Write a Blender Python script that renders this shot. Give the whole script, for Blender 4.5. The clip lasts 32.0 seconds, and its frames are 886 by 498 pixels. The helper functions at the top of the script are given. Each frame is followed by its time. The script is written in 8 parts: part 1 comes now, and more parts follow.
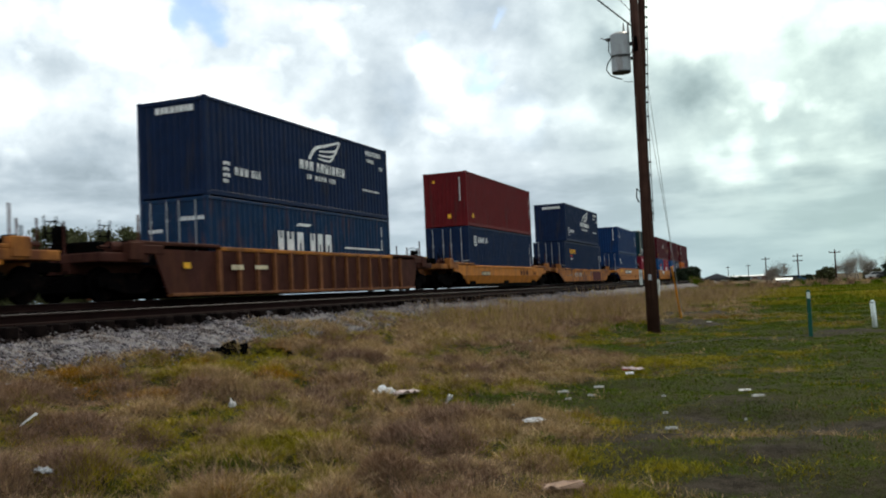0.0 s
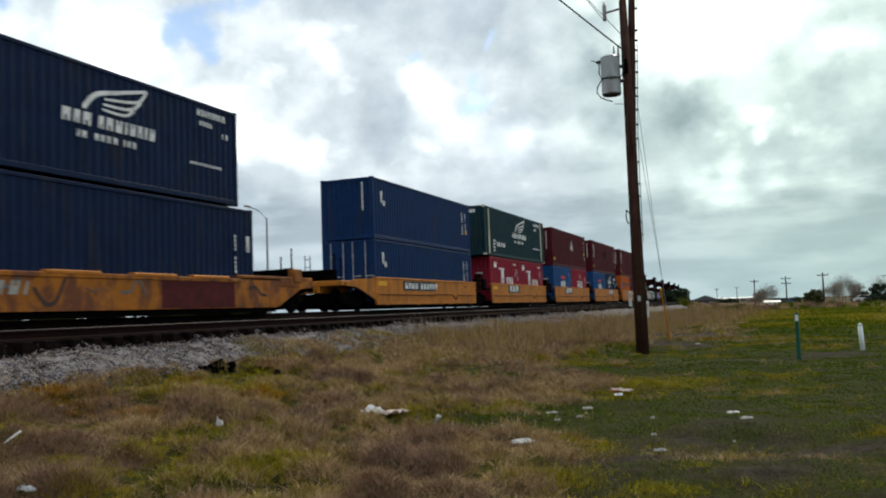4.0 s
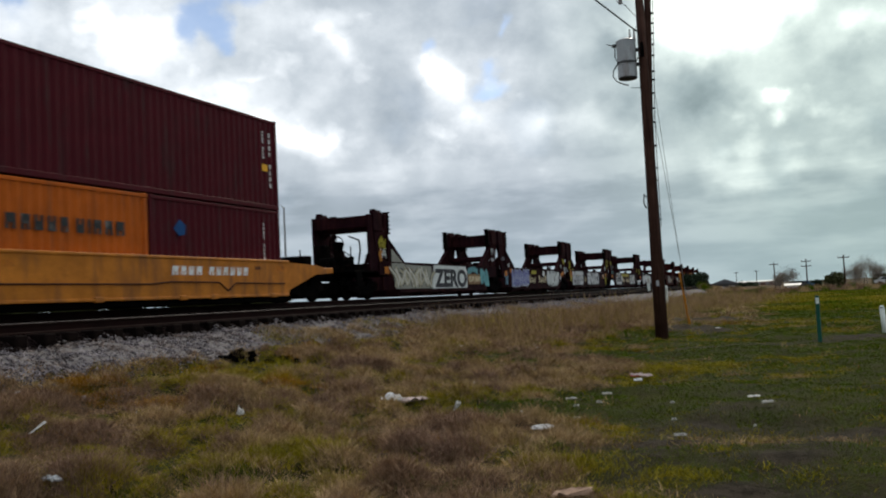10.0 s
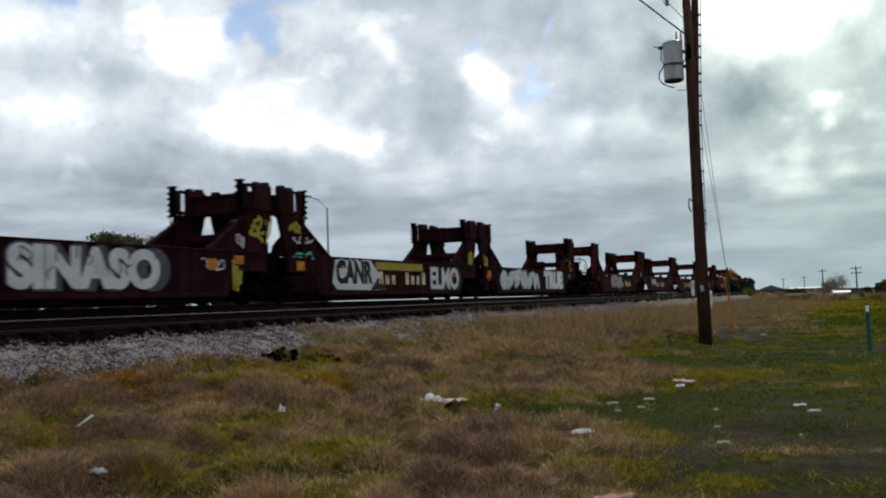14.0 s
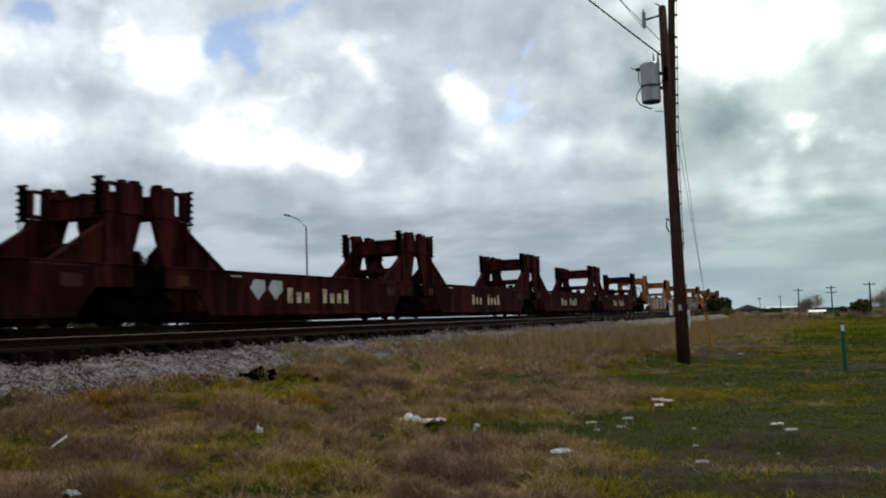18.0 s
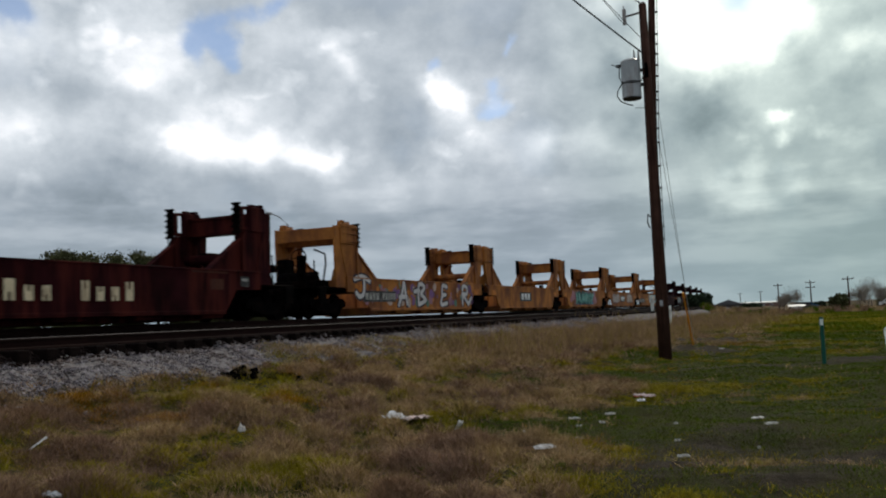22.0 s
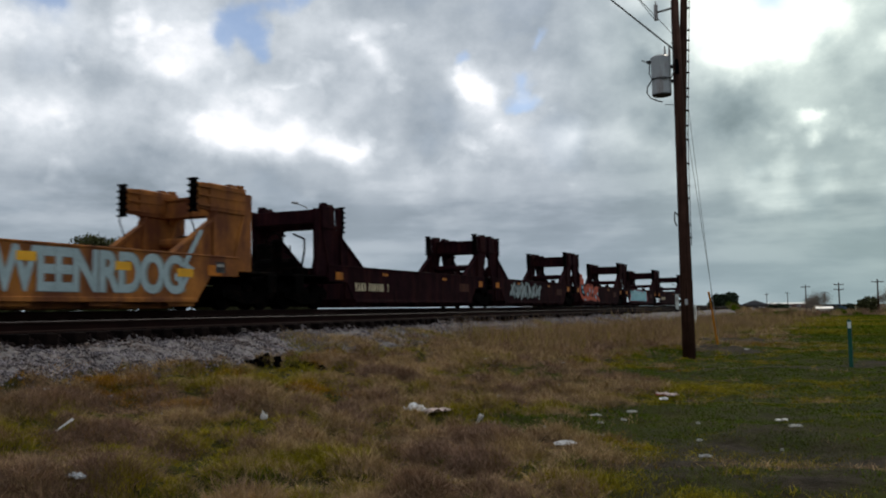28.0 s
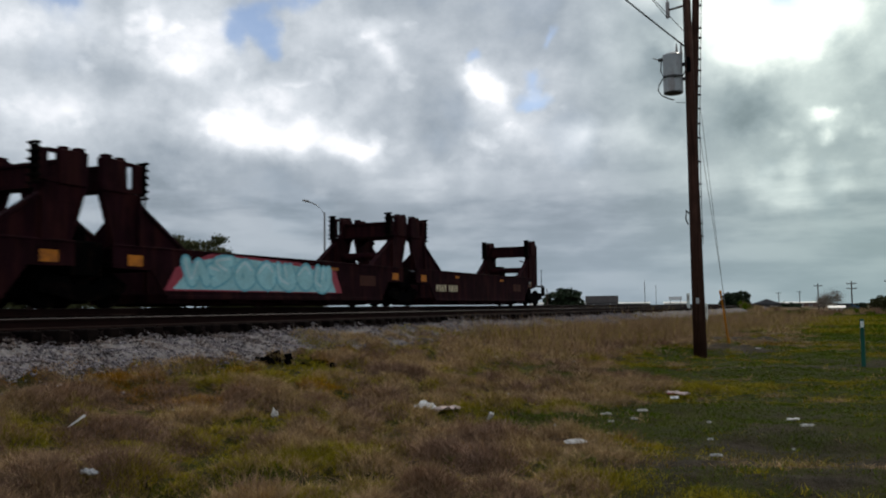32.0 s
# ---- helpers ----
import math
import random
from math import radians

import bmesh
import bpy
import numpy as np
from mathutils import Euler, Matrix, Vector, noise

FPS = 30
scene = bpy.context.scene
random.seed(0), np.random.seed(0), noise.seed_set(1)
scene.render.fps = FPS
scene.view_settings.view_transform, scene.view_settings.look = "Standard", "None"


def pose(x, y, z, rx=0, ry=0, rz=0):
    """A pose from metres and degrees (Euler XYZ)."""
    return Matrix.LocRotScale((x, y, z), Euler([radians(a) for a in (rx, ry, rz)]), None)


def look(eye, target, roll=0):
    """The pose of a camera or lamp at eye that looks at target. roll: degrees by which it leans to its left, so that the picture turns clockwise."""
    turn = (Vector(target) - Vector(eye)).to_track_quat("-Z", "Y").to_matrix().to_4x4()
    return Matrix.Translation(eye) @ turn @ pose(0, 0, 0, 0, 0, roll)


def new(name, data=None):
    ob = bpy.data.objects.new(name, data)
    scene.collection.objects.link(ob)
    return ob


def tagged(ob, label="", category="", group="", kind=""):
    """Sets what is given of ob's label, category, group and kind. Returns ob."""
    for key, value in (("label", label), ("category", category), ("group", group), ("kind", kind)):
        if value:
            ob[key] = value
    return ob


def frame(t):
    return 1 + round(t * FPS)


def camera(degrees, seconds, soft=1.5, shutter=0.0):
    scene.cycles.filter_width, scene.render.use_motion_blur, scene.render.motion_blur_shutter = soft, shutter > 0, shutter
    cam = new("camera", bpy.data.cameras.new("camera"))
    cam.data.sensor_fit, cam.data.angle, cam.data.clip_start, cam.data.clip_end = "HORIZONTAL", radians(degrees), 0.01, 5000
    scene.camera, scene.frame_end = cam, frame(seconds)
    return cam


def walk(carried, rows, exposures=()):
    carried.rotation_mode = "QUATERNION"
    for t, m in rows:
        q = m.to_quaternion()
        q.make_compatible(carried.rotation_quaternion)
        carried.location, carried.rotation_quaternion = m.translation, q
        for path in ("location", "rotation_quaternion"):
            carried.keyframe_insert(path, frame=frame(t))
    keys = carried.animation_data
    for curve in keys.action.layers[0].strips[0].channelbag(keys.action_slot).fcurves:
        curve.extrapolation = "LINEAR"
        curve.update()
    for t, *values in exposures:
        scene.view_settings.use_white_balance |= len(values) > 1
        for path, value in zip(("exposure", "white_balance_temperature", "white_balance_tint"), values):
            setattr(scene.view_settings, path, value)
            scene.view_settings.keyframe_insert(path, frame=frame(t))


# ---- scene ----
cam = camera(54.5, 32.0, soft=2.0, shutter=0.25)

# seconds, tilt from straight down, lean, heading: a hand-held camera that stays on its spot
EYE = (0.0, 0.0, 1.40)
PATH = [
    (0.0, 92.80, 2.59, 21.58), (0.5, 93.13, 2.68, 21.37), (1.0, 93.67, 2.98, 21.75), (1.5, 94.12, 2.76, 21.60),
    (2.0, 93.82, 2.84, 21.07), (2.5, 93.45, 2.78, 20.98), (3.0, 93.62, 2.52, 20.92), (3.5, 93.98, 2.22, 20.97),
    (5.5, 94.13, 2.00, 20.58), (6.0, 94.30, 2.21, 20.32), (6.5, 94.92, 2.21, 19.54), (7.0, 94.76, 2.40, 19.55),
    (7.5, 95.00, 1.93, 19.71), (8.0, 94.79, 2.15, 20.46), (8.5, 94.27, 2.17, 20.22), (9.0, 94.27, 2.22, 20.42),
    (9.5, 93.67, 1.80, 20.62), (10.0, 93.28, 2.82, 22.07), (10.5, 92.88, 2.68, 22.74), (11.0, 92.55, 2.59, 23.28),
    (11.5, 92.54, 2.43, 24.20), (12.0, 93.07, 2.15, 24.67), (12.5, 93.82, 2.24, 24.90), (13.0, 93.40, 2.04, 24.90),
    (13.5, 93.29, 1.89, 25.14), (14.0, 93.50, 1.94, 24.80), (14.5, 93.47, 1.99, 24.86), (16.5, 95.18, 1.13, 24.20),
    (16.6, 94.68, 1.06, 24.00), (16.7, 94.11, 1.18, 24.14), (16.8, 93.97, 1.34, 24.40), (16.9, 94.08, 1.60, 24.68),
    (17.0, 94.34, 2.15, 25.05), (17.5, 94.11, 1.74, 23.99), (18.0, 94.73, 1.93, 23.42), (18.5, 94.73, 1.84, 23.58),
    (19.0, 94.81, 1.65, 23.47), (19.5, 94.36, 1.67, 23.37), (20.0, 94.26, 1.51, 22.87), (20.5, 94.38, 1.63, 22.65),
    (21.0, 94.28, 1.85, 22.51), (21.5, 94.44, 2.09, 22.07), (22.0, 94.50, 2.34, 22.27), (22.5, 94.55, 2.13, 23.05),
    (23.0, 94.77, 1.91, 24.11), (23.5, 95.34, 1.44, 24.99), (24.0, 94.89, 1.46, 25.57), (24.5, 94.77, 1.40, 25.19),
    (25.0, 94.42, 1.37, 24.22), (25.5, 94.08, 1.40, 23.53), (27.5, 94.23, 0.84, 23.79), (28.0, 94.09, 0.94, 23.81),
    (28.5, 93.71, 0.99, 23.93), (29.0, 94.21, 1.17, 23.84), (29.5, 93.79, 1.03, 23.89), (30.0, 93.85, 0.40, 24.11),
    (30.5, 93.68, -0.04, 24.15), (31.0, 93.65, 0.23, 23.95), (31.5, 93.77, 0.36, 24.08), (32.0, 93.97, 0.78, 24.50),
]
walk(cam, [(t, pose(*EYE, rx, ry, rz)) for t, rx, ry, rz in PATH],
     exposures=[(0, 0.42, 6500, 4), (4, 0.35, 6500, 4), (6, 0.16, 6500, 7), (13, 0.06, 6480, 8), (18, 0.03, 6450, 8), (19, -0.20, 6420, 8), (32, -0.24, 6420, 9)])

# ---------------------------------------------------------------- sky and sun
SUN_EL, SUN_AZ = 40.0, -2.0


def heading(az, el):
    a, e = radians(az), radians(el)
    return Vector((-math.sin(a) * math.cos(e), math.cos(a) * math.cos(e), math.sin(e)))


def make_world():
    w = bpy.data.worlds.new("overcast_sky")
    scene.world = w
    w.use_nodes = True
    nt = w.node_tree
    nt.nodes.clear()
    nd, ln = nt.nodes.new, nt.links.new

    def math_node(op, a, b=None, clamp=False):
        m = nd("ShaderNodeMath")
        m.operation, m.use_clamp = op, clamp
        for i, s in enumerate((a, b)):
            if s is None:
                continue
            if isinstance(s, (int, float)):
                m.inputs[i].default_value = s
            else:
                ln(s, m.inputs[i])
        return m.outputs[0]

    def mapped(v, a, b, c, d, smooth=True):
        m = nd("ShaderNodeMapRange")
        m.interpolation_type = "SMOOTHSTEP" if smooth else "LINEAR"
        ln(v, m.inputs[0])
        for i, s in enumerate((a, b, c, d)):
            m.inputs[i + 1].default_value = s
        return m.outputs[0]

    tc = nd("ShaderNodeTexCoord").outputs["Generated"]
    sep = nd("ShaderNodeSeparateXYZ")
    ln(tc, sep.inputs[0])

    puff = nd("ShaderNodeVectorMath")
    puff.operation = "MULTIPLY"
    ln(tc, puff.inputs[0])
    puff.inputs[1].default_value = (1, 1, 1.3)

    def cumulus(scale, detail, rough, warp, off):
        n = nd("ShaderNodeTexNoise")
        n.inputs["Scale"].default_value, n.inputs["Detail"].default_value = scale, detail
        n.inputs["Roughness"].default_value, n.inputs["Distortion"].default_value = rough, warp
        mp = nd("ShaderNodeMapping")
        mp.inputs["Location"].default_value = off
        ln(puff.outputs[0], mp.inputs[0])
        ln(mp.outputs[0], n.inputs["Vector"])
        return n.outputs["Fac"]

    billow = cumulus(8.0, 6.0, 0.50, 0.0, (0.3, 0.1, 0))
    fine = cumulus(30.0, 6.0, 0.6, 0.0, (5, 2, 1))
    flat = nd("ShaderNodeVectorMath")
    flat.operation = "MULTIPLY"
    ln(tc, flat.inputs[0])
    flat.inputs[1].default_value = (1, 1, 4.5)
    sheet = nd("ShaderNodeTexNoise")
    sheet.inputs["Scale"].default_value, sheet.inputs["Detail"].default_value = 7.0, 6.0
    ln(flat.outputs[0], sheet.inputs["Vector"])
    swirl = nd("ShaderNodeTexNoise")
    swirl.inputs["Scale"].default_value, swirl.inputs["Detail"].default_value = 18.0, 4.0
    ln(puff.outputs[0], swirl.inputs["Vector"])
    bent = nd("ShaderNodeVectorMath")
    bent.operation = "MULTIPLY_ADD"
    ln(swirl.outputs["Color"], bent.inputs[0])
    bent.inputs[1].default_value = (0.05, 0.05, 0.05)
    ln(puff.outputs[0], bent.inputs[2])
    cells = nd("ShaderNodeTexVoronoi")
    cells.feature = "SMOOTH_F1"
    cells.inputs["Scale"].default_value, cells.inputs["Detail"].default_value = 12.0, 2.5
    cells.inputs["Roughness"].default_value, cells.inputs["Smoothness"].default_value = 0.55, 0.5
    ln(bent.outputs[0], cells.inputs["Vector"])
    heap = mapped(cells.outputs["Distance"], 0.1, 0.75, 0.17, -0.17, smooth=False)

    # large shapes of the cloud deck: heading, height above the horizon, reach, weight
    def shapes(rows):
        total = None
        st = nd("ShaderNodeVectorMath")
        st.operation = "MULTIPLY"
        st.inputs[1].default_value = (1, 1, 1.35)
        off = nd("ShaderNodeVectorMath")
        off.operation = "MULTIPLY_ADD"
        cn = nd("ShaderNodeTexNoise")
        cn.inputs["Scale"].default_value, cn.inputs["Detail"].default_value = 15.0, 5.0
        ln(tc, cn.inputs["Vector"])
        sub = nd("ShaderNodeVectorMath")
        sub.operation = "SUBTRACT"
        ln(cn.outputs["Color"], sub.inputs[0])
        sub.inputs[1].default_value = (0.5, 0.5, 0.5)
        ln(sub.outputs[0], off.inputs[0])
        off.inputs[1].default_value = (0.08, 0.08, 0.08)
        ln(tc, off.inputs[2])
        ln(off.outputs[0], st.inputs[0])
        for az, el, reach, weight in rows:
            c = heading(az, el)
            d = nd("ShaderNodeVectorMath")
            d.operation = "DISTANCE"
            ln(st.outputs[0], d.inputs[0])
            d.inputs[1].default_value = (c.x, c.y, c.z * 1.35)
            v = mapped(d.outputs["Value"], 0.0, reach, weight, 0.0)
            total = v if total is None else math_node("ADD", total, v)
        return total

    lit = shapes(((40.3, 17.0, 0.099, 0.36), (39.0, 12.3, 0.085, 0.30), (33.4, 11.2, 0.066, 0.44), (30.2, 10.6, 0.046, 0.34), (21.4, 14.4, 0.042, 0.48), (20.2, 12.6, 0.06, 0.3), (37.2, 11.4, 0.05, 0.3),
                  (49.0, 17.5, 0.10, 0.4), (49.4, 12.4, 0.072, 0.26), (2.9, 17.6, 0.115, 1.1), (1.0, 20.7, 0.15, 0.5), (0.0, 11.9, 0.022, 0.5), (0.2, 10.6, 0.022, 0.4), (3.0, 7.0, 0.053, 0.4),
                  (-0.4, 7.8, 0.039, 0.35), (17.0, 10.4, 0.085, 0.28), (24.3, 8.9, 0.059, 0.2), (28.6, 16.6, 0.036, 0.3), (43.7, 18.4, 0.039, 0.15), (-5.0, 15.4, 0.05, 0.35),
                  (42.7, 15.4, 0.045, 0.25), (36.0, 14.2, 0.05, 0.25), (15.0, 11.8, 0.046, 0.25), (-4.9, 6.7, 0.053, 0.25)))
    dim = shapes(((31.5, 15.9, 0.066, -0.20), (25.6, 17.2, 0.095, -0.20), (16.1, 17.6, 0.085, -0.16), (12.2, 15.2, 0.085, -0.36), (9.6, 15.6, 0.05, -0.5), (8.6, 12.4, 0.06, -0.4), (4.4, 11.9, 0.06, -0.55), (-3.5, 12.4, 0.06, -0.42),
                  (45.6, 14.6, 0.05, -0.22), (47.2, 16.0, 0.03, -0.2), (42.7, 12.2, 0.04, -0.14), (45.0, 9.0, 0.112, -0.20), (33.4, 8.2, 0.095, -0.22), (25.2, 12.6, 0.055, -0.2), (40.9, 8.8, 0.10, -0.16),
                  (11.0, 8.6, 0.075, -0.26), (6.8, 9.6, 0.05, -0.16), (21.0, 6.8, 0.145, -0.14)))
    gaps = shapes(((36.8, 18.9, 0.049, 1.0), (35.3, 17.5, 0.036, 1.0), (38.2, 17.6, 0.026, 0.7), (33.8, 20.1, 0.039, 1.0), (17.8, 15.3, 0.025, 0.9), (18.4, 14.0, 0.028, 0.9),
                  (21.6, 15.8, 0.021, 0.9), (16.9, 17.0, 0.017, 0.6), (49.2, 18.8, 0.039, 0.8), (2.4, 19.1, 0.033, 0.6), (30.4, 23.5, 0.092, 1.0), (15.2, 25.5, 0.105, 1.0),
                  (44.1, 25.4, 0.099, 1.0)))

    texture = math_node("ADD", math_node("ADD", mapped(billow, 0.34, 0.66, -0.12, 0.12), heap), mapped(fine, 0.3, 0.7, -0.04, 0.04))
    texture = math_node("MULTIPLY", texture, mapped(sep.outputs[2], 0.08, 0.19, 0.12, 1.0))
    low = math_node("MULTIPLY", mapped(sheet.outputs["Fac"], 0.35, 0.65, -0.15, 0.15), mapped(sep.outputs[2], 0.10, 0.2, 1.0, 0.0))
    tone = math_node("ADD", math_node("ADD", math_node("MULTIPLY", texture, 1.2), low), math_node("ADD", lit, math_node("MULTIPLY", dim, 0.75)))
    tone = math_node("ADD", tone, mapped(sep.outputs[2], 0.09, 0.2, 0.35, 0.73), clamp=True)
    ramp = nd("ShaderNodeValToRGB")
    ln(tone, ramp.inputs[0])
    el = ramp.color_ramp.elements
    el[0].position, el[0].color = 0.0, (0.24, 0.295, 0.33, 1)
    el[1].position, el[1].color = 1.0, (1.35, 1.36, 1.34, 1)
    for p, c in ((0.25, (0.40, 0.465, 0.51, 1)), (0.5, (0.59, 0.655, 0.69, 1)), (0.75, (0.86, 0.92, 0.94, 1))):
        e = el.new(p)
        e.color = c

    sky = nd("ShaderNodeTexSky")
    sky.sky_type, sky.sun_disc = "NISHITA", False
    sky.sun_elevation, sky.sun_rotation = radians(SUN_EL), radians(-SUN_AZ)
    blue = nd("ShaderNodeVectorMath")
    blue.operation = "MULTIPLY"
    ln(sky.outputs[0], blue.inputs[0])
    blue.inputs[1].default_value = (0.085, 0.100, 0.115)
    open_sky = mapped(math_node("ADD", gaps, mapped(billow, 0.34, 0.66, 0.25, -0.25)), 0.12, 0.95, 0.0, 0.72)
    mix = nd("ShaderNodeMix")
    mix.data_type = "RGBA"
    ln(open_sky, mix.inputs[0])
    ln(ramp.outputs[0], mix.inputs[6])
    ln(blue.outputs[0], mix.inputs[7])
    # low haze along the horizon
    haze = nd("ShaderNodeMix")
    haze.data_type = "RGBA"
    ln(mapped(sep.outputs[2], 0.0, 0.13, 0.6, 0.0), haze.inputs[0])
    ln(mix.outputs[2], haze.inputs[6])
    haze.inputs[7].default_value = (0.36, 0.455, 0.505, 1)
    bg = nd("ShaderNodeBackground")
    # colour cast of the lens, put into the sky: greenish to one side, violet elsewhere
    side = nd("ShaderNodeVectorMath")
    side.operation = "DOT_PRODUCT"
    ln(tc, side.inputs[0])
    side.inputs[1].default_value = heading(-12, 14)
    tint = nd("ShaderNodeMix")
    tint.data_type = "RGBA"
    ln(mapped(side.outputs["Value"], 0.87, 0.985, 0.0, 1.0), tint.inputs[0])
    tint.inputs[6].default_value = (1.0, 0.985, 1.03, 1)
    tint.inputs[7].default_value = (0.94, 1.0, 0.93, 1)
    cast = nd("ShaderNodeVectorMath")
    cast.operation = "MULTIPLY"
    ln(haze.outputs[2], cast.inputs[0])
    ln(tint.outputs[2], cast.inputs[1])
    ln(cast.outputs[0], bg.inputs[0])
    bg.inputs[1].default_value = 1.0
    out = nd("ShaderNodeOutputWorld")
    ln(bg.outputs[0], out.inputs[0])


make_world()
lamp = bpy.data.lights.new("sun", "SUN")
lamp.energy, lamp.angle, lamp.color = 2.15, radians(12), (1.0, 0.90, 0.76)
sun = new("sun", lamp)
sun.matrix_world = look((0, 0, 0), -heading(SUN_AZ, SUN_EL))

# ---------------------------------------------------------------- materials


def material(name, base, rough=0.7, metal=0.0, var=0.25, scale=2.0, stain=None, amount=0.0, stretch=(1, 1, 1), bump=0.0, fine=40.0, soft_var=0.12,
             rand=0.0, edge=0.08, sheen=0.12):
    """Base colour with slow and fine variation, and a second colour in streaks or blotches."""
    m = bpy.data.materials.new(name)
    m.use_nodes = True
    nt = m.node_tree
    nd, ln = nt.nodes.new, nt.links.new
    p = nt.nodes["Principled BSDF"]
    p.inputs["Roughness"].default_value, p.inputs["Metallic"].default_value = rough, metal
    p.inputs["Specular IOR Level"].default_value = sheen
    tc = nd("ShaderNodeTexCoord")
    mp = nd("ShaderNodeMapping")
    mp.inputs["Scale"].default_value = stretch
    ln(tc.outputs["Object"], mp.inputs[0])

    def noise_tex(s, d, vec):
        n = nd("ShaderNodeTexNoise")
        n.inputs["Scale"].default_value, n.inputs["Detail"].default_value, n.inputs["Roughness"].default_value = s, d, 0.6
        ln(vec, n.inputs["Vector"])
        return n.outputs["Fac"]

    def mapped(v, a, b, c, d):
        r = nd("ShaderNodeMapRange")
        ln(v, r.inputs[0])
        for i, s in enumerate((a, b, c, d)):
            r.inputs[i + 1].default_value = s
        return r.outputs[0]

    def scaled(col, fac):
        s = nd("ShaderNodeVectorMath")
        s.operation = "SCALE"
        ln(col, s.inputs[0])
        ln(fac, s.inputs["Scale"])
        return s.outputs[0]

    rgb = nd("ShaderNodeRGB")
    rgb.outputs[0].default_value = (*base, 1)
    col = scaled(rgb.outputs[0], mapped(noise_tex(scale, 5, tc.outputs["Object"]), 0.3, 0.7, 1 - var, 1 + var))
    col = scaled(col, mapped(noise_tex(fine, 4, tc.outputs["Object"]), 0.3, 0.7, 1 - soft_var, 1 + soft_var))
    if rand:
        info = nd("ShaderNodeObjectInfo")
        col = scaled(col, mapped(info.outputs["Random"], 0, 1, 1 - rand, 1 + rand))
    if stain:
        mx = nd("ShaderNodeMix")
        mx.data_type = "RGBA"
        n = noise_tex(scale * 1.6, 8, mp.outputs[0])
        ln(mapped(n, 0.62 - amount * 0.3 - edge, 0.62 - amount * 0.3 + edge, 0.0, min(1.0, 0.5 + amount)), mx.inputs[0])
        ln(col, mx.inputs[6])
        mx.inputs[7].default_value = (*stain, 1)
        col = mx.outputs[2]
    ln(col, p.inputs["Base Color"])
    if bump:
        b = nd("ShaderNodeBump")
        b.inputs["Strength"].default_value, b.inputs["Distance"].default_value = bump, 0.02
        ln(noise_tex(fine, 6, tc.outputs["Object"]), b.inputs["Height"])
        ln(b.outputs[0], p.inputs["Normal"])
    return m


RUST, GRIME, CHALK = (0.12, 0.05, 0.025), (0.035, 0.03, 0.027), (0.30, 0.27, 0.24)
DOWN = (1.0, 1.0, 0.16)
M = {}
M["navy"] = material("navy_container_paint", (0.008, 0.018, 0.050), 0.55, var=0.2, stain=GRIME, amount=0.03, stretch=DOWN, sheen=0.06)
M["cma"] = material("blue_container_paint", (0.010, 0.030, 0.070), 0.5, var=0.2, stain=RUST, amount=0.05, stretch=DOWN, sheen=0.06)
M["blue"] = material("bright_blue_container_paint", (0.007, 0.027, 0.090), 0.5, var=0.15, stain=GRIME, amount=0.03, stretch=DOWN, sheen=0.06)
M["apl"] = material("mid_blue_container_paint", (0.012, 0.062, 0.18), 0.5, var=0.15, stain=GRIME, amount=0.03, stretch=DOWN, sheen=0.06)
M["green"] = material("dark_teal_container_paint", (0.010, 0.034, 0.042), 0.5, var=0.2, stain=GRIME, amount=0.06, stretch=DOWN, sheen=0.06)
M["redbrown"] = material("red_brown_container_paint", (0.112, 0.011, 0.013), 0.55, var=0.12, stain=GRIME, amount=0.02, stretch=DOWN, sheen=0.06)
M["maroon"] = material("maroon_container_paint", (0.068, 0.0075, 0.012), 0.55, var=0.12, stain=GRIME, amount=0.03, stretch=DOWN, sheen=0.06)
M["kred"] = material("crimson_container_paint", (0.23, 0.012, 0.03), 0.5, var=0.15, stain=GRIME, amount=0.04, stretch=DOWN, sheen=0.06)
M["orange"] = material("orange_container_paint", (0.44, 0.10, 0.012), 0.5, var=0.15, stain=RUST, amount=0.06, stretch=DOWN, sheen=0.06)
M["white"] = material("white_lettering_paint", (0.72, 0.72, 0.70), 0.6, var=0.12, fine=25, soft_var=0.15, stain=CHALK, amount=0.05)
M["cream"] = material("faded_cream_lettering_paint", (0.62, 0.52, 0.34), 0.6, var=0.2, stain=RUST, amount=0.08)
M["postcream"] = material("cream_corner_post_paint", (0.62, 0.55, 0.40), 0.55, var=0.15, stain=RUST, amount=0.05, stretch=DOWN)
M["yellowmark"] = material("yellow_marking_paint", (0.75, 0.38, 0.03), 0.6, var=0.15)
M["reflector"] = material("faded_orange_reflector", (0.46, 0.15, 0.015), 0.6, var=0.3, stain=(0.16, 0.06, 0.02), amount=0.2)
M["redmark"] = material("red_marking_paint", (0.50, 0.03, 0.03), 0.6, var=0.15)
M["blackplate"] = material("black_sign_paint", (0.035, 0.035, 0.035), 0.6, var=0.2, stain=CHALK, amount=0.02)
M["ttx"] = material("dirty_yellow_freight_car_paint", (0.45, 0.155, 0.018), 0.6, var=0.22, stain=(0.16, 0.07, 0.03), amount=0.16, stretch=DOWN, fine=18)
M["ttxold"] = material("weathered_orange_freight_car_paint", (0.34, 0.130, 0.028), 0.75, var=0.4, sheen=0.1, scale=0.8, stain=(0.12, 0.042, 0.022), amount=0.42, edge=0.12, stretch=(1, 1, 0.5), fine=14)
M["ttxdirty"] = material("scuffed_yellow_freight_car_paint", (0.36, 0.125, 0.018), 0.65, var=0.3, scale=1.3, stain=(0.12, 0.045, 0.030), amount=0.36, stretch=(1, 1, 0.6), edge=0.06, fine=14, sheen=0.1)
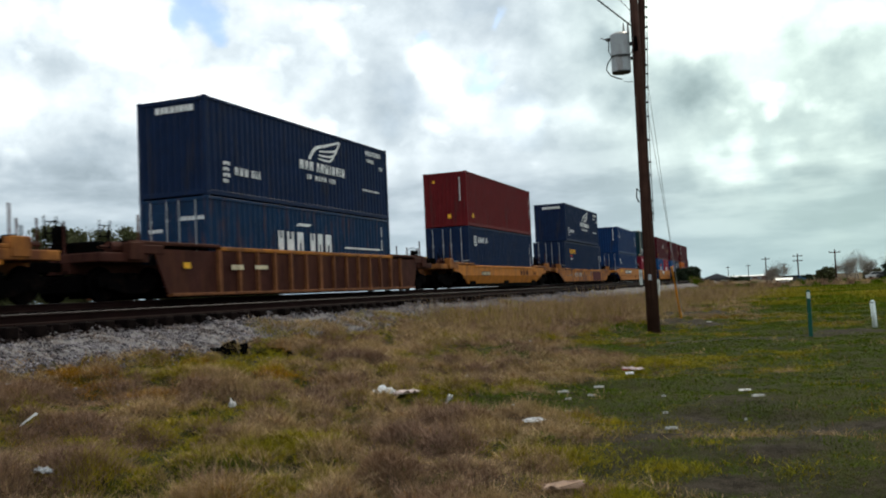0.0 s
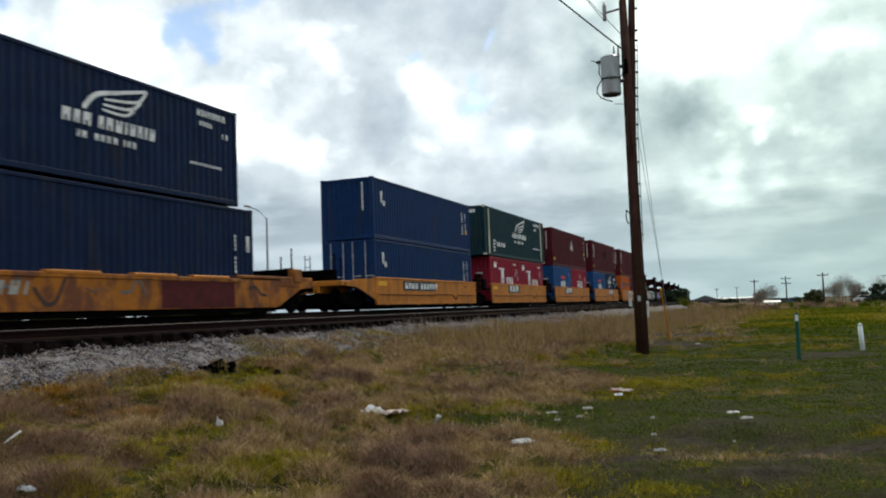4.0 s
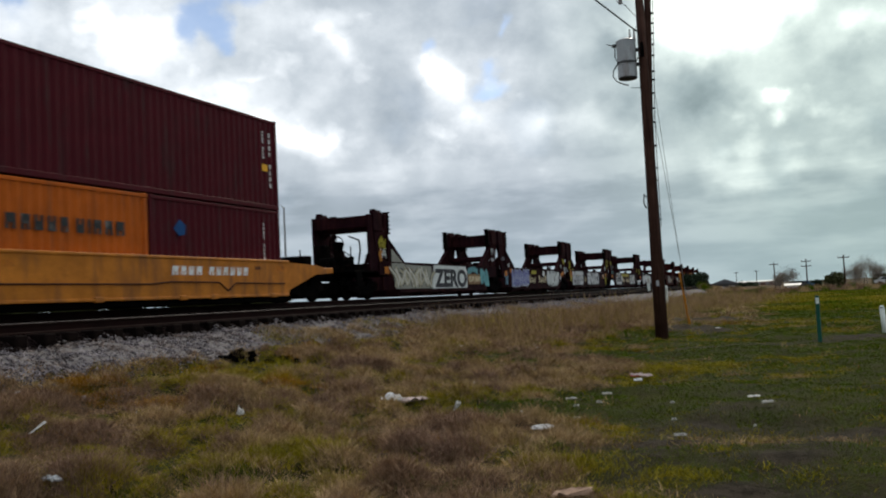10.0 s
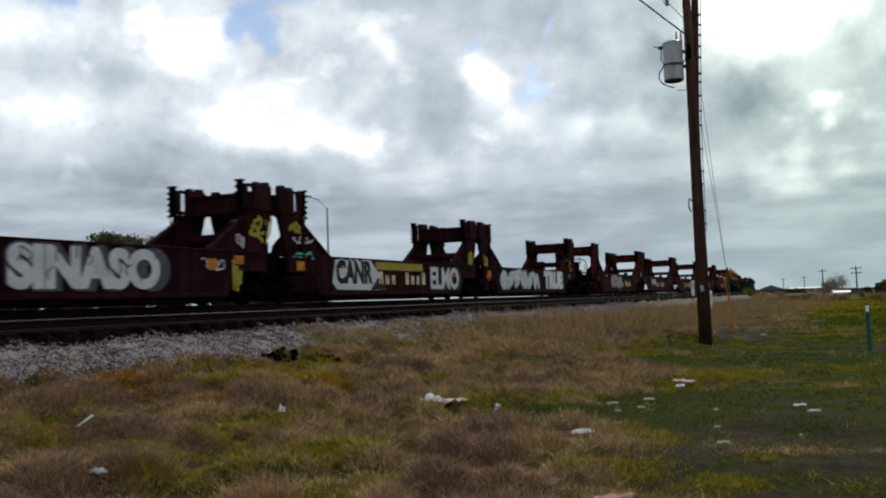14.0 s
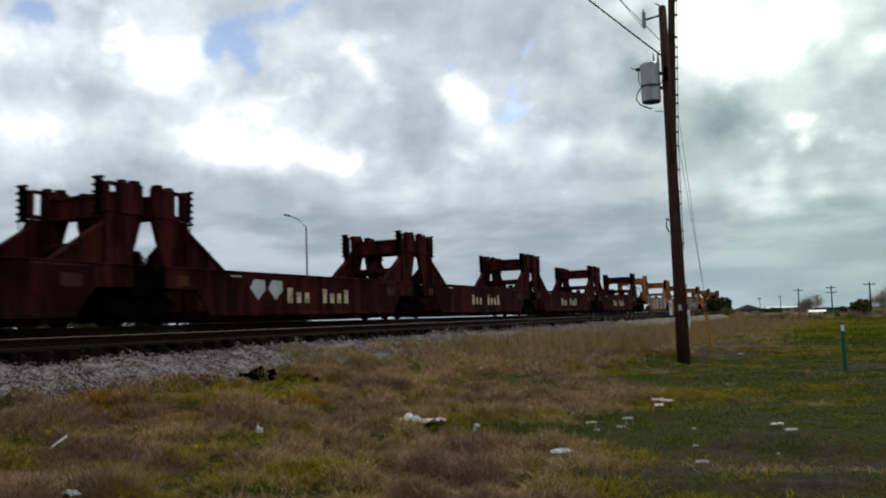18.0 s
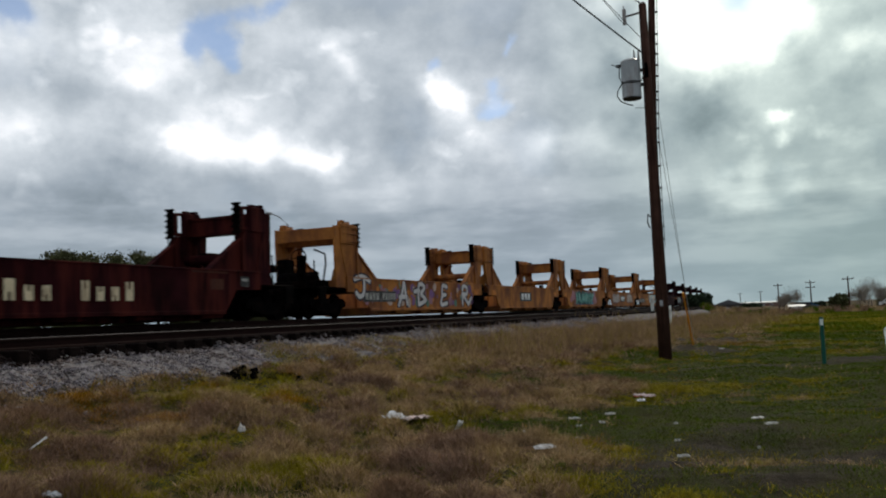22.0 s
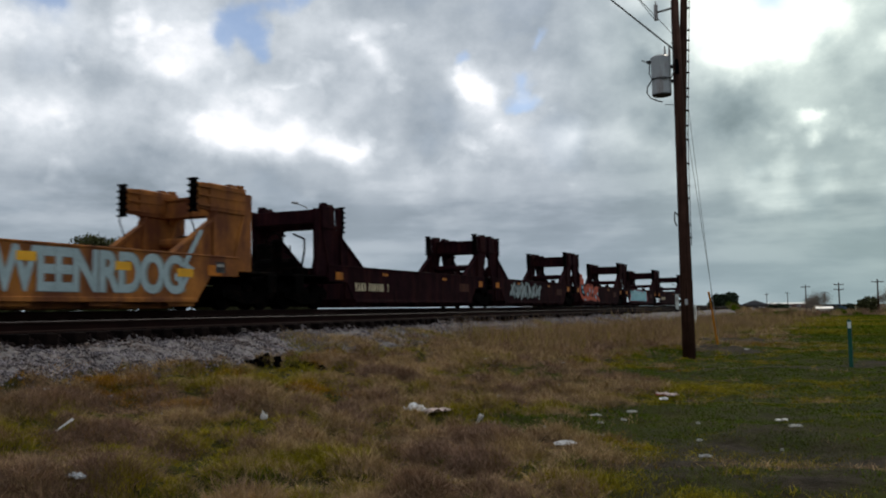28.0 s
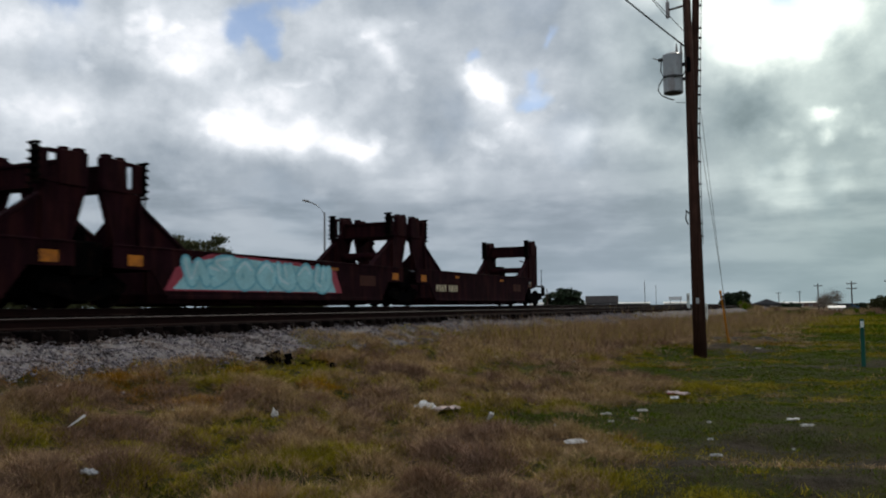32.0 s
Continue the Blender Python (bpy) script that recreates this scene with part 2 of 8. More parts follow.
M["brown"] = material("rusty_brown_freight_car_paint", (0.050, 0.017, 0.012), 0.8, var=0.4, scale=1.4, sheen=0.08, stain=(0.085, 0.032, 0.016), amount=0.2, stretch=DOWN, fine=16)
M["ribrust"] = material("orange_rust_on_ribs", (0.17, 0.065, 0.025), 0.8, var=0.35, stain=(0.09, 0.032, 0.018), amount=0.25, stretch=DOWN, fine=16, sheen=0.1)
M["chord"] = material("rubbed_yellow_chord_paint", (0.33, 0.12, 0.018), 0.7, var=0.35, stain=(0.12, 0.05, 0.022), amount=0.3, stretch=(1, .3, 1), fine=12, sheen=0.1)
M["nokl"] = material("dark_maroon_freight_car_paint", (0.0135, 0.0036, 0.0056), 0.85, var=0.5, stain=(0.034, 0.010, 0.009), amount=0.22, stretch=DOWN, fine=14, sheen=0.03)
M["maroonpatch"] = material("maroon_repaint", (0.085, 0.014, 0.016), 0.7, var=0.25, stain=(0.05, 0.012, 0.012), amount=0.2, sheen=0.1)
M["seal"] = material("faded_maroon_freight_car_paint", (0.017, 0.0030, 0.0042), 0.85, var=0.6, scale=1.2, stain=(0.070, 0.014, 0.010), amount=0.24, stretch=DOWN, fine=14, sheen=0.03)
# near-black base shared by trucks, decks, links and floors
M["black"] = material("near_black_running_gear", (0.0016, 0.0014, 0.0014), 0.85, var=0.4, stain=(0.014, 0.007, 0.005), amount=0.02, sheen=0.015)
M["steel"] = material("worn_steel", (0.30, 0.28, 0.26), 0.4, 0.9, var=0.2)
M["rail"] = material("rusty_rail_steel", (0.013, 0.0055, 0.0045), 0.85, 0.0, var=0.3, stain=(0.012, 0.006, 0.005), amount=0.3, sheen=0.05)
M["railtop"] = material("polished_rail_head", (0.04, 0.034, 0.034), 0.7, 0.3, var=0.5, scale=1.2)
M["tie"] = material("creosoted_timber", (0.006, 0.0038, 0.0034), 0.9, var=0.4, stain=(0.016, 0.010, 0.008), amount=0.1, stretch=(0.2, 1, 1), rand=0.5, bump=0.3, sheen=0.03)
M["polewood"] = material("weathered_pole_timber", (0.058, 0.029, 0.021), 0.9, var=0.3, scale=3, stain=(0.020, 0.010, 0.008), amount=0.3, sheen=0.05, stretch=(6, 6, 0.12), fine=60, bump=0.4)
M["tank"] = material("grey_tank_paint", (0.34, 0.36, 0.37), 0.45, var=0.08, stain=RUST, amount=0.02, stretch=DOWN)
M["wire"] = material("dull_cable", (0.05, 0.05, 0.05), 0.6)
M["galv"] = material("galvanised_steel", (0.36, 0.37, 0.38), 0.5, 0.6, var=0.1)
M["porcelain"] = material("grey_porcelain", (0.30, 0.28, 0.27), 0.3, var=0.1)
M["greenpost"] = material("green_marker_plastic", (0.014, 0.080, 0.058), 0.5, var=0.15, stain=GRIME, amount=0.04)
M["whitepost"] = material("white_marker_plastic", (0.62, 0.66, 0.62), 0.5, var=0.1, stain=GRIME, amount=0.04)
M["orangepost"] = material("orange_marker_plastic", (0.55, 0.22, 0.025), 0.5, var=0.15)
M["dullpaper"] = material("dirty_white_paper", (0.42, 0.41, 0.38), 0.85, var=0.15, stain=(0.2, 0.16, 0.11), amount=0.2, scale=8)
M["paper"] = material("crumpled_white_paper", (0.72, 0.70, 0.68), 0.8, var=0.1, stain=(0.45, 0.40, 0.36), amount=0.1, scale=6, bump=0.4)
M["card"] = material("soggy_cardboard", (0.36, 0.24, 0.17), 0.9, var=0.2, scale=8)
M["pinkpaper"] = material("pinkish_paper", (0.55, 0.43, 0.39), 0.85, var=0.15, scale=6)
M["spraygrey"] = material("faded_grey_stencil", (0.33, 0.32, 0.29), 0.7, var=0.2)
M["stone"] = material("grey_limestone_ballast", (0.15, 0.138, 0.138), 0.95, var=0.4, scale=9, soft_var=0.35, fine=50, bump=0.6, stain=(0.10, 0.075, 0.06), amount=0.2, sheen=0.05)
M["darkstone"] = material("oily_shaded_ballast", (0.011, 0.007, 0.0065), 0.95, var=0.5, scale=6, bump=0.5, sheen=0.03)
M["bark"] = material("grey_bark", (0.12, 0.095, 0.075), 0.9, var=0.3, bump=0.4)
M["leaf"] = material("olive_leaves", (0.060, 0.064, 0.024), 0.7, var=0.45, scale=0.7, soft_var=0.3, fine=6, sheen=0.1)
M["darkleaf"] = material("dark_evergreen_leaves", (0.022, 0.034, 0.017), 0.7, var=0.4, scale=0.7, fine=6, sheen=0.1)
M["twig"] = material("bare_twigs", (0.19, 0.16, 0.13), 0.9, var=0.3, scale=0.6, sheen=0.1)
M["roofmetal"] = material("pale_sheet_roof", (0.50, 0.50, 0.48), 0.5, var=0.1, scale=0.3)
M["bluewall"] = material("blue_cladding", (0.05, 0.12, 0.22), 0.6, var=0.15, scale=0.3)
M["greywall"] = material("grey_cladding", (0.075, 0.072, 0.072), 0.8, var=0.2, scale=0.3)
M["brownwall"] = material("brown_brick_wall", (0.14, 0.085, 0.07), 0.85, var=0.2, scale=0.3)
M["whitewall"] = material("white_painted_wall", (0.65, 0.66, 0.66), 0.7, var=0.08, scale=0.5)
M["brownroof"] = material("brown_shingle_roof", (0.05, 0.045, 0.045), 0.9, var=0.2, scale=0.5)
M["greyroof"] = material("grey_shingle_roof", (0.10, 0.10, 0.105), 0.9, var=0.2, scale=0.5)
M["glass"] = material("dark_window_glass", (0.02, 0.025, 0.03), 0.1, var=0.05)


def grass_material(name, base, other):
    """Blades between two tints, patch by patch, and each of its own brightness."""
    m = material(name, base, 0.9, var=0.25, scale=0.9, fine=9, soft_var=0.25, stain=other, amount=0.3, edge=0.12, sheen=0.05)
    nt = m.node_tree
    p = nt.nodes["Principled BSDF"]
    src = p.inputs["Base Color"].links[0].from_socket
    g = nt.nodes.new("ShaderNodeNewGeometry")
    r = nt.nodes.new("ShaderNodeMapRange")
    nt.links.new(g.outputs["Random Per Island"], r.inputs[0])
    r.inputs[3].default_value, r.inputs[4].default_value = 0.55, 1.45
    k = nt.nodes.new("ShaderNodeVectorMath")
    k.operation = "SCALE"
    nt.links.new(src, k.inputs[0])
    nt.links.new(r.outputs[0], k.inputs["Scale"])
    nt.links.new(k.outputs[0], p.inputs["Base Color"])
    return m


M["straw"] = grass_material("dry_straw_grass", (0.347, 0.234, 0.128), (0.282, 0.196, 0.076))
M["reddry"] = grass_material("rust_brown_dead_grass", (0.208, 0.131, 0.090), (0.25, 0.153, 0.083))
M["grass"] = grass_material("green_winter_grass", (0.060, 0.098, 0.0015), (0.085, 0.104, 0.0018))
M["olive"] = grass_material("yellow_green_grass", (0.250, 0.190, 0.013), (0.185, 0.172, 0.008))
M["rust"] = grass_material("orange_brown_grass", (0.26, 0.125, 0.010), (0.20, 0.085, 0.018))
PAINT = {}


def spray(rgb, name="spray_paint"):
    if rgb not in PAINT:
        PAINT[rgb] = material(name, rgb, 0.6, var=0.18, scale=1.5, fine=20, soft_var=0.15)
    return PAINT[rgb]


# ---------------------------------------------------------------- mesh tools
class Solid:
    def __init__(self):
        self.v, self.f = [], []

    def add(self, verts, faces):
        n = len(self.v)
        self.v += [tuple(p) for p in verts]
        self.f += [tuple(i + n for i in q) for q in faces]
        return self

    def box(self, x0, x1, y0, y1, z0, z1, b=0.0):
        x0, x1, y0, y1, z0, z1 = min(x0, x1), max(x0, x1), min(y0, y1), max(y0, y1), min(z0, z1), max(z0, z1)
        b = min(b, (x1 - x0) * .4, (y1 - y0) * .4, (z1 - z0) * .4)
        if b <= 0:
            v = [(x, y, z) for x in (x0, x1) for y in (y0, y1) for z in (z0, z1)]
            return self.add(v, [(0, 1, 3, 2), (4, 6, 7, 5), (0, 4, 5, 1), (2, 3, 7, 6), (0, 2, 6, 4), (1, 5, 7, 3)])
        v, at = [], {}
        lo, hi = (x0, y0, z0), (x1, y1, z1)
        for c in range(8):
            s = (c >> 2 & 1, c >> 1 & 1, c & 1)
            for ax in range(3):
                at[c, ax] = len(v)
                v.append([(hi[k] if s[k] else lo[k]) + (0 if k == ax else (-b if s[k] else b)) for k in range(3)])
        f = []
        bit = (4, 2, 1)
        for ax in range(3):
            o = [bit[k] for k in range(3) if k != ax]
            for side in (0, bit[ax]):
                q = [side, side | o[0], side | o[0] | o[1], side | o[1]]
                f.append(tuple(at[c, ax] for c in q))
            for i in (0, o[0]):
                for j in (0, o[1]):
                    c0, c1 = i | j, i | j | bit[ax]
                    a, d = [k for k in range(3) if k != ax]
                    f.append((at[c0, a], at[c1, a], at[c1, d], at[c0, d]))
        for c in range(8):
            f.append((at[c, 0], at[c, 1], at[c, 2]))
        return self.add(v, f)

    def prism(self, poly, axis, a, b):
        n = len(poly)
        place = {"x": lambda u, w, t: (t, u, w), "y": lambda u, w, t: (u, t, w), "z": lambda u, w, t: (u, w, t)}[axis]
        v = [place(u, w, t) for t in (a, b) for u, w in poly]
        f = [tuple(range(n)), tuple(range(2 * n - 1, n - 1, -1))] + [(i, (i + 1) % n, n + (i + 1) % n, n + i) for i in range(n)]
        return self.add(v, f)

    def tube(self, pts, r, n=6, r1=None, cap=True):
        pts = [Vector(p) for p in pts]
        v, f = [], []
        for i, p in enumerate(pts):
            d = (pts[min(i + 1, len(pts) - 1)] - pts[max(i - 1, 0)]).normalized()
            a = d.orthogonal().normalized() if abs(d.z) < 0.9 else Vector((1, 0, 0)).cross(d).normalized()
            c = d.cross(a)
            rr = r if r1 is None else r + (r1 - r) * i / (len(pts) - 1)
            v += [p + (a * math.cos(2 * math.pi * k / n) + c * math.sin(2 * math.pi * k / n)) * rr for k in range(n)]
        for i in range(len(pts) - 1):
            f += [(i * n + k, i * n + (k + 1) % n, (i + 1) * n + (k + 1) % n, (i + 1) * n + k) for k in range(n)]
        if cap:
            f += [tuple(range(n - 1, -1, -1)), tuple(range((len(pts) - 1) * n, len(pts) * n))]
        return self.add(v, f)

    def mesh(self, name, mat, smooth=False):
        me = bpy.data.meshes.new(name)
        me.from_pydata(self.v, [], self.f)
        bm = bmesh.new()
        bm.from_mesh(me)
        bmesh.ops.recalc_face_normals(bm, faces=bm.faces)
        bm.to_mesh(me)
        bm.free()
        if smooth:
            me.polygons.foreach_set("use_smooth", [True] * len(me.polygons))
        me.materials.append(mat)
        return me


def part(name, shape, mat, parent, label="", at=(0, 0, 0), smooth=False):
    me = shape if isinstance(shape, bpy.types.Mesh) else shape.mesh(name, mat, smooth)
    ob = new(name, me)
    ob.parent = parent
    ob.location = at
    return tagged(ob, label)


def thing(name, label, category, at=(0, 0, 0), group="", kind=""):
    ob = new(name)
    ob.location = at
    return tagged(ob, label, category, group, kind)


def solid_thing(name, shape, mat, label, category, at=(0, 0, 0), group="", kind="", smooth=False):
    ob = new(name, shape.mesh(name, mat, smooth))
    ob.location = at
    return tagged(ob, label, category, group, kind)


def lettering(name, words, height, mat, parent, x, y, z, label="", shear=0.0, bold=0.0, width=1.0):
    """Raised words on a side that faces +x: they run along +y."""
    cu = bpy.data.curves.new(name, "FONT")
    cu.body, cu.size, cu.extrude, cu.shear, cu.offset = words, height * 1.38, 0.004, shear, bold
    ob = bpy.data.objects.new(name, cu)
    scene.collection.objects.link(ob)
    bpy.context.view_layer.update()
    me = bpy.data.meshes.new_from_object(ob.evaluated_get(bpy.context.evaluated_depsgraph_get()))
    bpy.data.objects.remove(ob)
    me.transform(Matrix(((0, 0, 1, x), (width, 0, 0, y), (0, 1, 0, z), (0, 0, 0, 1))))
    me.materials.clear()
    me.materials.append(mat)
    return part(name, me, mat, parent, label)


def blocks(name, mat, parent, x, y, z, h, widths, gap=0.05, thick=0.006, label="", slant=0.0):
    """A row of plain blocks that stands for lettering on a side that faces +x."""
    for w in widths:
        if w > 0:
            e = w * .11 if w < .7 else 0.0
            a, b = y + e, y + w - e
            m, d = (a + b) / 2, (b - a) * .16
            rim = [(a, z), (b, z), (b, z + h), (a, z + h)]
            if e and (int(w * 100) + int(y * 10)) % 2:
                rim = [(a, z), (m - d, z), (m - d, z + h * .4), (m + d, z + h * .4), (m + d, z), (b, z), (b, z + h), (a, z + h)]
            elif e:
                rim = [(a, z), (b, z), (b, z + h), (m + d, z + h), (m + d, z + h * .6), (m - d, z + h * .6), (m - d, z + h), (a, z + h)]
            part(name, Solid().prism([(u + slant * (v - z), v) for u, v in rim], "x", x, x + thick), mat, parent, label)
        y += abs(w) + gap


def end_blocks(name, mat, parent, y, x, z, h, widths, gap=0.04, label=""):
    """The same on an end that faces -y; it runs along +x."""
    for w in widths:
        if w > 0:
            part(name, Solid().box(x, x + w, y - 0.006, y, z, z + h), mat, parent, label)
        x += abs(w) + gap


rng = np.random.default_rng(7)

# ---------------------------------------------------------------- ground
TRACK_X, RAIL_Z = -16.34, 1.52        # middle of the train's track, top of its rails
NEAR_X, NEAR_Z = -12.07, 1.33         # the empty track beside it
TABLE = rng.random((6, 128, 128))


def value_noise(x, y, k):
    xi, yi = np.floor(x).astype(int), np.floor(y).astype(int)
    u, v = x - xi, y - yi
    u, v = u * u * (3 - 2 * u), v * v * (3 - 2 * v)
    t = TABLE[k]
    g = lambda a, b: t[(xi + a) % 128, (yi + b) % 128]
    return (g(0, 0) * (1 - u) + g(1, 0) * u) * (1 - v) + (g(0, 1) * (1 - u) + g(1, 1) * u) * v


def rolling(x, y, k, size, octaves=3):
    total, amp, norm = 0.0, 1.0, 0.0
    for o in range(octaves):
        total = total + amp * value_noise(x / size * 2 ** o + 17 * o, y / size * 2 ** o + 5 * o, (k + o) % 6)
        norm += amp
        amp *= 0.5
    return total / norm


def bend(y):
    """How far the line swings away to the left, far down the track."""
    y = np.asarray(y, float)
    d = np.clip(y - 125.0, 0, None)
    return -np.where(d < 300, 0.00075 * d * d, 0.00075 * 90000 + 0.45 * (d - 300))


def hummocks(x, y, size):
    """Rounded tussock mounds on a loose grid: height from 0 to 1, and a number of its own for each."""
    xi, yi = np.floor(x / size).astype(int), np.floor(y / size).astype(int)
    best, own = np.zeros(np.shape(x)), np.full(np.shape(x), .5)
    for i in (-1, 0, 1):
        for j in (-1, 0, 1):
            a, b = (xi + i) % 128, (yi + j) % 128
            cx = (xi + i + .5 + .9 * (TABLE[0][a, b] - .5)) * size
            cy = (yi + j + .5 + .9 * (TABLE[1][a, b] - .5)) * size
            r = size * (.42 + .42 * TABLE[2][a, b])
            v = np.clip(1 - ((x - cx) ** 2 + (y - cy) ** 2) / r ** 2, 0, 1) * (.35 + .65 * TABLE[3][a, b])
            own = np.where(v > best, TABLE[4][a, b], own)
            best = np.maximum(best, v)
    return best, own


# patches of the field: middle x, y, half width across and along the camera's heading
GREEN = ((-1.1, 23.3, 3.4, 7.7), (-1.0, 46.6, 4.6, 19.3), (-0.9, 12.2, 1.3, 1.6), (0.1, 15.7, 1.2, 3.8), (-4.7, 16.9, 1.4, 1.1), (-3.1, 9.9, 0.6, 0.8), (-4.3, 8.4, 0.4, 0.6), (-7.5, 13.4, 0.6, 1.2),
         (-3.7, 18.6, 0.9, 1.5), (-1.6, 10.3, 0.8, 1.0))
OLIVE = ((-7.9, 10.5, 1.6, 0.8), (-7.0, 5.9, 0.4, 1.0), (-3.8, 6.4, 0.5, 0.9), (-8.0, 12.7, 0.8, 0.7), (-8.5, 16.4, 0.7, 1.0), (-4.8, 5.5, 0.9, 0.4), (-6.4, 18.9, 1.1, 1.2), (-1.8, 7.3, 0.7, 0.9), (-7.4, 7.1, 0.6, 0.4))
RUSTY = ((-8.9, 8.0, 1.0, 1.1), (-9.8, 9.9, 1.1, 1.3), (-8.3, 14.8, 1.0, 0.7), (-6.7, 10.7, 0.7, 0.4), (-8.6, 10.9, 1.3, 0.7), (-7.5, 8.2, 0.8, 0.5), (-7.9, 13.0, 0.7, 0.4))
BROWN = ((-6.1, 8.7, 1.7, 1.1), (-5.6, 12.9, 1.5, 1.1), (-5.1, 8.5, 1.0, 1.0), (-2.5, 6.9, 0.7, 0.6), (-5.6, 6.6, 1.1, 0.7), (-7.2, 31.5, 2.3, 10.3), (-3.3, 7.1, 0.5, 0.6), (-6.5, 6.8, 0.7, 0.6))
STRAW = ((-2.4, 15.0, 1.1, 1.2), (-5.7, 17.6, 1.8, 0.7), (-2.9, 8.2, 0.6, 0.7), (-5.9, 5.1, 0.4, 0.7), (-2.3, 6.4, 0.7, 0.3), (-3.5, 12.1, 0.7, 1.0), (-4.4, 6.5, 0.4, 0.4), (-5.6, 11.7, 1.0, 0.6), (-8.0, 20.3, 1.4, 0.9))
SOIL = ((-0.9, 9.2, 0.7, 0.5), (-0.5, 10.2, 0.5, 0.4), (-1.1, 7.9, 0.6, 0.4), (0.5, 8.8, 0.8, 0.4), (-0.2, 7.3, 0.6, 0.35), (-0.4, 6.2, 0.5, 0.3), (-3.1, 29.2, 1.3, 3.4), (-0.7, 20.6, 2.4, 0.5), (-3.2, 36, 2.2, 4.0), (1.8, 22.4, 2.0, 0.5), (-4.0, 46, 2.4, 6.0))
# the camera's heading, to which the patch axes are turned
VIEW_LINE = radians(24)


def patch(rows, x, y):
    c, k = math.cos(VIEW_LINE), math.sin(VIEW_LINE)
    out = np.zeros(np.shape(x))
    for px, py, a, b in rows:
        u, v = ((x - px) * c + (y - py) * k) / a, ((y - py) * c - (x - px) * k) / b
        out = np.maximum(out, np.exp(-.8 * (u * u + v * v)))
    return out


EDGE_Y = (0, 5, 8, 10, 13, 15, 18, 22, 26, 30, 40, 95, 112)
EDGE_X = (-1.3, -1.5, -2.0, -2.9, -2.6, -2.2, -4.4, -4.7, -3.6, -2.2, -1.3, -1.6, -1.6)


def dry_side(x, y):
    """0 in the mown green field, 1 in the rough strip by the railway."""
    out = np.clip(.5 + (np.interp(y, EDGE_Y, EDGE_X) - x + 1.2 * (rolling(x, y, 2, 1.6) - .5)) / 1.9, 0, 1)
    return np.where(y > 112, np.maximum(out, np.clip((y - 112) / 8, 0, 1)), out)


def cover(x, y):
    """How strongly each kind of growth claims a spot: green, yellow-green, rusty, brown and straw."""
    hum, own = hummocks(x, y, .62)
    f = dry_side(x, y)
    close = np.clip(1.5 - np.hypot(x, y) / 40, 0, 1)
    wob = lambda k, size: (rolling(x, y, k, size) - .5) * 2.6
    lift = (hum - .3) * f * close
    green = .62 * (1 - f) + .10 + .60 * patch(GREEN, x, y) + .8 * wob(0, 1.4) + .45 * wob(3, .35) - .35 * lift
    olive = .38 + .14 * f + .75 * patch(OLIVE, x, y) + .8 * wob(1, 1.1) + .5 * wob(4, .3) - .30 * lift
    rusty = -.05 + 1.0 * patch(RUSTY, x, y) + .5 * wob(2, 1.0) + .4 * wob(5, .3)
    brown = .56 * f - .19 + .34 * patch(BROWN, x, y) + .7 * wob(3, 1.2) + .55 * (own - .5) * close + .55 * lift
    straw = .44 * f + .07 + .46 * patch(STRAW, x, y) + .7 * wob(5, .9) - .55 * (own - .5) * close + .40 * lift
    return np.stack([green, olive, rusty, brown, straw])


def ground_height(x, y):
    x, y = np.asarray(x, float), np.asarray(y, float)
    rise = 0.58 * np.clip((-x - 3.5) / 5.7, 0, 1) ** 1.5
    near = np.clip(1.4 - np.hypot(x, y) / 60, 0, 1)
    rough = .22 + .78 * dry_side(x, y)
    hum, _ = hummocks(x, y, .62)
    low, _ = hummocks(x + 31.7, y + 12.3, .27)
    return rise + near * (0.20 * (rolling(x, y, 0, 1.5) - 0.5) + rough * (.17 * hum + .07 * low - .07))


def dryness(x, y):
    """0 where the grass is green, 1 where it is dead."""
    c = cover(np.asarray(x, float), np.asarray(y, float))
    return np.clip(.5 + 2.2 * (np.maximum(c[3], c[4]) - np.maximum(np.maximum(c[0], c[1]), c[2])), 0, 1)


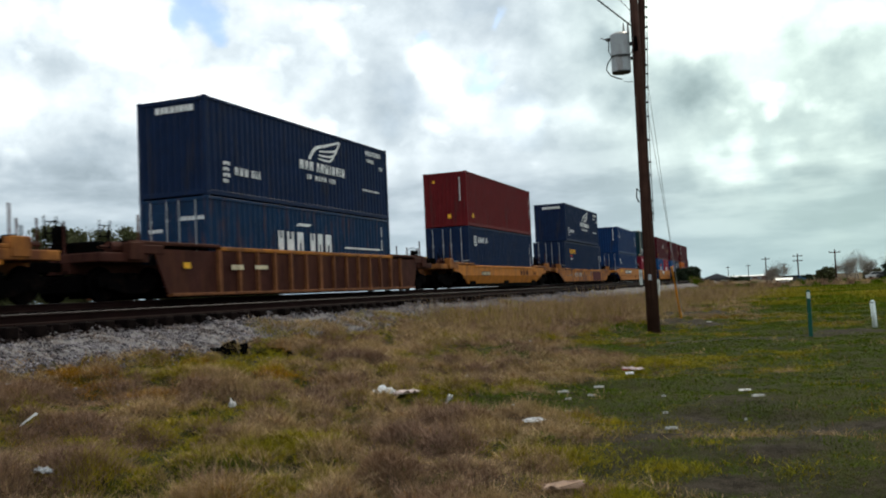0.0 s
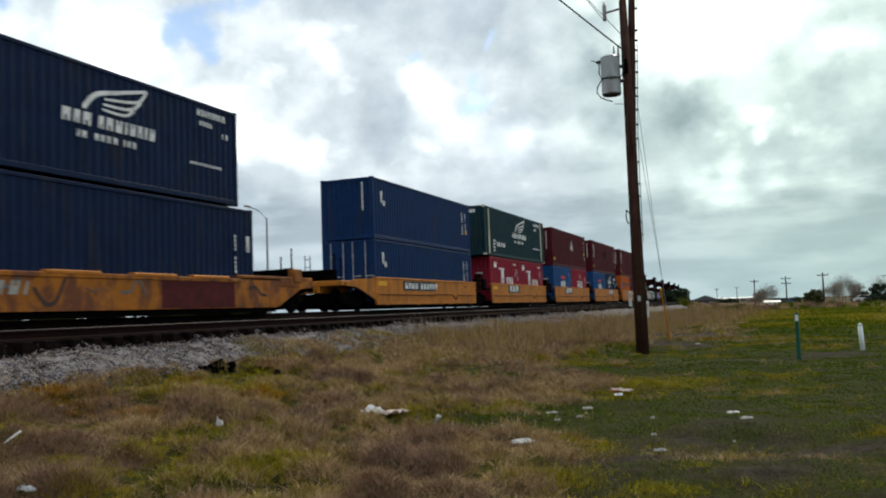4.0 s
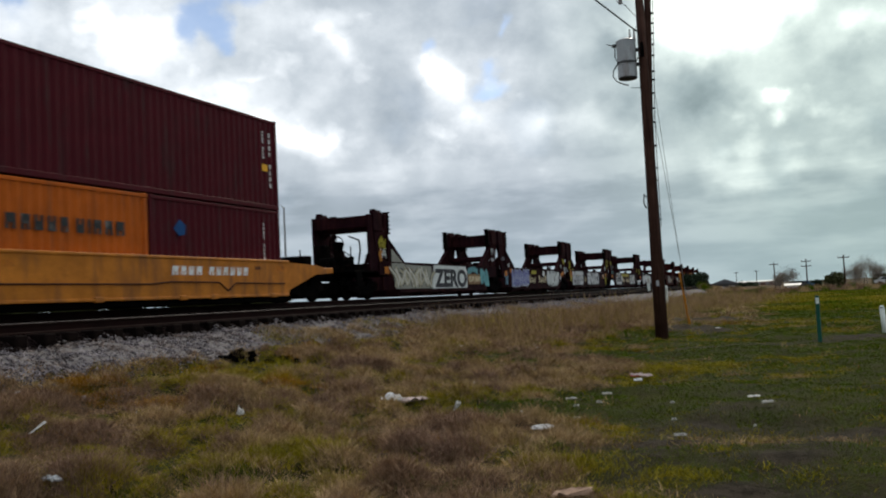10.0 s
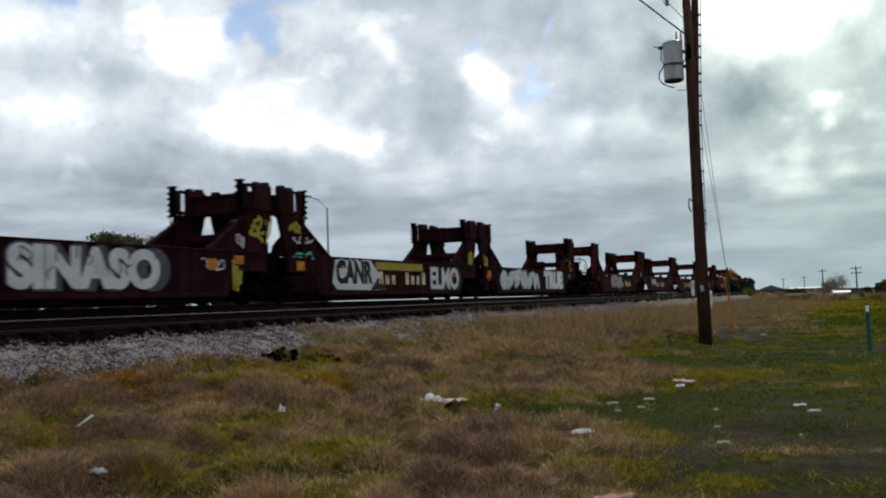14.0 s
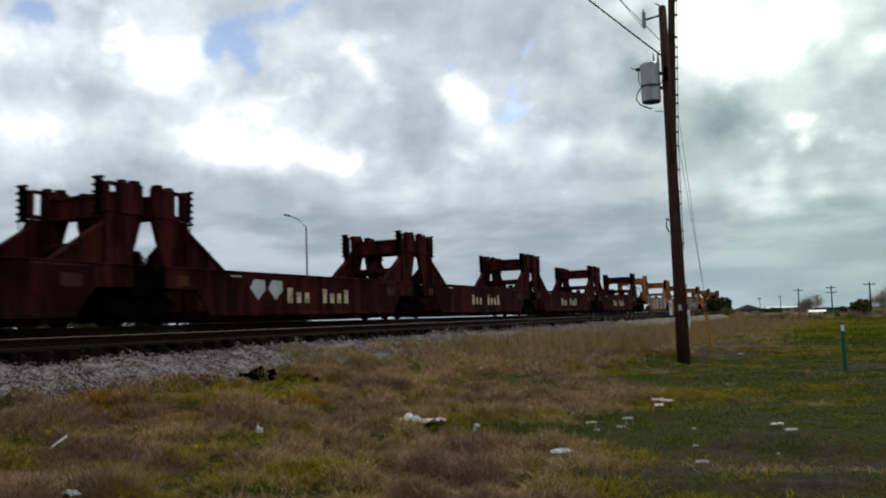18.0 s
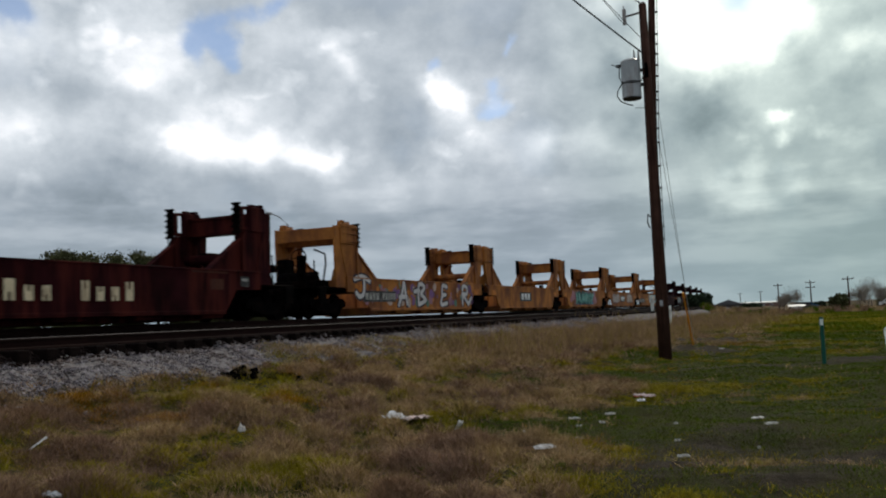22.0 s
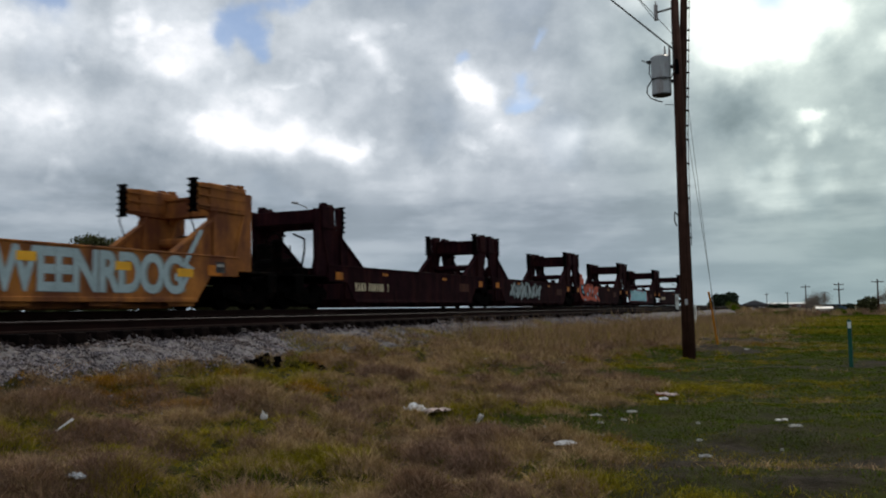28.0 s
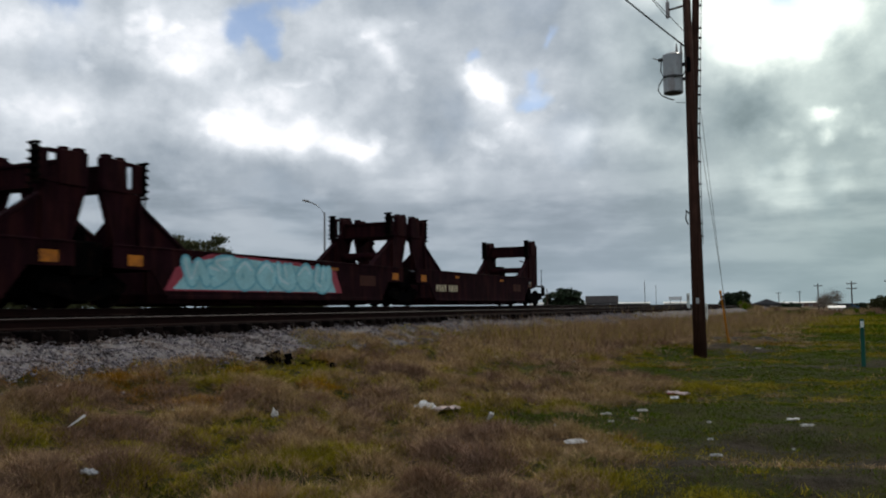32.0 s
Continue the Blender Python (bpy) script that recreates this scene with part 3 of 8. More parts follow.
def ground_material():
    m = bpy.data.materials.new("rough_grass_and_soil")
    m.use_nodes = True
    nt = m.node_tree
    nd, ln = nt.nodes.new, nt.links.new
    p = nt.nodes["Principled BSDF"]
    p.inputs["Roughness"].default_value = 0.95
    p.inputs["Specular IOR Level"].default_value = 0.05
    tc = nd("ShaderNodeTexCoord").outputs["Object"]

    def noise_tex(s, d, r=0.65):
        n = nd("ShaderNodeTexNoise")
        n.inputs["Scale"].default_value, n.inputs["Detail"].default_value, n.inputs["Roughness"].default_value = s, d, r
        ln(tc, n.inputs["Vector"])
        return n.outputs["Fac"]

    def mapped(v, a, b, c, d):
        r = nd("ShaderNodeMapRange")
        ln(v, r.inputs[0])
        for i, s in enumerate((a, b, c, d)):
            r.inputs[i + 1].default_value = s
        return r.outputs[0]

    def blend(f, a, b):
        x = nd("ShaderNodeMix")
        x.data_type = "RGBA"
        ln(f, x.inputs[0])
        for i, s in ((6, a), (7, b)):
            if isinstance(s, tuple):
                x.inputs[i].default_value = (*s, 1)
            else:
                ln(s, x.inputs[i])
        return x.outputs[2]

    at = nd("ShaderNodeAttribute")
    at.attribute_name = "dry"
    so = nd("ShaderNodeAttribute")
    so.attribute_name = "soil"
    green = blend(mapped(noise_tex(0.9, 6), 0.35, 0.65, 0, 1), (0.021, 0.031, 0.0015), (0.034, 0.036, 0.002))
    dead = blend(mapped(noise_tex(1.6, 7), 0.35, 0.65, 0, 1), (0.085, 0.046, 0.028), (0.18, 0.11, 0.05))
    c = blend(at.outputs["Fac"], green, dead)
    # dark blotches in the colour, standing in for shade between the clumps
    c = blend(mapped(noise_tex(9, 6), 0.40, 0.62, 0, 0.8), c, (0.022, 0.015, 0.008))
    soil = blend(mapped(noise_tex(7, 7), 0.4, 0.6, 0, 1), (0.013, 0.009, 0.005), (0.040, 0.031, 0.022))
    c = blend(so.outputs["Fac"], c, soil)
    ln(c, p.inputs["Base Color"])
    b = nd("ShaderNodeBump")
    b.inputs["Strength"].default_value, b.inputs["Distance"].default_value = 0.8, 0.05
    ln(noise_tex(22, 8), b.inputs["Height"])
    ln(b.outputs[0], p.inputs["Normal"])
    return m


def soilness(x, y):
    """Worn and gravelly spots by the field's edge."""
    # extra soil over the near right, also put in to darken that corner
    worn = np.clip((x + 2.6) / 1.2, 0, 1) * np.clip((12.5 - y) / 2, 0, 1) * np.clip((rolling(x, y, 1, .6) - .53) * 5, 0, .6)
    return np.maximum(worn, np.clip(patch(SOIL, x, y) * 1.5 * (0.3 + 1.3 * rolling(x, y, 4, 0.5)) - 0.25, 0, 1))


def steps(marks):
    """Lines from mark to mark, each stretch at its own spacing."""
    out = []
    for (a, b, d) in marks:
        n = max(1, round((b - a) / d))
        out += [a + (b - a) * i / n for i in range(n)]
    return np.array(out + [marks[-1][1]])


def ground_sheet():
    xs = steps([(-4000, -600, 850), (-600, -60, 90), (-60, -14, 6), (-14, -10, 0.4), (-10, 6, 0.10), (6, 12, 0.3), (12, 60, 3), (60, 600, 90), (600, 4000, 850)])
    ys = steps([(-600, -20, 145), (-20, 0, 5), (0, 3, 0.5), (3, 20, 0.10), (20, 28, 0.2), (28, 60, 0.7), (60, 200, 10), (200, 900, 100), (900, 4800, 650)])
    gx, gy = np.meshgrid(xs, ys, indexing="ij")
    gz = ground_height(gx, gy)
    v = np.stack([gx, gy, gz], -1).reshape(-1, 3)
    nx, ny = len(xs), len(ys)
    i = (np.arange(nx - 1)[:, None] * ny + np.arange(ny - 1)[None, :]).ravel()
    quads = np.stack([i, i + ny, i + ny + 1, i + 1], -1)
    me = quick_mesh("ground", v, quads)
    for key, fn in (("dry", dryness), ("soil", soilness)):
        a = me.attributes.new(key, "FLOAT", "POINT")
        a.data.foreach_set("value", np.asarray(fn(v[:, 0], v[:, 1]), np.float32))
    me.materials.append(ground_material())
    me.polygons.foreach_set("use_smooth", np.ones(len(quads), bool))
    tagged(new("ground", me), "flat rough field of green and dead brown grass", "ground", kind="structure")


def quick_mesh(name, v, faces):
    me = bpy.data.meshes.new(name)
    n, k = faces.shape
    me.vertices.add(len(v))
    me.vertices.foreach_set("co", np.asarray(v, np.float32).ravel())
    me.loops.add(n * k)
    me.loops.foreach_set("vertex_index", faces.astype(np.int32).ravel())
    me.polygons.add(n)
    me.polygons.foreach_set("loop_start", np.arange(0, n * k, k, dtype=np.int32))
    me.update(calc_edges=True)
    return me


ground_sheet()


# ---------------------------------------------------------------- ballast and tracks
BED = ((-8.7, 0.30), (-9.3, 0.54), (-10.45, 0.89), (-10.75, 1.00), (-11.05, 1.09), (-11.3, 1.13), (-13.0, 1.13), (-13.6, 1.06), (-14.7, 1.22), (-15.2, 1.30), (-17.5, 1.30), (-18.2, 1.2),
       (-20.2, 0.35), (-20.6, 0.1))


def bed_height(x):
    xs = [-p[0] for p in BED]
    return np.interp(-np.asarray(x, float), xs, [p[1] for p in BED])


def bank_height(x, y):
    """Top of the stone, with its slumped and heaped spots."""
    shift = (rolling(x, y, 1, 3.0) - 0.5) * 1.1 + (rolling(x, y, 3, 0.7, 2) - 0.5) * 0.5
    shoulder = np.exp(-((x + 10.8) / 0.25) ** 2) * 0.22 * (rolling(x, y, 4, 0.45, 2) - 0.5)
    return bed_height(x + np.where(x > -10.5, shift, 0)) + shoulder


def ballast_bed():
    xs = -steps([(8.7, 13.6, 0.1), (13.6, 20.6, 0.25)])
    ys = steps([(-60, 0, 5), (0, 48, 0.1), (48, 90, 0.6), (90, 520, 6), (520, 1400, 80)])
    gx, gy = np.meshgrid(xs, ys, indexing="ij")
    gz = bank_height(gx, gy) + 0.07 * (rolling(gx, gy, 5, 0.16, 2) - 0.5)
    v = np.stack([gx + bend(gy), gy, gz], -1).reshape(-1, 3)
    ny = len(ys)
    i = (np.arange(len(xs) - 1)[:, None] * ny + np.arange(ny - 1)[None, :]).ravel()
    me = quick_mesh("ballast", v, np.stack([i, i + ny, i + ny + 1, i + 1], -1))
    me.materials.append(M["stone"])
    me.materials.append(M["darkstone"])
    # oil, brake dust and painted-in shade darken the stone between and beside the rails
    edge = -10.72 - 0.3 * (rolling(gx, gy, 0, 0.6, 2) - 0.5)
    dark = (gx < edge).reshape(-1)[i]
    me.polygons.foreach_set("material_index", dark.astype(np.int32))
    bed = tagged(new("ballast", me), "grey crushed-stone ballast bank under the two tracks", "ballast", kind="structure")
    return bed


def scatter_stones(name, label, mat, x, y, small, large):
    n = len(x)
    z = np.maximum(bank_height(x, y), ground_height(x, y))
    oct_v = np.array([(1, 0, 0), (-1, 0, 0), (0, 1, 0), (0, -1, 0), (0, 0, 1), (0, 0, -1)], float)
    oct_f = np.array([(0, 2, 4), (2, 1, 4), (1, 3, 4), (3, 0, 4), (2, 0, 5), (1, 2, 5), (3, 1, 5), (0, 3, 5)])
    size = small + (large - small) * rng.random(n) ** 2
    v = oct_v[None] * rng.uniform(0.6, 1.3, (n, 6, 3)) * size[:, None, None] + rng.normal(0, 0.3, (n, 6, 3)) * size[:, None, None]
    a = rng.uniform(0, 2 * np.pi, n)
    c, s = np.cos(a)[:, None], np.sin(a)[:, None]
    v = np.stack([v[..., 0] * c - v[..., 1] * s, v[..., 0] * s + v[..., 1] * c, v[..., 2] * 0.8], -1)
    v += np.stack([x, y, z + size * 0.3], -1)[:, None, :]
    me = quick_mesh(name, v.reshape(-1, 3), (oct_f[None] + 6 * np.arange(n)[:, None, None]).reshape(-1, 3))
    me.materials.append(mat)
    tagged(new(name, me), label, "gravel", kind="stuff")


def loose_stones():
    n = 58000
    y = 4 + 46 * rng.random(n) ** 1.15
    x = -9.0 - 1.85 * rng.random(n) ** 0.9
    x = np.where(rng.random(n) < 0.05, -9.1 + 1.1 * rng.random(n) ** 2, x)
    scatter_stones("loose_stones", "loose grey and brown crushed stones on the ballast slope", stone_mix(), x, y, 0.009, 0.034)
    # oily stones whose colour also carries the shade round the tie ends
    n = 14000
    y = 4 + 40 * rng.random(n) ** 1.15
    scatter_stones("oily_stones", "crushed stones round the tie ends, dark with oil and painted-in shade", M["darkstone"], -10.65 - 0.75 * rng.random(n), y, 0.014, 0.05)


def stone_mix():
    m = material("mixed_grey_stones", (0.150, 0.134, 0.144), 0.95, var=0.35, scale=1.5, stain=(0.13, 0.095, 0.075), amount=0.25, sheen=0.05)
    nt = m.node_tree
    p = nt.nodes["Principled BSDF"]
    src = p.inputs["Base Color"].links[0].from_socket
    g = nt.nodes.new("ShaderNodeNewGeometry")
    r = nt.nodes.new("ShaderNodeMapRange")
    nt.links.new(g.outputs["Random Per Island"], r.inputs[0])
    r.inputs[3].default_value, r.inputs[4].default_value = 0.40, 1.45
    s = nt.nodes.new("ShaderNodeVectorMath")
    s.operation = "SCALE"
    nt.links.new(src, s.inputs[0])
    nt.links.new(r.outputs[0], s.inputs["Scale"])
    nt.links.new(s.outputs[0], p.inputs["Base Color"])
    return m


def rails(cx, top, name):
    track = tagged(new(name), "pair of rusty steel rails on dark timber ties", "railway track", kind="structure")
    web = [(-.07, -.172), (.07, -.172), (.07, -.155), (.012, -.135), (.012, -.045), (.036, -.035), (.036, -.006), (-.036, -.006), (-.036, -.035), (-.012, -.045), (-.012, -.135), (-.07, -.155)]
    marks = [-80, 125] + [125 + 12 * k for k in range(1, 30)] + [700, 1200]

    def swept(poly):
        s, n = Solid(), len(poly)
        v = [(u + float(bend(y)), y, w) for y in marks for u, w in poly]
        f = [(i * n + k, i * n + (k + 1) % n, (i + 1) * n + (k + 1) % n, (i + 1) * n + k) for i in range(len(marks) - 1) for k in range(n)]
        return s.add(v, f)

    for sx in (-0.7535, 0.7535):
        part("rail", swept([(cx + sx + u, top + w) for u, w in web]), M["rail"], track)
        part("rail_head", swept([(cx + sx + u, top + w) for u, w in ((-.033, -.006), (.033, -.006), (.027, 0), (-.027, 0))]), M["railtop"], track, "worn running surface")
    return track


BALLAST = ballast_bed()
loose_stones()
NEAR_TRACK = rails(NEAR_X, NEAR_Z, "track_1")
FAR_TRACK = rails(TRACK_X, RAIL_Z, "track_2")

# ---------------------------------------------------------------- the train
# In a car's own space x points to the camera's side, y to the rear of the train, z up from the rail top.
HALF = 1.219
MOVERS = []        # thing, car it rides on: start and length, place along the car, height


def truck(car, y, deep=0.90):
    """Two axles with side frames under a car."""
    key = "truck"
    if key not in SHARED:
        frame_side = [(-1.25, .55), (-1.05, .68), (-.45, .70), (-.3, .52), (.3, .52), (.45, .70), (1.05, .68), (1.25, .55), (1.2, .36), (.95, .34), (.6, .25), (.3, .17), (-.3, .17), (-.6, .25), (-.95, .34), (-1.2, .36)]
        sf = Solid().prism(frame_side, "x", -.06, .06)
        sf.tube([(.09, -.89, .42), (-.09, -.89, .42)], .13, 10).tube([(.09, .89, .42), (-.09, .89, .42)], .13, 10)
        wheel = Solid().tube([(-.065, 0, 0), (.04, 0, 0)], .42, 20).tube([(-.07, 0, 0), (-.045, 0, 0)], .445, 20).tube([(-.02, 0, 0), (.06, 0, 0)], .1, 10)
        axle = Solid().tube([(-.75, 0, 0), (.75, 0, 0)], .08, 8)
        bolster = Solid().box(-1.0, 1.0, -.22, .22, .42, .70, .03)
        # black boxes added to close the dark see-through between the wheels
        rigging = Solid().box(-.68, .68, -.44, -.30, .14, .62, .03).box(-.68, .68, .30, .44, .14, .62, .03).box(-.66, .66, -1.42, -1.30, .22, .66, .03).box(-.66, .66, 1.30, 1.42, .22, .66, .03)
        rigging.box(-.14, .14, -1.4, 1.4, .18, .36, .02).box(-.9, .9, -.3, .3, .10, .45, .04)
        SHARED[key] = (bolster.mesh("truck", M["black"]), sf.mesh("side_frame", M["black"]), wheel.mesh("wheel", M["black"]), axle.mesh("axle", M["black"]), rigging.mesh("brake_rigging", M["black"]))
    bol, sf, wheel, axle, rig = SHARED[key]
    t = part("truck", bol, None, car, "near-black bogie", (0, y, 0))
    for sx in (-1, 1):
        part("side_frame", sf, None, t, at=(sx * 0.98, 0, 0))
        for sy in (-.89, .89):
            w = part("wheel", wheel, None, t, at=(sx * 0.78, sy, .42))
            if sx < 0:
                w.rotation_euler = (0, 0, math.pi)
    part("brake_rigging", rig, None, t)
    for sy in (-.89, .89):
        part("axle", axle, None, t, at=(0, sy, .42))
    return t


SHARED = {}


def coupler(car, y, sign):
    s = Solid().box(-.11, .11, y, y + sign * .75, .76, .98, .02).box(-.17, .17, y + sign * .70, y + sign * 1.02, .70, 1.04, .05)
    part("coupler", s, M["black"], car)
    part("brake_hose", Solid().tube([(.35, y + sign * .3, .75), (.36, y + sign * .55, .5), (.3, y + sign * .85, .38), (.1, y + sign * 1.0, .42)], .025, 6), M["black"], car)


def grab_iron(car, x, y0, y1, z0, z1, mat, rungs=4, name="ladder"):
    s = Solid()
    for y in (y0, y1):
        s.tube([(x, y, z0), (x, y, z1)], .018, 5)
    for i in range(rungs):
        z = z0 + (z1 - z0) * (i + .5) / rungs
        s.tube([(x, y0, z), (x, y1, z)], .014, 5)
    part(name, s, mat, car)


# -- graffiti: bubble letters laid on a side that faces +x
def letter_shape(r, w, h):
    """An uneven fat letter outline, with its own bulges."""
    pts = []
    n = 22
    kind = r.integers(0, 4)
    for i in range(n):
        a = 2 * math.pi * i / n
        c, s = math.cos(a), math.sin(a)
        p = 3.2
        rad = (abs(c) ** p + abs(s) ** p) ** (-1 / p)
        rad *= 1 + 0.10 * math.sin(3 * a + kind * 1.3) + 0.07 * math.sin(5 * a + r.uniform(0, 6)) + r.normal(0, 0.02)
        pts.append((0.5 * w * c * rad, 0.5 * h * s * rad))
    return pts


def graffiti(car, x, y0, y1, z0, z1, letters, fill, rim, seed, accent=None, back=None, label="graffiti in fat bubble letters"):
    r = np.random.default_rng(seed)
    if back:
        s = Solid()
        n = 26
        top = [(y0 - .12 + (y1 - y0 + .24) * i / n, z1 + .06 - .16 * r.random()) for i in range(n + 1)]
        bot = [(y, z0 - .05 + .10 * r.random()) for y, _ in reversed(top)]
        s.prism(top + bot, "x", x, x + .002)
        part("graffiti_ground", s, spray(back), car, "sprayed backing colour")
    base, face, stroke, glow = Solid(), Solid(), Solid(), Solid()
    w = (y1 - y0) / letters
    for i in range(letters):
        cy = y0 + w * (i + .5) + r.normal(0, w * .04)
        cz = (z0 + z1) / 2 + r.normal(0, .04)
        h = (z1 - z0) * r.uniform(.84, 1.0)
        lean = r.normal(0, .12)
        q = letter_shape(r, w * 1.02, h)
        put = lambda u, v, k: (cy + u * k + lean * v, cz + v * k)
        base.prism([put(u, v, 1.07) for u, v in q], "x", x + .002 + .0004 * i, x + .005 + .0004 * i)
        face.prism([put(u, v, .94) for u, v in q], "x", x + .005 + .0004 * i, x + .010 + .0004 * i)
        if accent:
            glow.prism([put(u * .62 + .06 * w, v * .55 - .1 * h, 1) for u, v in letter_shape(r, w, h)], "x", x + .0105 + .0004 * i, x + .0125 + .0004 * i)
        # strokes that cut the letter
        for _ in range(r.integers(2, 4)):
            a = r.uniform(-.9, .9)
            L, b = h * r.uniform(.18, .34), h * .028
            ou, ov = r.uniform(-.24, .24) * w, r.uniform(-.22, .22) * h
            pts = []
            for k in range(7):
                f = k / 6 - .5
                bend = r.uniform(.2, .6) * f * f * w
                pts.append((ou + math.sin(a) * L * 2 * f + bend, ov + math.cos(a) * L * 2 * f))
            left = [put(u - b, v, 1) for u, v in pts]
            right = [put(u + b, v, 1) for u, v in reversed(pts)]
            stroke.prism(left + right, "x", x + .014, x + .016)
    g = part("graffiti", base, spray(rim), car, label)
    part("letter_fill", face, spray(fill), g)
    if accent:
        part("letter_shade", glow, spray(accent), g)
    part("letter_line", stroke, spray(rim), g)


def wild_style(car, x, y0, y1, z0, z1, body, edge, core, seed, label):
    """Interlocked bent arrows and strokes."""
    r = np.random.default_rng(seed)
    a, b, c = Solid(), Solid(), Solid()
    n = 26
    for i in range(n):
        y = y0 + (y1 - y0) * (i + .5) / n
        p = [(y + r.normal(0, .1), z0 + r.uniform(0, .3) * (z1 - z0)), (y + r.uniform(-.5, .5), (z0 + z1) / 2 + r.normal(0, .1)), (y + r.uniform(-.7, .7), z1 - r.uniform(0, .25) * (z1 - z0))]
        pts = []
        for k in range(9):
            f = k / 8
            u = [(1 - f) ** 2 * p[0][j] + 2 * f * (1 - f) * p[1][j] + f * f * p[2][j] for j in (0, 1)]
            pts.append(u)
        for s, wide, lift, thick in ((a, .135, 0, .004), (b, .085, .005, .004), (c, .03, .010, .003)):
            if s is c and i % 2:
                continue
            lo, hi = [], []
            for k, (u, v) in enumerate(pts):
                d = (pts[min(k + 1, 8)][0] - pts[max(k - 1, 0)][0], pts[min(k + 1, 8)][1] - pts[max(k - 1, 0)][1])
                L = math.hypot(*d) or 1
                q = wide * (1.1 - .6 * abs(k / 8 - .4))
                lo.append((u - d[1] / L * q, min(max(v + d[0] / L * q, z0 - .05), z1 + .05)))
                hi.append((u + d[1] / L * q, min(max(v - d[0] / L * q, z0 - .05), z1 + .05)))
            for k in range(8):
                s.prism([lo[k], lo[k + 1], hi[k + 1], hi[k]], "x", x + lift + .0003 * i, x + lift + thick + .0003 * i)
    g = part("graffiti", a, spray(edge), car, label)
    part("letter_fill", b, spray(body), g)
    part("letter_shade", c, spray(core), g)


def curve_through(pts, n=5):
    """Points along a smooth line through the given ones."""
    out = []
    for i in range(len(pts) - 1):
        p = [pts[max(i - 1, 0)], pts[i], pts[i + 1], pts[min(i + 2, len(pts) - 1)]]
        for k in range(n):
            f = k / n
            out.append(tuple(.5 * (2 * p[1][j] + (p[2][j] - p[0][j]) * f + (2 * p[0][j] - 5 * p[1][j] + 4 * p[2][j] - p[3][j]) * f * f + (3 * p[1][j] - p[0][j] - 3 * p[2][j] + p[3][j]) * f ** 3) for j in (0, 1)))
    return out + [tuple(pts[-1])]


def fat_stroke(s, pts, wide, x0, x1, taper=0.0):
    """A sprayed line of some width with round ends, as short facets."""
    line = curve_through(pts)
    last = len(line) - 1
    for i in range(last):
        (a, b), (c, d) = line[i], line[i + 1]
        n = math.hypot(c - a, d - b) or 1
        w0, w1 = wide * (1 - taper * i / last), wide * (1 - taper * (i + 1) / last)
        u, v = -(d - b) / n, (c - a) / n
        e = .00012 * (i % 4)
        s.prism([(a - u * w0, b - v * w0), (c - u * w1, d - v * w1), (c + u * w1, d + v * w1), (a + u * w0, b + v * w0)], "x", x0, x1 + e)
        s.prism([(c + math.cos(k * math.pi / 4) * w1, d + math.sin(k * math.pi / 4) * w1) for k in range(8)], "x", x0, x1 + .0005 + e)
    a, b = line[0]
    s.prism([(a + math.cos(k * math.pi / 4) * wide, b + math.sin(k * math.pi / 4) * wide) for k in range(8)], "x", x0, x1 + .001)


def ellipse(y, z, a, b, turn=0.0, n=14):
    c, d = math.cos(turn), math.sin(turn)
    return [(y + a * math.cos(t) * c - b * math.sin(t) * d, z + a * math.cos(t) * d + b * math.sin(t) * c) for t in (2 * math.pi * k / n for k in range(n))]


# curls in a unit box: sprayed shapes with no reading
SKELETONS = ((((.05, .3), (.25, .92), (.7, .88), (.9, .35), (.5, .08)),), (((.0, .95), (.25, .1), (.55, .85), (.95, .12)),), (((.85, .62), (.5, .95), (.1, .5), (.5, .06), (.85, .3), (.52, .5)),),
             (((.1, .95), (.12, .3), (.5, .04), (.88, .3), (.82, .92)), ((.48, .42), (.5, .9))), (((.0, .5), (.5, .98), (1.0, .5), (.5, .04), (.0, .5)), ((.35, .5), (.65, .52))), (((.95, .95), (.3, .8), (.75, .45), (.1, .05)), ((.0, .55), (.4, .45))))


def throw_up(car, x, y0, y1, z0, z1, letters, fill, rim, seed, light=None, label="fat sprayed graffiti letters"):
    """A row of fat sprayed letters, each with a rim and a bright streak."""
    r = np.random.default_rng(seed)
    w, h = (y1 - y0) / letters, z1 - z0
    wide = min(w * .21, h * .16)
    rims, fills, streaks = Solid(), Solid(), Solid()
    for i in range(letters):
        lean, dz, grow = r.normal(0, .12), r.normal(0, .03), r.uniform(.92, 1.06)
        for n, line in enumerate(SKELETONS[r.integers(0, len(SKELETONS))]):
            pts = [(y0 + w * (i + .5) + (u - .5) * w * .88 * grow + lean * (v - .5) * h + r.normal(0, .02), z0 + wide + dz + v * (h - 2 * wide) * grow) for u, v in line]
            fat_stroke(rims, pts, wide * 1.42, x + .0005, x + .002 + .00007 * i + .00025 * n)
            fat_stroke(fills, pts, wide, x + .0055, x + .007 + .00007 * i + .00025 * n)
            if light:
                fat_stroke(streaks, [(u - wide * .35, v + wide * .4) for u, v in pts[:3]], wide * .22, x + .011, x + .0125)
    g = part("graffiti", rims, spray(rim), car, label)
    part("letter_fill", fills, spray(fill), g)
    if light:
        part("letter_line", streaks, spray(light), g)


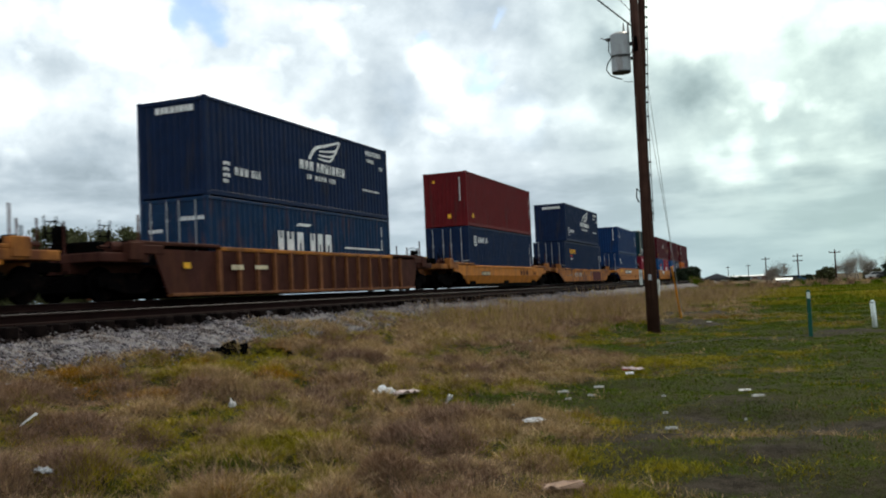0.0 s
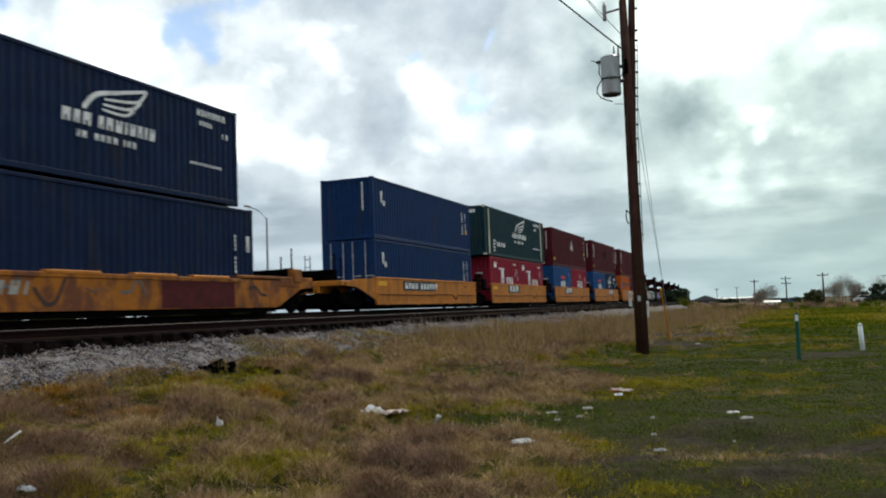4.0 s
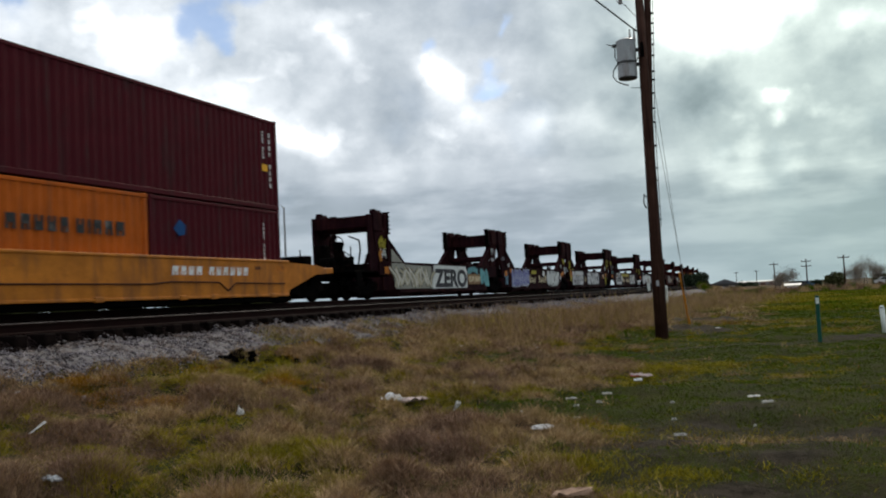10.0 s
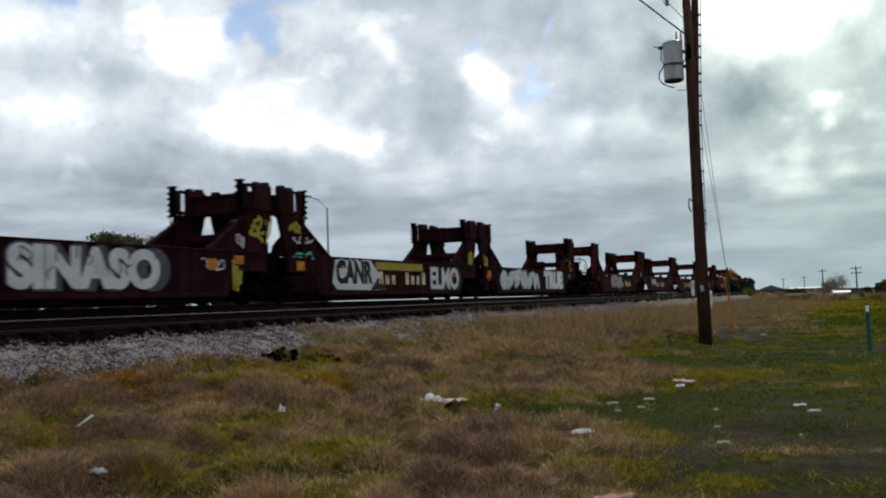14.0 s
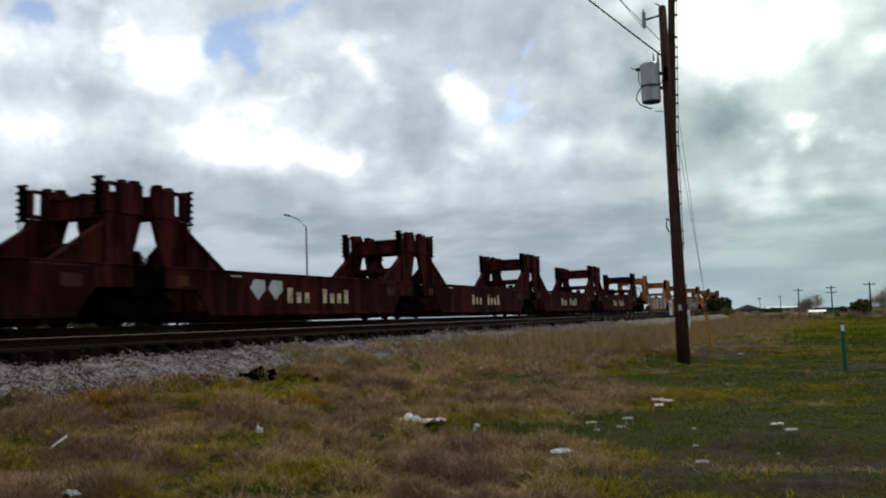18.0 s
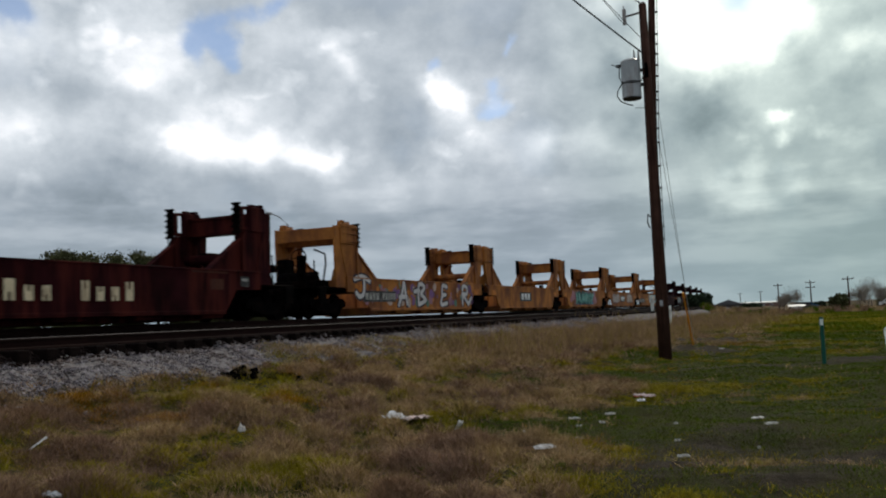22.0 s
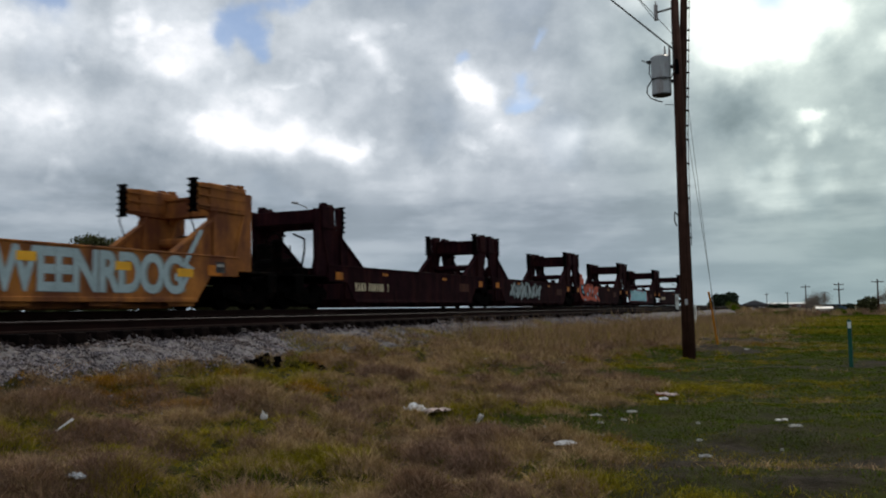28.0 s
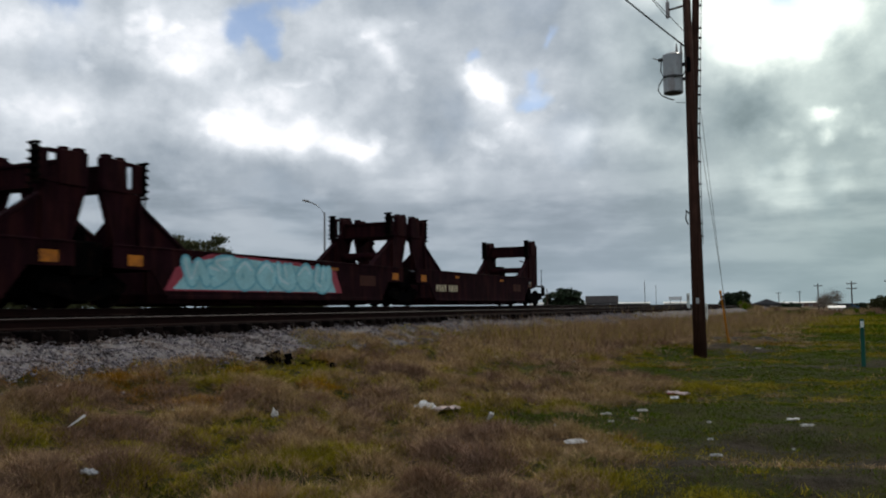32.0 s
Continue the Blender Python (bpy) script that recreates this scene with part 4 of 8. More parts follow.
def word_mesh(word, fat, thick, lean=0.0):
    """Fat letters, one unit high or so, as a mesh in the picture plane of the font."""
    cu = bpy.data.curves.new("graffiti", "FONT")
    cu.body, cu.size, cu.extrude, cu.offset, cu.shear, cu.space_character = word, 1.0, thick, fat, lean, .86 + fat * 2.2
    ob = new("graffiti", cu)
    bpy.context.view_layer.update()
    me = bpy.data.meshes.new_from_object(ob.evaluated_get(bpy.context.evaluated_depsgraph_get()))
    bpy.data.objects.remove(ob)
    return me


def sprayed_word(car, x, y0, y1, z0, z1, word, fill, rim, label, fat=.045, edge=.05, shade=None, lean=0.0):
    """A sprayed word that fills its box: a rim, the fat letters on it and a shaded lower part."""
    meshes = [word_mesh(word, fat + edge, .002, lean), word_mesh(word, fat, .002, lean)]
    c = np.array([v.co[:2] for v in meshes[0].vertices])
    lo, hi = c.min(0), c.max(0)
    ky, kz = (y1 - y0) / (hi[0] - lo[0]), (z1 - z0) / (hi[1] - lo[1])
    holder = car
    for i, (me, rgb) in enumerate(zip(meshes, (rim, fill))):
        me.transform(Matrix(((0, 0, 1, x + .003 + .005 * i), (ky, 0, 0, y0 - lo[0] * ky), (0, kz, 0, z0 - lo[1] * kz), (0, 0, 0, 1))))
        me.materials.clear()
        me.materials.append(spray(rgb))
        ob = part("letter_fill" if i else "graffiti", me, None, holder, "" if i else label)
        holder = ob if not i else holder
    if shade:
        r = np.random.default_rng(len(word) * 7 + int(y0 * 10))
        sh = Solid()
        n = len(word) * 2
        for k in range(n):
            y, z = y0 + (y1 - y0) * (k + r.uniform(.2, .8)) / n, z0 + (z1 - z0) * r.uniform(.15, .75)
            fat_stroke(sh, [(y, z), (y + r.normal(0, .05), z + .12), (y + r.normal(0, .09), z + r.uniform(.2, .34))], .022, x + .012, x + .013)
        part("letter_line", sh, spray(shade), holder)


def scribble(car, x, y, z, w, h, rgb, seed, wide=.022, strokes=5, label="small sprayed scribble"):
    """A quick tag of loose curved strokes in a box round its middle."""
    r = np.random.default_rng(seed)
    s = Solid()
    for k in range(strokes):
        c = y + w * ((k + .5) / strokes - .5)
        pts = [(c + r.normal(0, w * .16), z + h * (q - .5) + r.normal(0, h * .10)) for q in (r.uniform(0, .3), r.uniform(.3, .6), r.uniform(.6, 1), r.uniform(0, 1))]
        fat_stroke(s, pts, wide, x, x + .003 + .0003 * k, .25)
    part("graffiti", s, spray(rgb), car, label)


def scuffs(car, x, rows):
    """Small painted panels on a side: y, z, width, height, colour."""
    for y, z, w, h, mat in rows:
        part("marking", Solid().box(x, x + .005, y, y + w, z, z + h), M[mat], car)


# -- five-unit empty cars with tall end frames
JOINTS = (0.0, 15.54, 31.20, 46.87, 62.53, 78.30)
SIDE_X = 1.33


def end_frame_meshes(mat, s, shut=False, reach=0.0):
    """End frame meshes for a joint at y = 0, the unit lying towards s; shut: heads with no opening."""
    def Y(a):
        return s * (a + (reach if a > .95 else 0))

    def L(a):
        return s * (a + (reach * .25 if a > .95 else 0))
    head = Solid().box(-.07, .10, Y(.18), Y(.98), 2.66, 3.44, .03).box(-.07, .07, Y(1.24), Y(1.50), 2.70, 3.40, .02)
    head.box(-.06, .06, Y(.96), Y(1.26), 3.34, 3.42).box(-.06, .06, Y(.96), Y(1.26), 2.70, 2.80)
    head.box(-.10, .10, Y(.30), Y(.50), 3.44, 3.52).box(-.08, .08, Y(.72), Y(.9), 3.44, 3.50)
    if shut:
        head.box(-.05, .05, Y(.96), Y(1.26), 2.72, 3.40)
        for z in (2.78, 3.05, 3.28):
            head.box(-.09, .115, Y(.22), Y(1.46), z, z + .06)
    leg = Solid().prism([(L(.22), 2.68), (L(1.46), 2.68), (L(1.42), 2.36), (L(2.10), 1.90), (L(2.90), 1.43), (L(2.2), 1.40), (L(.66), 1.40), (L(.58), 1.78)], "x", -.05, .05)
    rib = Solid().prism([(L(1.40), 2.40), (L(1.46), 2.44), (L(2.98), 1.47), (L(2.92), 1.40)], "x", -.10, .10)
    rib.prism([(L(1.34), 1.45), (L(1.44), 1.45), (L(1.44), 2.46), (L(1.34), 2.68)], "x", -.13, .13)
    flange = Solid().prism([(Y(.50), 1.75), (Y(.62), 1.40), (Y(.72), 1.40), (Y(.60), 1.75), (Y(.32), 2.66), (Y(.20), 2.66)], "x", -.07, .07)
    rungs = Solid()
    for k in range(6):
        z = 2.62 + .17 * k
        rungs.tube([(.12, Y(1.50), z), (.12, Y(1.60), z), (-.12, Y(1.60), z), (-.12, Y(1.50), z)], .036, 5)
    rungs.box(-.10, .10, Y(1.50), Y(1.57), 2.66, 3.44)
    rungs.tube([(.0, Y(1.60), 3.5), (.0, Y(1.64), 2.45), (.0, Y(1.45), 2.05)], .02, 5)
    beam = Solid().box(-1.12, 1.12, Y(.36), Y(.74), 2.74, 3.20, .03).box(-1.12, 1.12, Y(.30), Y(.80), 2.68, 2.76).box(-1.12, 1.12, Y(.30), Y(.80), 3.18, 3.25)
    beam.box(-1.14, 1.14, Y(.8), Y(1.9), 1.10, 1.40, .02)
    if s < 0:
        beam.tube([(-1.12, Y(.90), 1.93), (1.12, Y(.90), 1.93)], .15, 10)
    beam.prism([(-1.1, 1.4), (-1.1, 2.1), (-.72, 1.75), (-.62, 1.4)], "y", Y(.6), Y(.7)).prism([(1.1, 1.4), (1.1, 2.1), (.72, 1.75), (.62, 1.4)], "y", Y(.6), Y(.7))
    beam.prism([(-1.1, 2.72), (-.78, 2.72), (-1.1, 2.45)], "y", Y(.5), Y(.6)).prism([(1.1, 2.72), (.78, 2.72), (1.1, 2.45)], "y", Y(.5), Y(.6))
    return {"bulkhead": beam.mesh("bulkhead", mat), "head": head.mesh("head", mat), "leg": leg.mesh("leg", mat), "gusset": rib.mesh("gusset", mat), "flange": flange.mesh("flange", mat), "ladder": rungs.mesh("ladder", M["black"])}


def end_frame(car, meshes, y):
    b = part("bulkhead", meshes["bulkhead"], None, car, "tall steel end frame with a cross beam", (0, y, 0))
    for sx in (1.22, -1.22):
        for n in ("head", "leg", "gusset", "flange", "ladder"):
            part(n, meshes[n], None, b, at=(sx, 0, 0))


def well_side_mesh(mat, a, b):
    """The side of one unit between two joints, with its flanges."""
    A, B = a + .55, b - .55
    poly = [(A, .92), (a + 1.75, .90), (a + 2.25, .30), (b - 2.25, .30), (b - 1.75, .90), (B, .92), (B, 1.42), (A, 1.42)]
    s = Solid().prism(poly, "x", SIDE_X - .05, SIDE_X)
    s.box(SIDE_X - .17, SIDE_X + .02, A, B, 1.42, 1.47, .01)
    s.box(SIDE_X - .12, SIDE_X + .03, a + 2.3, b - 2.3, .20, .31, .01)
    for k in range(1, 6):
        y = a + 2.6 + (b - a - 5.2) * k / 6
        s.box(SIDE_X - .13, SIDE_X - .05, y - .05, y + .05, .31, 1.42)
    return s.mesh("side", mat)


def empty_car(name, label, mats, start):
    """mats: one body material for each of the five units."""
    car = thing(name, label, "railcar", group="train of well cars")
    made = {}
    for u in range(5):
        mat = mats[u]
        a, b = JOINTS[u], JOINTS[u + 1]
        side = well_side_mesh(mat, a, b)
        part("side", side, None, car)
        far = part("side", side, None, car, at=(0, a + b, 0))
        far.rotation_euler = (0, 0, math.pi)
        floor = Solid().box(-1.25, 1.25, a + 2.4, b - 2.4, .20, .30)
        part("keel", Solid().box(-1.0, 1.0, a + 2.9, b - 2.9, .05, .195, .02), mat, car)
        for k in range(5):
            y = a + 2.8 + (b - a - 5.6) * k / 4
            part("floor_plate", Solid().box(-1.25, 1.25, y - .5, y + .5, .10, .34, .01), mat, car)
        part("floor", floor, mat, car)
        for y in (a + .5, b - 2.3):
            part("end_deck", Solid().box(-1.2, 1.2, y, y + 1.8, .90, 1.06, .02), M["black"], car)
        for y, s in ((a, 1), (b, -1)):
            reach = .8 if mat == M["ttxold"] and u == 4 and s < 0 else 0.0
            if (mat, s, reach) not in made:
                made[mat, s, reach] = end_frame_meshes(mat, s, mat == M["ttxold"], reach)
            end_frame(car, made[mat, s, reach], y)
        if u == 4:
            part("data_panel", Solid().box(SIDE_X, SIDE_X + .006, b - 1.55, b - 1.15, 1.0, 1.3), M["blackplate"], car, "small black data panel")
            part("stencil", Solid().box(SIDE_X + .006, SIDE_X + .009, b - 1.50, b - 1.20, 1.16, 1.24), M["spraygrey"], car)
        # air reservoir and valves glimpsed over the side
        ry = b - 3.3
        part("air_tank", Solid().tube([(-.5, ry - .5, 1.52), (-.5, ry + .5, 1.52)], .16, 10).box(-.6, -.3, ry - .2, ry + .2, 1.2, 1.42), M["black"], car)
        part("valve", Solid().box(.1, .3, a + 3.0, a + 3.25, 1.2, 1.58, .03).tube([(.2, a + 3.1, 1.5), (-.4, a + 3.3, 1.62), (-.8, a + 3.1, 1.5)], .03, 5), M["black"], car)
    for k, y in enumerate(JOINTS):
        if k in (0, 5):
            s = -1 if k == 0 else 1
            truck(car, y + s * .35)
            part("platform", Solid().box(-1.25, 1.25, y - s * .5, y + s * 1.45, 1.02, 1.10, .02).box(-.3, .3, y - s * .2, y + s * 1.45, .74, 1.02), M["black"], car)
            coupler(car, y + s * 1.3, s)
            rods = Solid()
            for x, h in ((1.1, 2.0), (.5, 2.15), (-.4, 2.1), (-1.1, 2.0)):
                rods.tube([(x, y + s * 1.38, 1.1), (x, y + s * 1.38, h)], .025, 5)
            rods.box(.42, .60, y + s * 1.30, y + s * 1.44, 1.55, 1.8)
            if k == 0:
                ring = [(.55 + .3 * math.cos(q * math.pi / 8), y - 1.46, 2.1 + .3 * math.sin(q * math.pi / 8)) for q in range(17)]
                part("brake_wheel", Solid().tube(ring, .022, 5).tube([(.25, y - 1.46, 2.1), (.85, y - 1.46, 2.1)], .016, 5).tube([(.55, y - 1.46, 1.8), (.55, y - 1.46, 2.4)], .016, 5).box(.40, .70, y - 1.42, y - 1.2, 1.1, 2.2, .04), M["black"], car)
            part("hand_rail", rods, M["black"], car)
            part("side_step", Solid().box(1.22, 1.3, y + s * .9, y + s * 1.35, .5, 1.02, .01), M["black"], car)
            wall = mats[0 if k == 0 else 4]
            for sx in (1.22, -1.22):
                part("end_plate", Solid().prism([(y - s * .66, 1.08), (y + s * .12, 1.08), (y + s * .16, 3.30), (y - s * .22, 3.30), (y - s * .22, 2.66), (y - s * .58, 1.78)], "x", sx - .045, sx + .045), wall, car)
            part("end_beam", Solid().box(-1.18, 1.18, y - s * .02, y + s * .14, 2.80, 3.26, .02), wall, car)
            part("air_reservoir", Solid().tube([(-.9, y + s * .35, 1.42), (.55, y + s * .35, 1.42)], .26, 10).box(-1.0, .95, y + s * .1, y + s * .75, 1.08, 1.35, .04).box(-1.1, -.7, y - s * .3, y + s * .3, 1.1, 2.2, .05), M["black"], car)
            part("brake_pipe", Solid().tube([(.95, y + s * .6, 1.1), (1.0, y + s * .4, 1.9), (.8, y + s * .1, 2.3), (.3, y, 2.5)], .035, 5).tube([(.7, y + s * .8, 1.1), (.75, y + s * .5, 1.6), (.2, y + s * .3, 1.9)], .03, 5), M["black"], car)
        else:
            truck(car, y)
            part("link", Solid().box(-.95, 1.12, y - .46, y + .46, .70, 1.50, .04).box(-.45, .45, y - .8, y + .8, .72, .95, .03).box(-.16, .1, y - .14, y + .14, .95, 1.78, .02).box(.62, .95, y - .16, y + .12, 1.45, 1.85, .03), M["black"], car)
    MOVERS.append((car, start, 78.3, 0.0, 0.0))
    return car


# -- loaded single well cars with platforms at both ends
def single_well(name, label, mat, center, ribbed, side_top, half=6.5, lip=0.12):
    car = thing(name, label, "railcar", group="train of well cars")
    xo = 1.36
    if ribbed:
        poly = [(-8.05, .12), (8.05, .12), (8.35, .75), (8.6, 1.30), (-8.6, 1.30), (-8.35, .75)]
    else:
        poly = [(-half, .18), (half, .18), (half + 1.5, .78), (half + 2.3, .84), (half + 2.3, side_top - .02), (-half - 2.3, side_top - .02), (-half - 2.3, .84), (-half - 1.5, .78)]
    for sx in (1, -1):
        if ribbed or half > 7:
            s = Solid().prism(poly, "x", sx * (xo - .05), sx * xo)
        else:
            # the lower half of the side leans in
            a, b = half + 1.1, .62
            s = Solid().prism([(-a, b), (a, b)] + poly[2:], "x", sx * (xo - .05), sx * xo)
            low = [(xo - .05, -a, b), (xo, -a, b), (xo, a, b), (xo - .05, a, b), (xo - .20, -half, .18), (xo - .15, -half, .18), (xo - .15, half, .18), (xo - .20, half, .18)]
            s.add([(sx * x, y, z) for x, y, z in low], [(0, 1, 2, 3), (4, 7, 6, 5), (1, 5, 6, 2), (0, 3, 7, 4), (0, 4, 5, 1), (3, 2, 6, 7)])
        part("side", s, mat, car)
        top = side_top if not ribbed else 1.44
        edge = Solid().box(sx * (xo - .16), sx * (xo + .03), -5.75, 5.95, top - lip, top, .015)
        part("top_chord", edge, M["chord"] if ribbed else mat, car, "dirty yellow top chord" if ribbed else "")
        if ribbed:
            for k in range(14):
                y = -5.9 + k * .96
                w = .11 if k % 6 else .16
                part("rib", Solid().prism([(y - w / 2, .14), (y + w / 2, .14), (y + w / 2, 1.34), (y - w / 2, 1.34)], "x", sx * xo, sx * (xo + .10)), M["ribrust"], car, "orange-rusted rib")
            part("sill", Solid().box(sx * (xo - .1), sx * (xo + .11), -8.0, 8.0, .06, .14, .01), M["ribrust"], car)
    end_mat = M["brown"] if ribbed else M["ttxold"]
    for s in (-1, 1):
        z = 1.50 if ribbed else side_top + .12
        part("platform", Solid().box(-1.36, 1.36, s * 5.75, s * 9.3, z - .10, z, .02).box(-1.38, 1.38, s * 8.2, s * 9.35, z - .34, z - .1, .02), end_mat, car)
        part("end_sill", Solid().box(-1.3, 1.3, s * 8.7, s * 10.4, .95, 1.18, .02).box(-.35, .35, s * 6.6, s * 10.4, .70, .95), end_mat, car)
        for sx in (1, -1):
            part("bracket", Solid().box(sx * 1.15, sx * 1.42, s * 9.0, s * 9.5, 1.0, 1.45, .02), end_mat, car)
        truck(car, s * 8.95)
        coupler(car, s * 10.2, s)
        grab_iron(car, 1.25, s * 10.0, s * 10.35, .9, 1.95, M["black"], 4)
        part("brake_gear", Solid().box(-.8, .7, s * 9.5, s * 9.9, 1.18, 1.5, .04).tube([(.9, s * 9.7, 1.2), (.9, s * 9.7, 1.75)], .03, 5), M["black"], car)
        part("brake_cylinder", Solid().tube([(1.0, s * 9.35, 1.32), (1.0, s * 9.8, 1.32)], .15, 10).tube([(1.0, s * 9.8, 1.32), (1.0, s * 10.1, 1.32)], .05, 6), M["brown"], car)
        part("valve_box", Solid().box(.85, 1.2, s * 9.15, s * 9.4, 1.18, 1.50, .04), M["black"], car)
        for x, y, h in ((1.28, 9.05, 2.15), (.1, 10.3, 2.0), (-1.2, 9.9, 2.2)):
            part("corner_rod", Solid().tube([(x, s * y, 1.15), (x, s * y, h)], .03, 5), M["brown"], car)
        if s < 0:
            hub = (-.2, -10.3, 1.75)
            ring = [(hub[0] + .28 * math.cos(a * math.pi / 8), hub[1], hub[2] + .28 * math.sin(a * math.pi / 8)) for a in range(17)]
            part("brake_wheel", Solid().tube(ring, .02, 5).tube([(hub[0] - .28, hub[1], hub[2]), (hub[0] + .28, hub[1], hub[2])], .014, 5).tube([(hub[0], hub[1], hub[2] - .28), (hub[0], hub[1], hub[2] + .28)], .014, 5)
                 .box(hub[0] - .12, hub[0] + .12, hub[1], hub[1] + .3, 1.4, 1.9, .03), M["black"], car)
            if side_top == 1.16 and center > 10:
                part("sign_plate", Solid().box(-1.15, -.78, -7.0, -6.97, 1.30, 1.70), M["yellowmark"], car, "small yellow plate")
    floor = Solid().box(-1.3, 1.3, -7.6 if ribbed else -half, 7.6 if ribbed else half, .04, .2)
    for y in (-5.9, 0, 5.9):
        part("floor_plate", Solid().box(-1.3, 1.3, y - .4, y + .4, .2, .342, .01), M["black"], car)
    part("floor", floor, M["black"], car)
    MOVERS.append((car, center - 8.9, 17.8, 8.9, 0.0))
    return car


UNITS = (0.0, 15.62, 31.23, 46.67, 62.17)


def loaded_five(start):
    car = thing("well_car", "dirty yellow five-unit well car loaded with stacked containers", "railcar", group="train of well cars")
    xo = 1.36
    mid = [(UNITS[i] + UNITS[i + 1]) / 2 for i in range(4)]
    for i, c in enumerate(UNITS):
        poly = [(c - 6.35, .26), (c + 6.28, .26), (c + 6.30, 1.26), (c - 6.42, 1.26)]
        for sx in (1, -1):
            part("side", Solid().prism(poly, "x", sx * (xo - .06), sx * xo), M["ttx"], car)
            part("top_chord", Solid().box(sx * (xo - .15), sx * (xo + .025), c - 6.42, c + 6.30, 1.26, 1.34, .015), M["ttx"], car)
            part("sill", Solid().box(sx * (xo - .1), sx * (xo + .03), c - 6.3, c + 6.2, .20, .27, .01), M["ttx"], car)
        # air pipe along the near side
        part("air_pipe", Solid().tube([(xo + .03, c - 6.2, .62), (xo + .03, c - .2 + .8 * (i % 2), .60), (xo + .03, c + .6, .66), (xo + .03, c + 2.6, .64), (xo + .03, c + 3.0, .40), (xo + .03, c + 3.4, .62), (xo + .03, c + 6.0, .60)], .022, 5),
             M["brown"], car, "rusty air pipe")
        for y in (-5.4, -2.1, .9, 2.2, 5.2):
            part("pad", Solid().box(xo - .02, xo + .045, c + y, c + y + .3, .17, .30, .01), M["ttx"], car)
        floor = Solid().box(-1.3, 1.3, c - 6.4, c + 6.3, .2, .26).box(-1.3, 1.3, c - 6.2, c + 6.1, .04, .2, .02)
        for y in (-5.7, 0, 5.7):
            part("floor_plate", Solid().box(-1.3, 1.3, c + y - .4, c + y + .4, .26, .335, .01), M["black"], car)
        part("floor", floor, M["black"], car)
        for s in (-1, 1):
            part("end_platform", Solid().box(-1.25, 1.25, c + s * 6.4, c + s * 7.15, .92, 1.06, .02).box(-.9, -.3, c + s * 6.6, c + s * 7.1, 1.06, 1.45, .05), M["black"], car)
        part("reflector", Solid().box(xo, xo + .006, c - 6.15, c - 5.3, .98, 1.17), M["yellowmark" if i < 2 else "reflector"], car, "yellow reflective panel")
        part("reflector", Solid().box(xo, xo + .006, c + 5.6, c + 6.1, 1.0, 1.16), M["reflector"], car)
    for y in mid:
        truck(car, y)
        part("link", Solid().box(-.4, .4, y - .9, y + .9, .72, .95, .03), M["black"], car)
        grab_iron(car, 1.2, y - .62, y - .12, .85, 2.25, M["brown"], 5)
        part("brake_cylinder", Solid().box(.55, 1.15, y + .35, y + 1.1, 1.06, 1.62, .07).box(.6, 1.0, y + .45, y + .95, 1.62, 1.86, .08), M["black"], car)
        part("brake_valve", Solid().box(.72, 1.0, y + .52, y + .9, 1.86, 1.96, .05), M["galv"], car, "pale grey cap")
    for y, s in ((UNITS[0] - 7.8, -1), (UNITS[4] + 7.8, 1)):
        truck(car, y)
        part("end_sill", Solid().box(-1.3, 1.3, y - s * 1.3, y + s * 1.5, .95, 1.15, .02).box(-.4, .4, y - s * 1, y + s * 1.5, .7, .95), M["ttx"], car)
        part("side_plate", Solid().prism([(y - s * 1.6, 1.28), (y + s * .3, 1.22), (y + s * 1.2, 1.05), (y + s * 1.2, .95), (y + s * .2, .90), (y - s * 1.6, .35)], "x", 1.30, 1.35), M["ttx"], car)
        coupler(car, y + s * 1.4, s)
        part("brake_gear", Solid().box(-.7, .7, y + s * .6, y + s * 1.1, 1.15, 1.6, .04).tube([(.9, y + s * 1.2, 1.1), (.9, y + s * 1.2, 2.2)], .03, 5).tube([(1.2, y + s * 1.3, 1.0), (1.2, y + s * 1.3, 2.0)], .025, 5), M["black"], car)
    MOVERS.append((car, start, 62.2, 0.0, 0.0))
    return car


# -- containers
def ribbed_panel(length, z0, z1, pitch=0.278, depth=0.036, flat=False):
    """Profile across a corrugated wall: distance along it and depth inwards."""
    n = max(3, round(length / pitch))
    p = length / n
    out = []
    for i in range(n):
        a = i * p
        out += [(a, 0.0), (a + p * .25, 0.0), (a + p * .5, depth), (a + p * .75, depth)]
    out.append((length, 0.0))
    return out


def corrugated(s, prof, place, z0, z1):
    v = [place(u, d, z) for u, d in prof for z in (z0, z1)]
    f = [(2 * i, 2 * i + 2, 2 * i + 3, 2 * i + 1) for i in range(len(prof) - 1)]
    s.add(v, f)


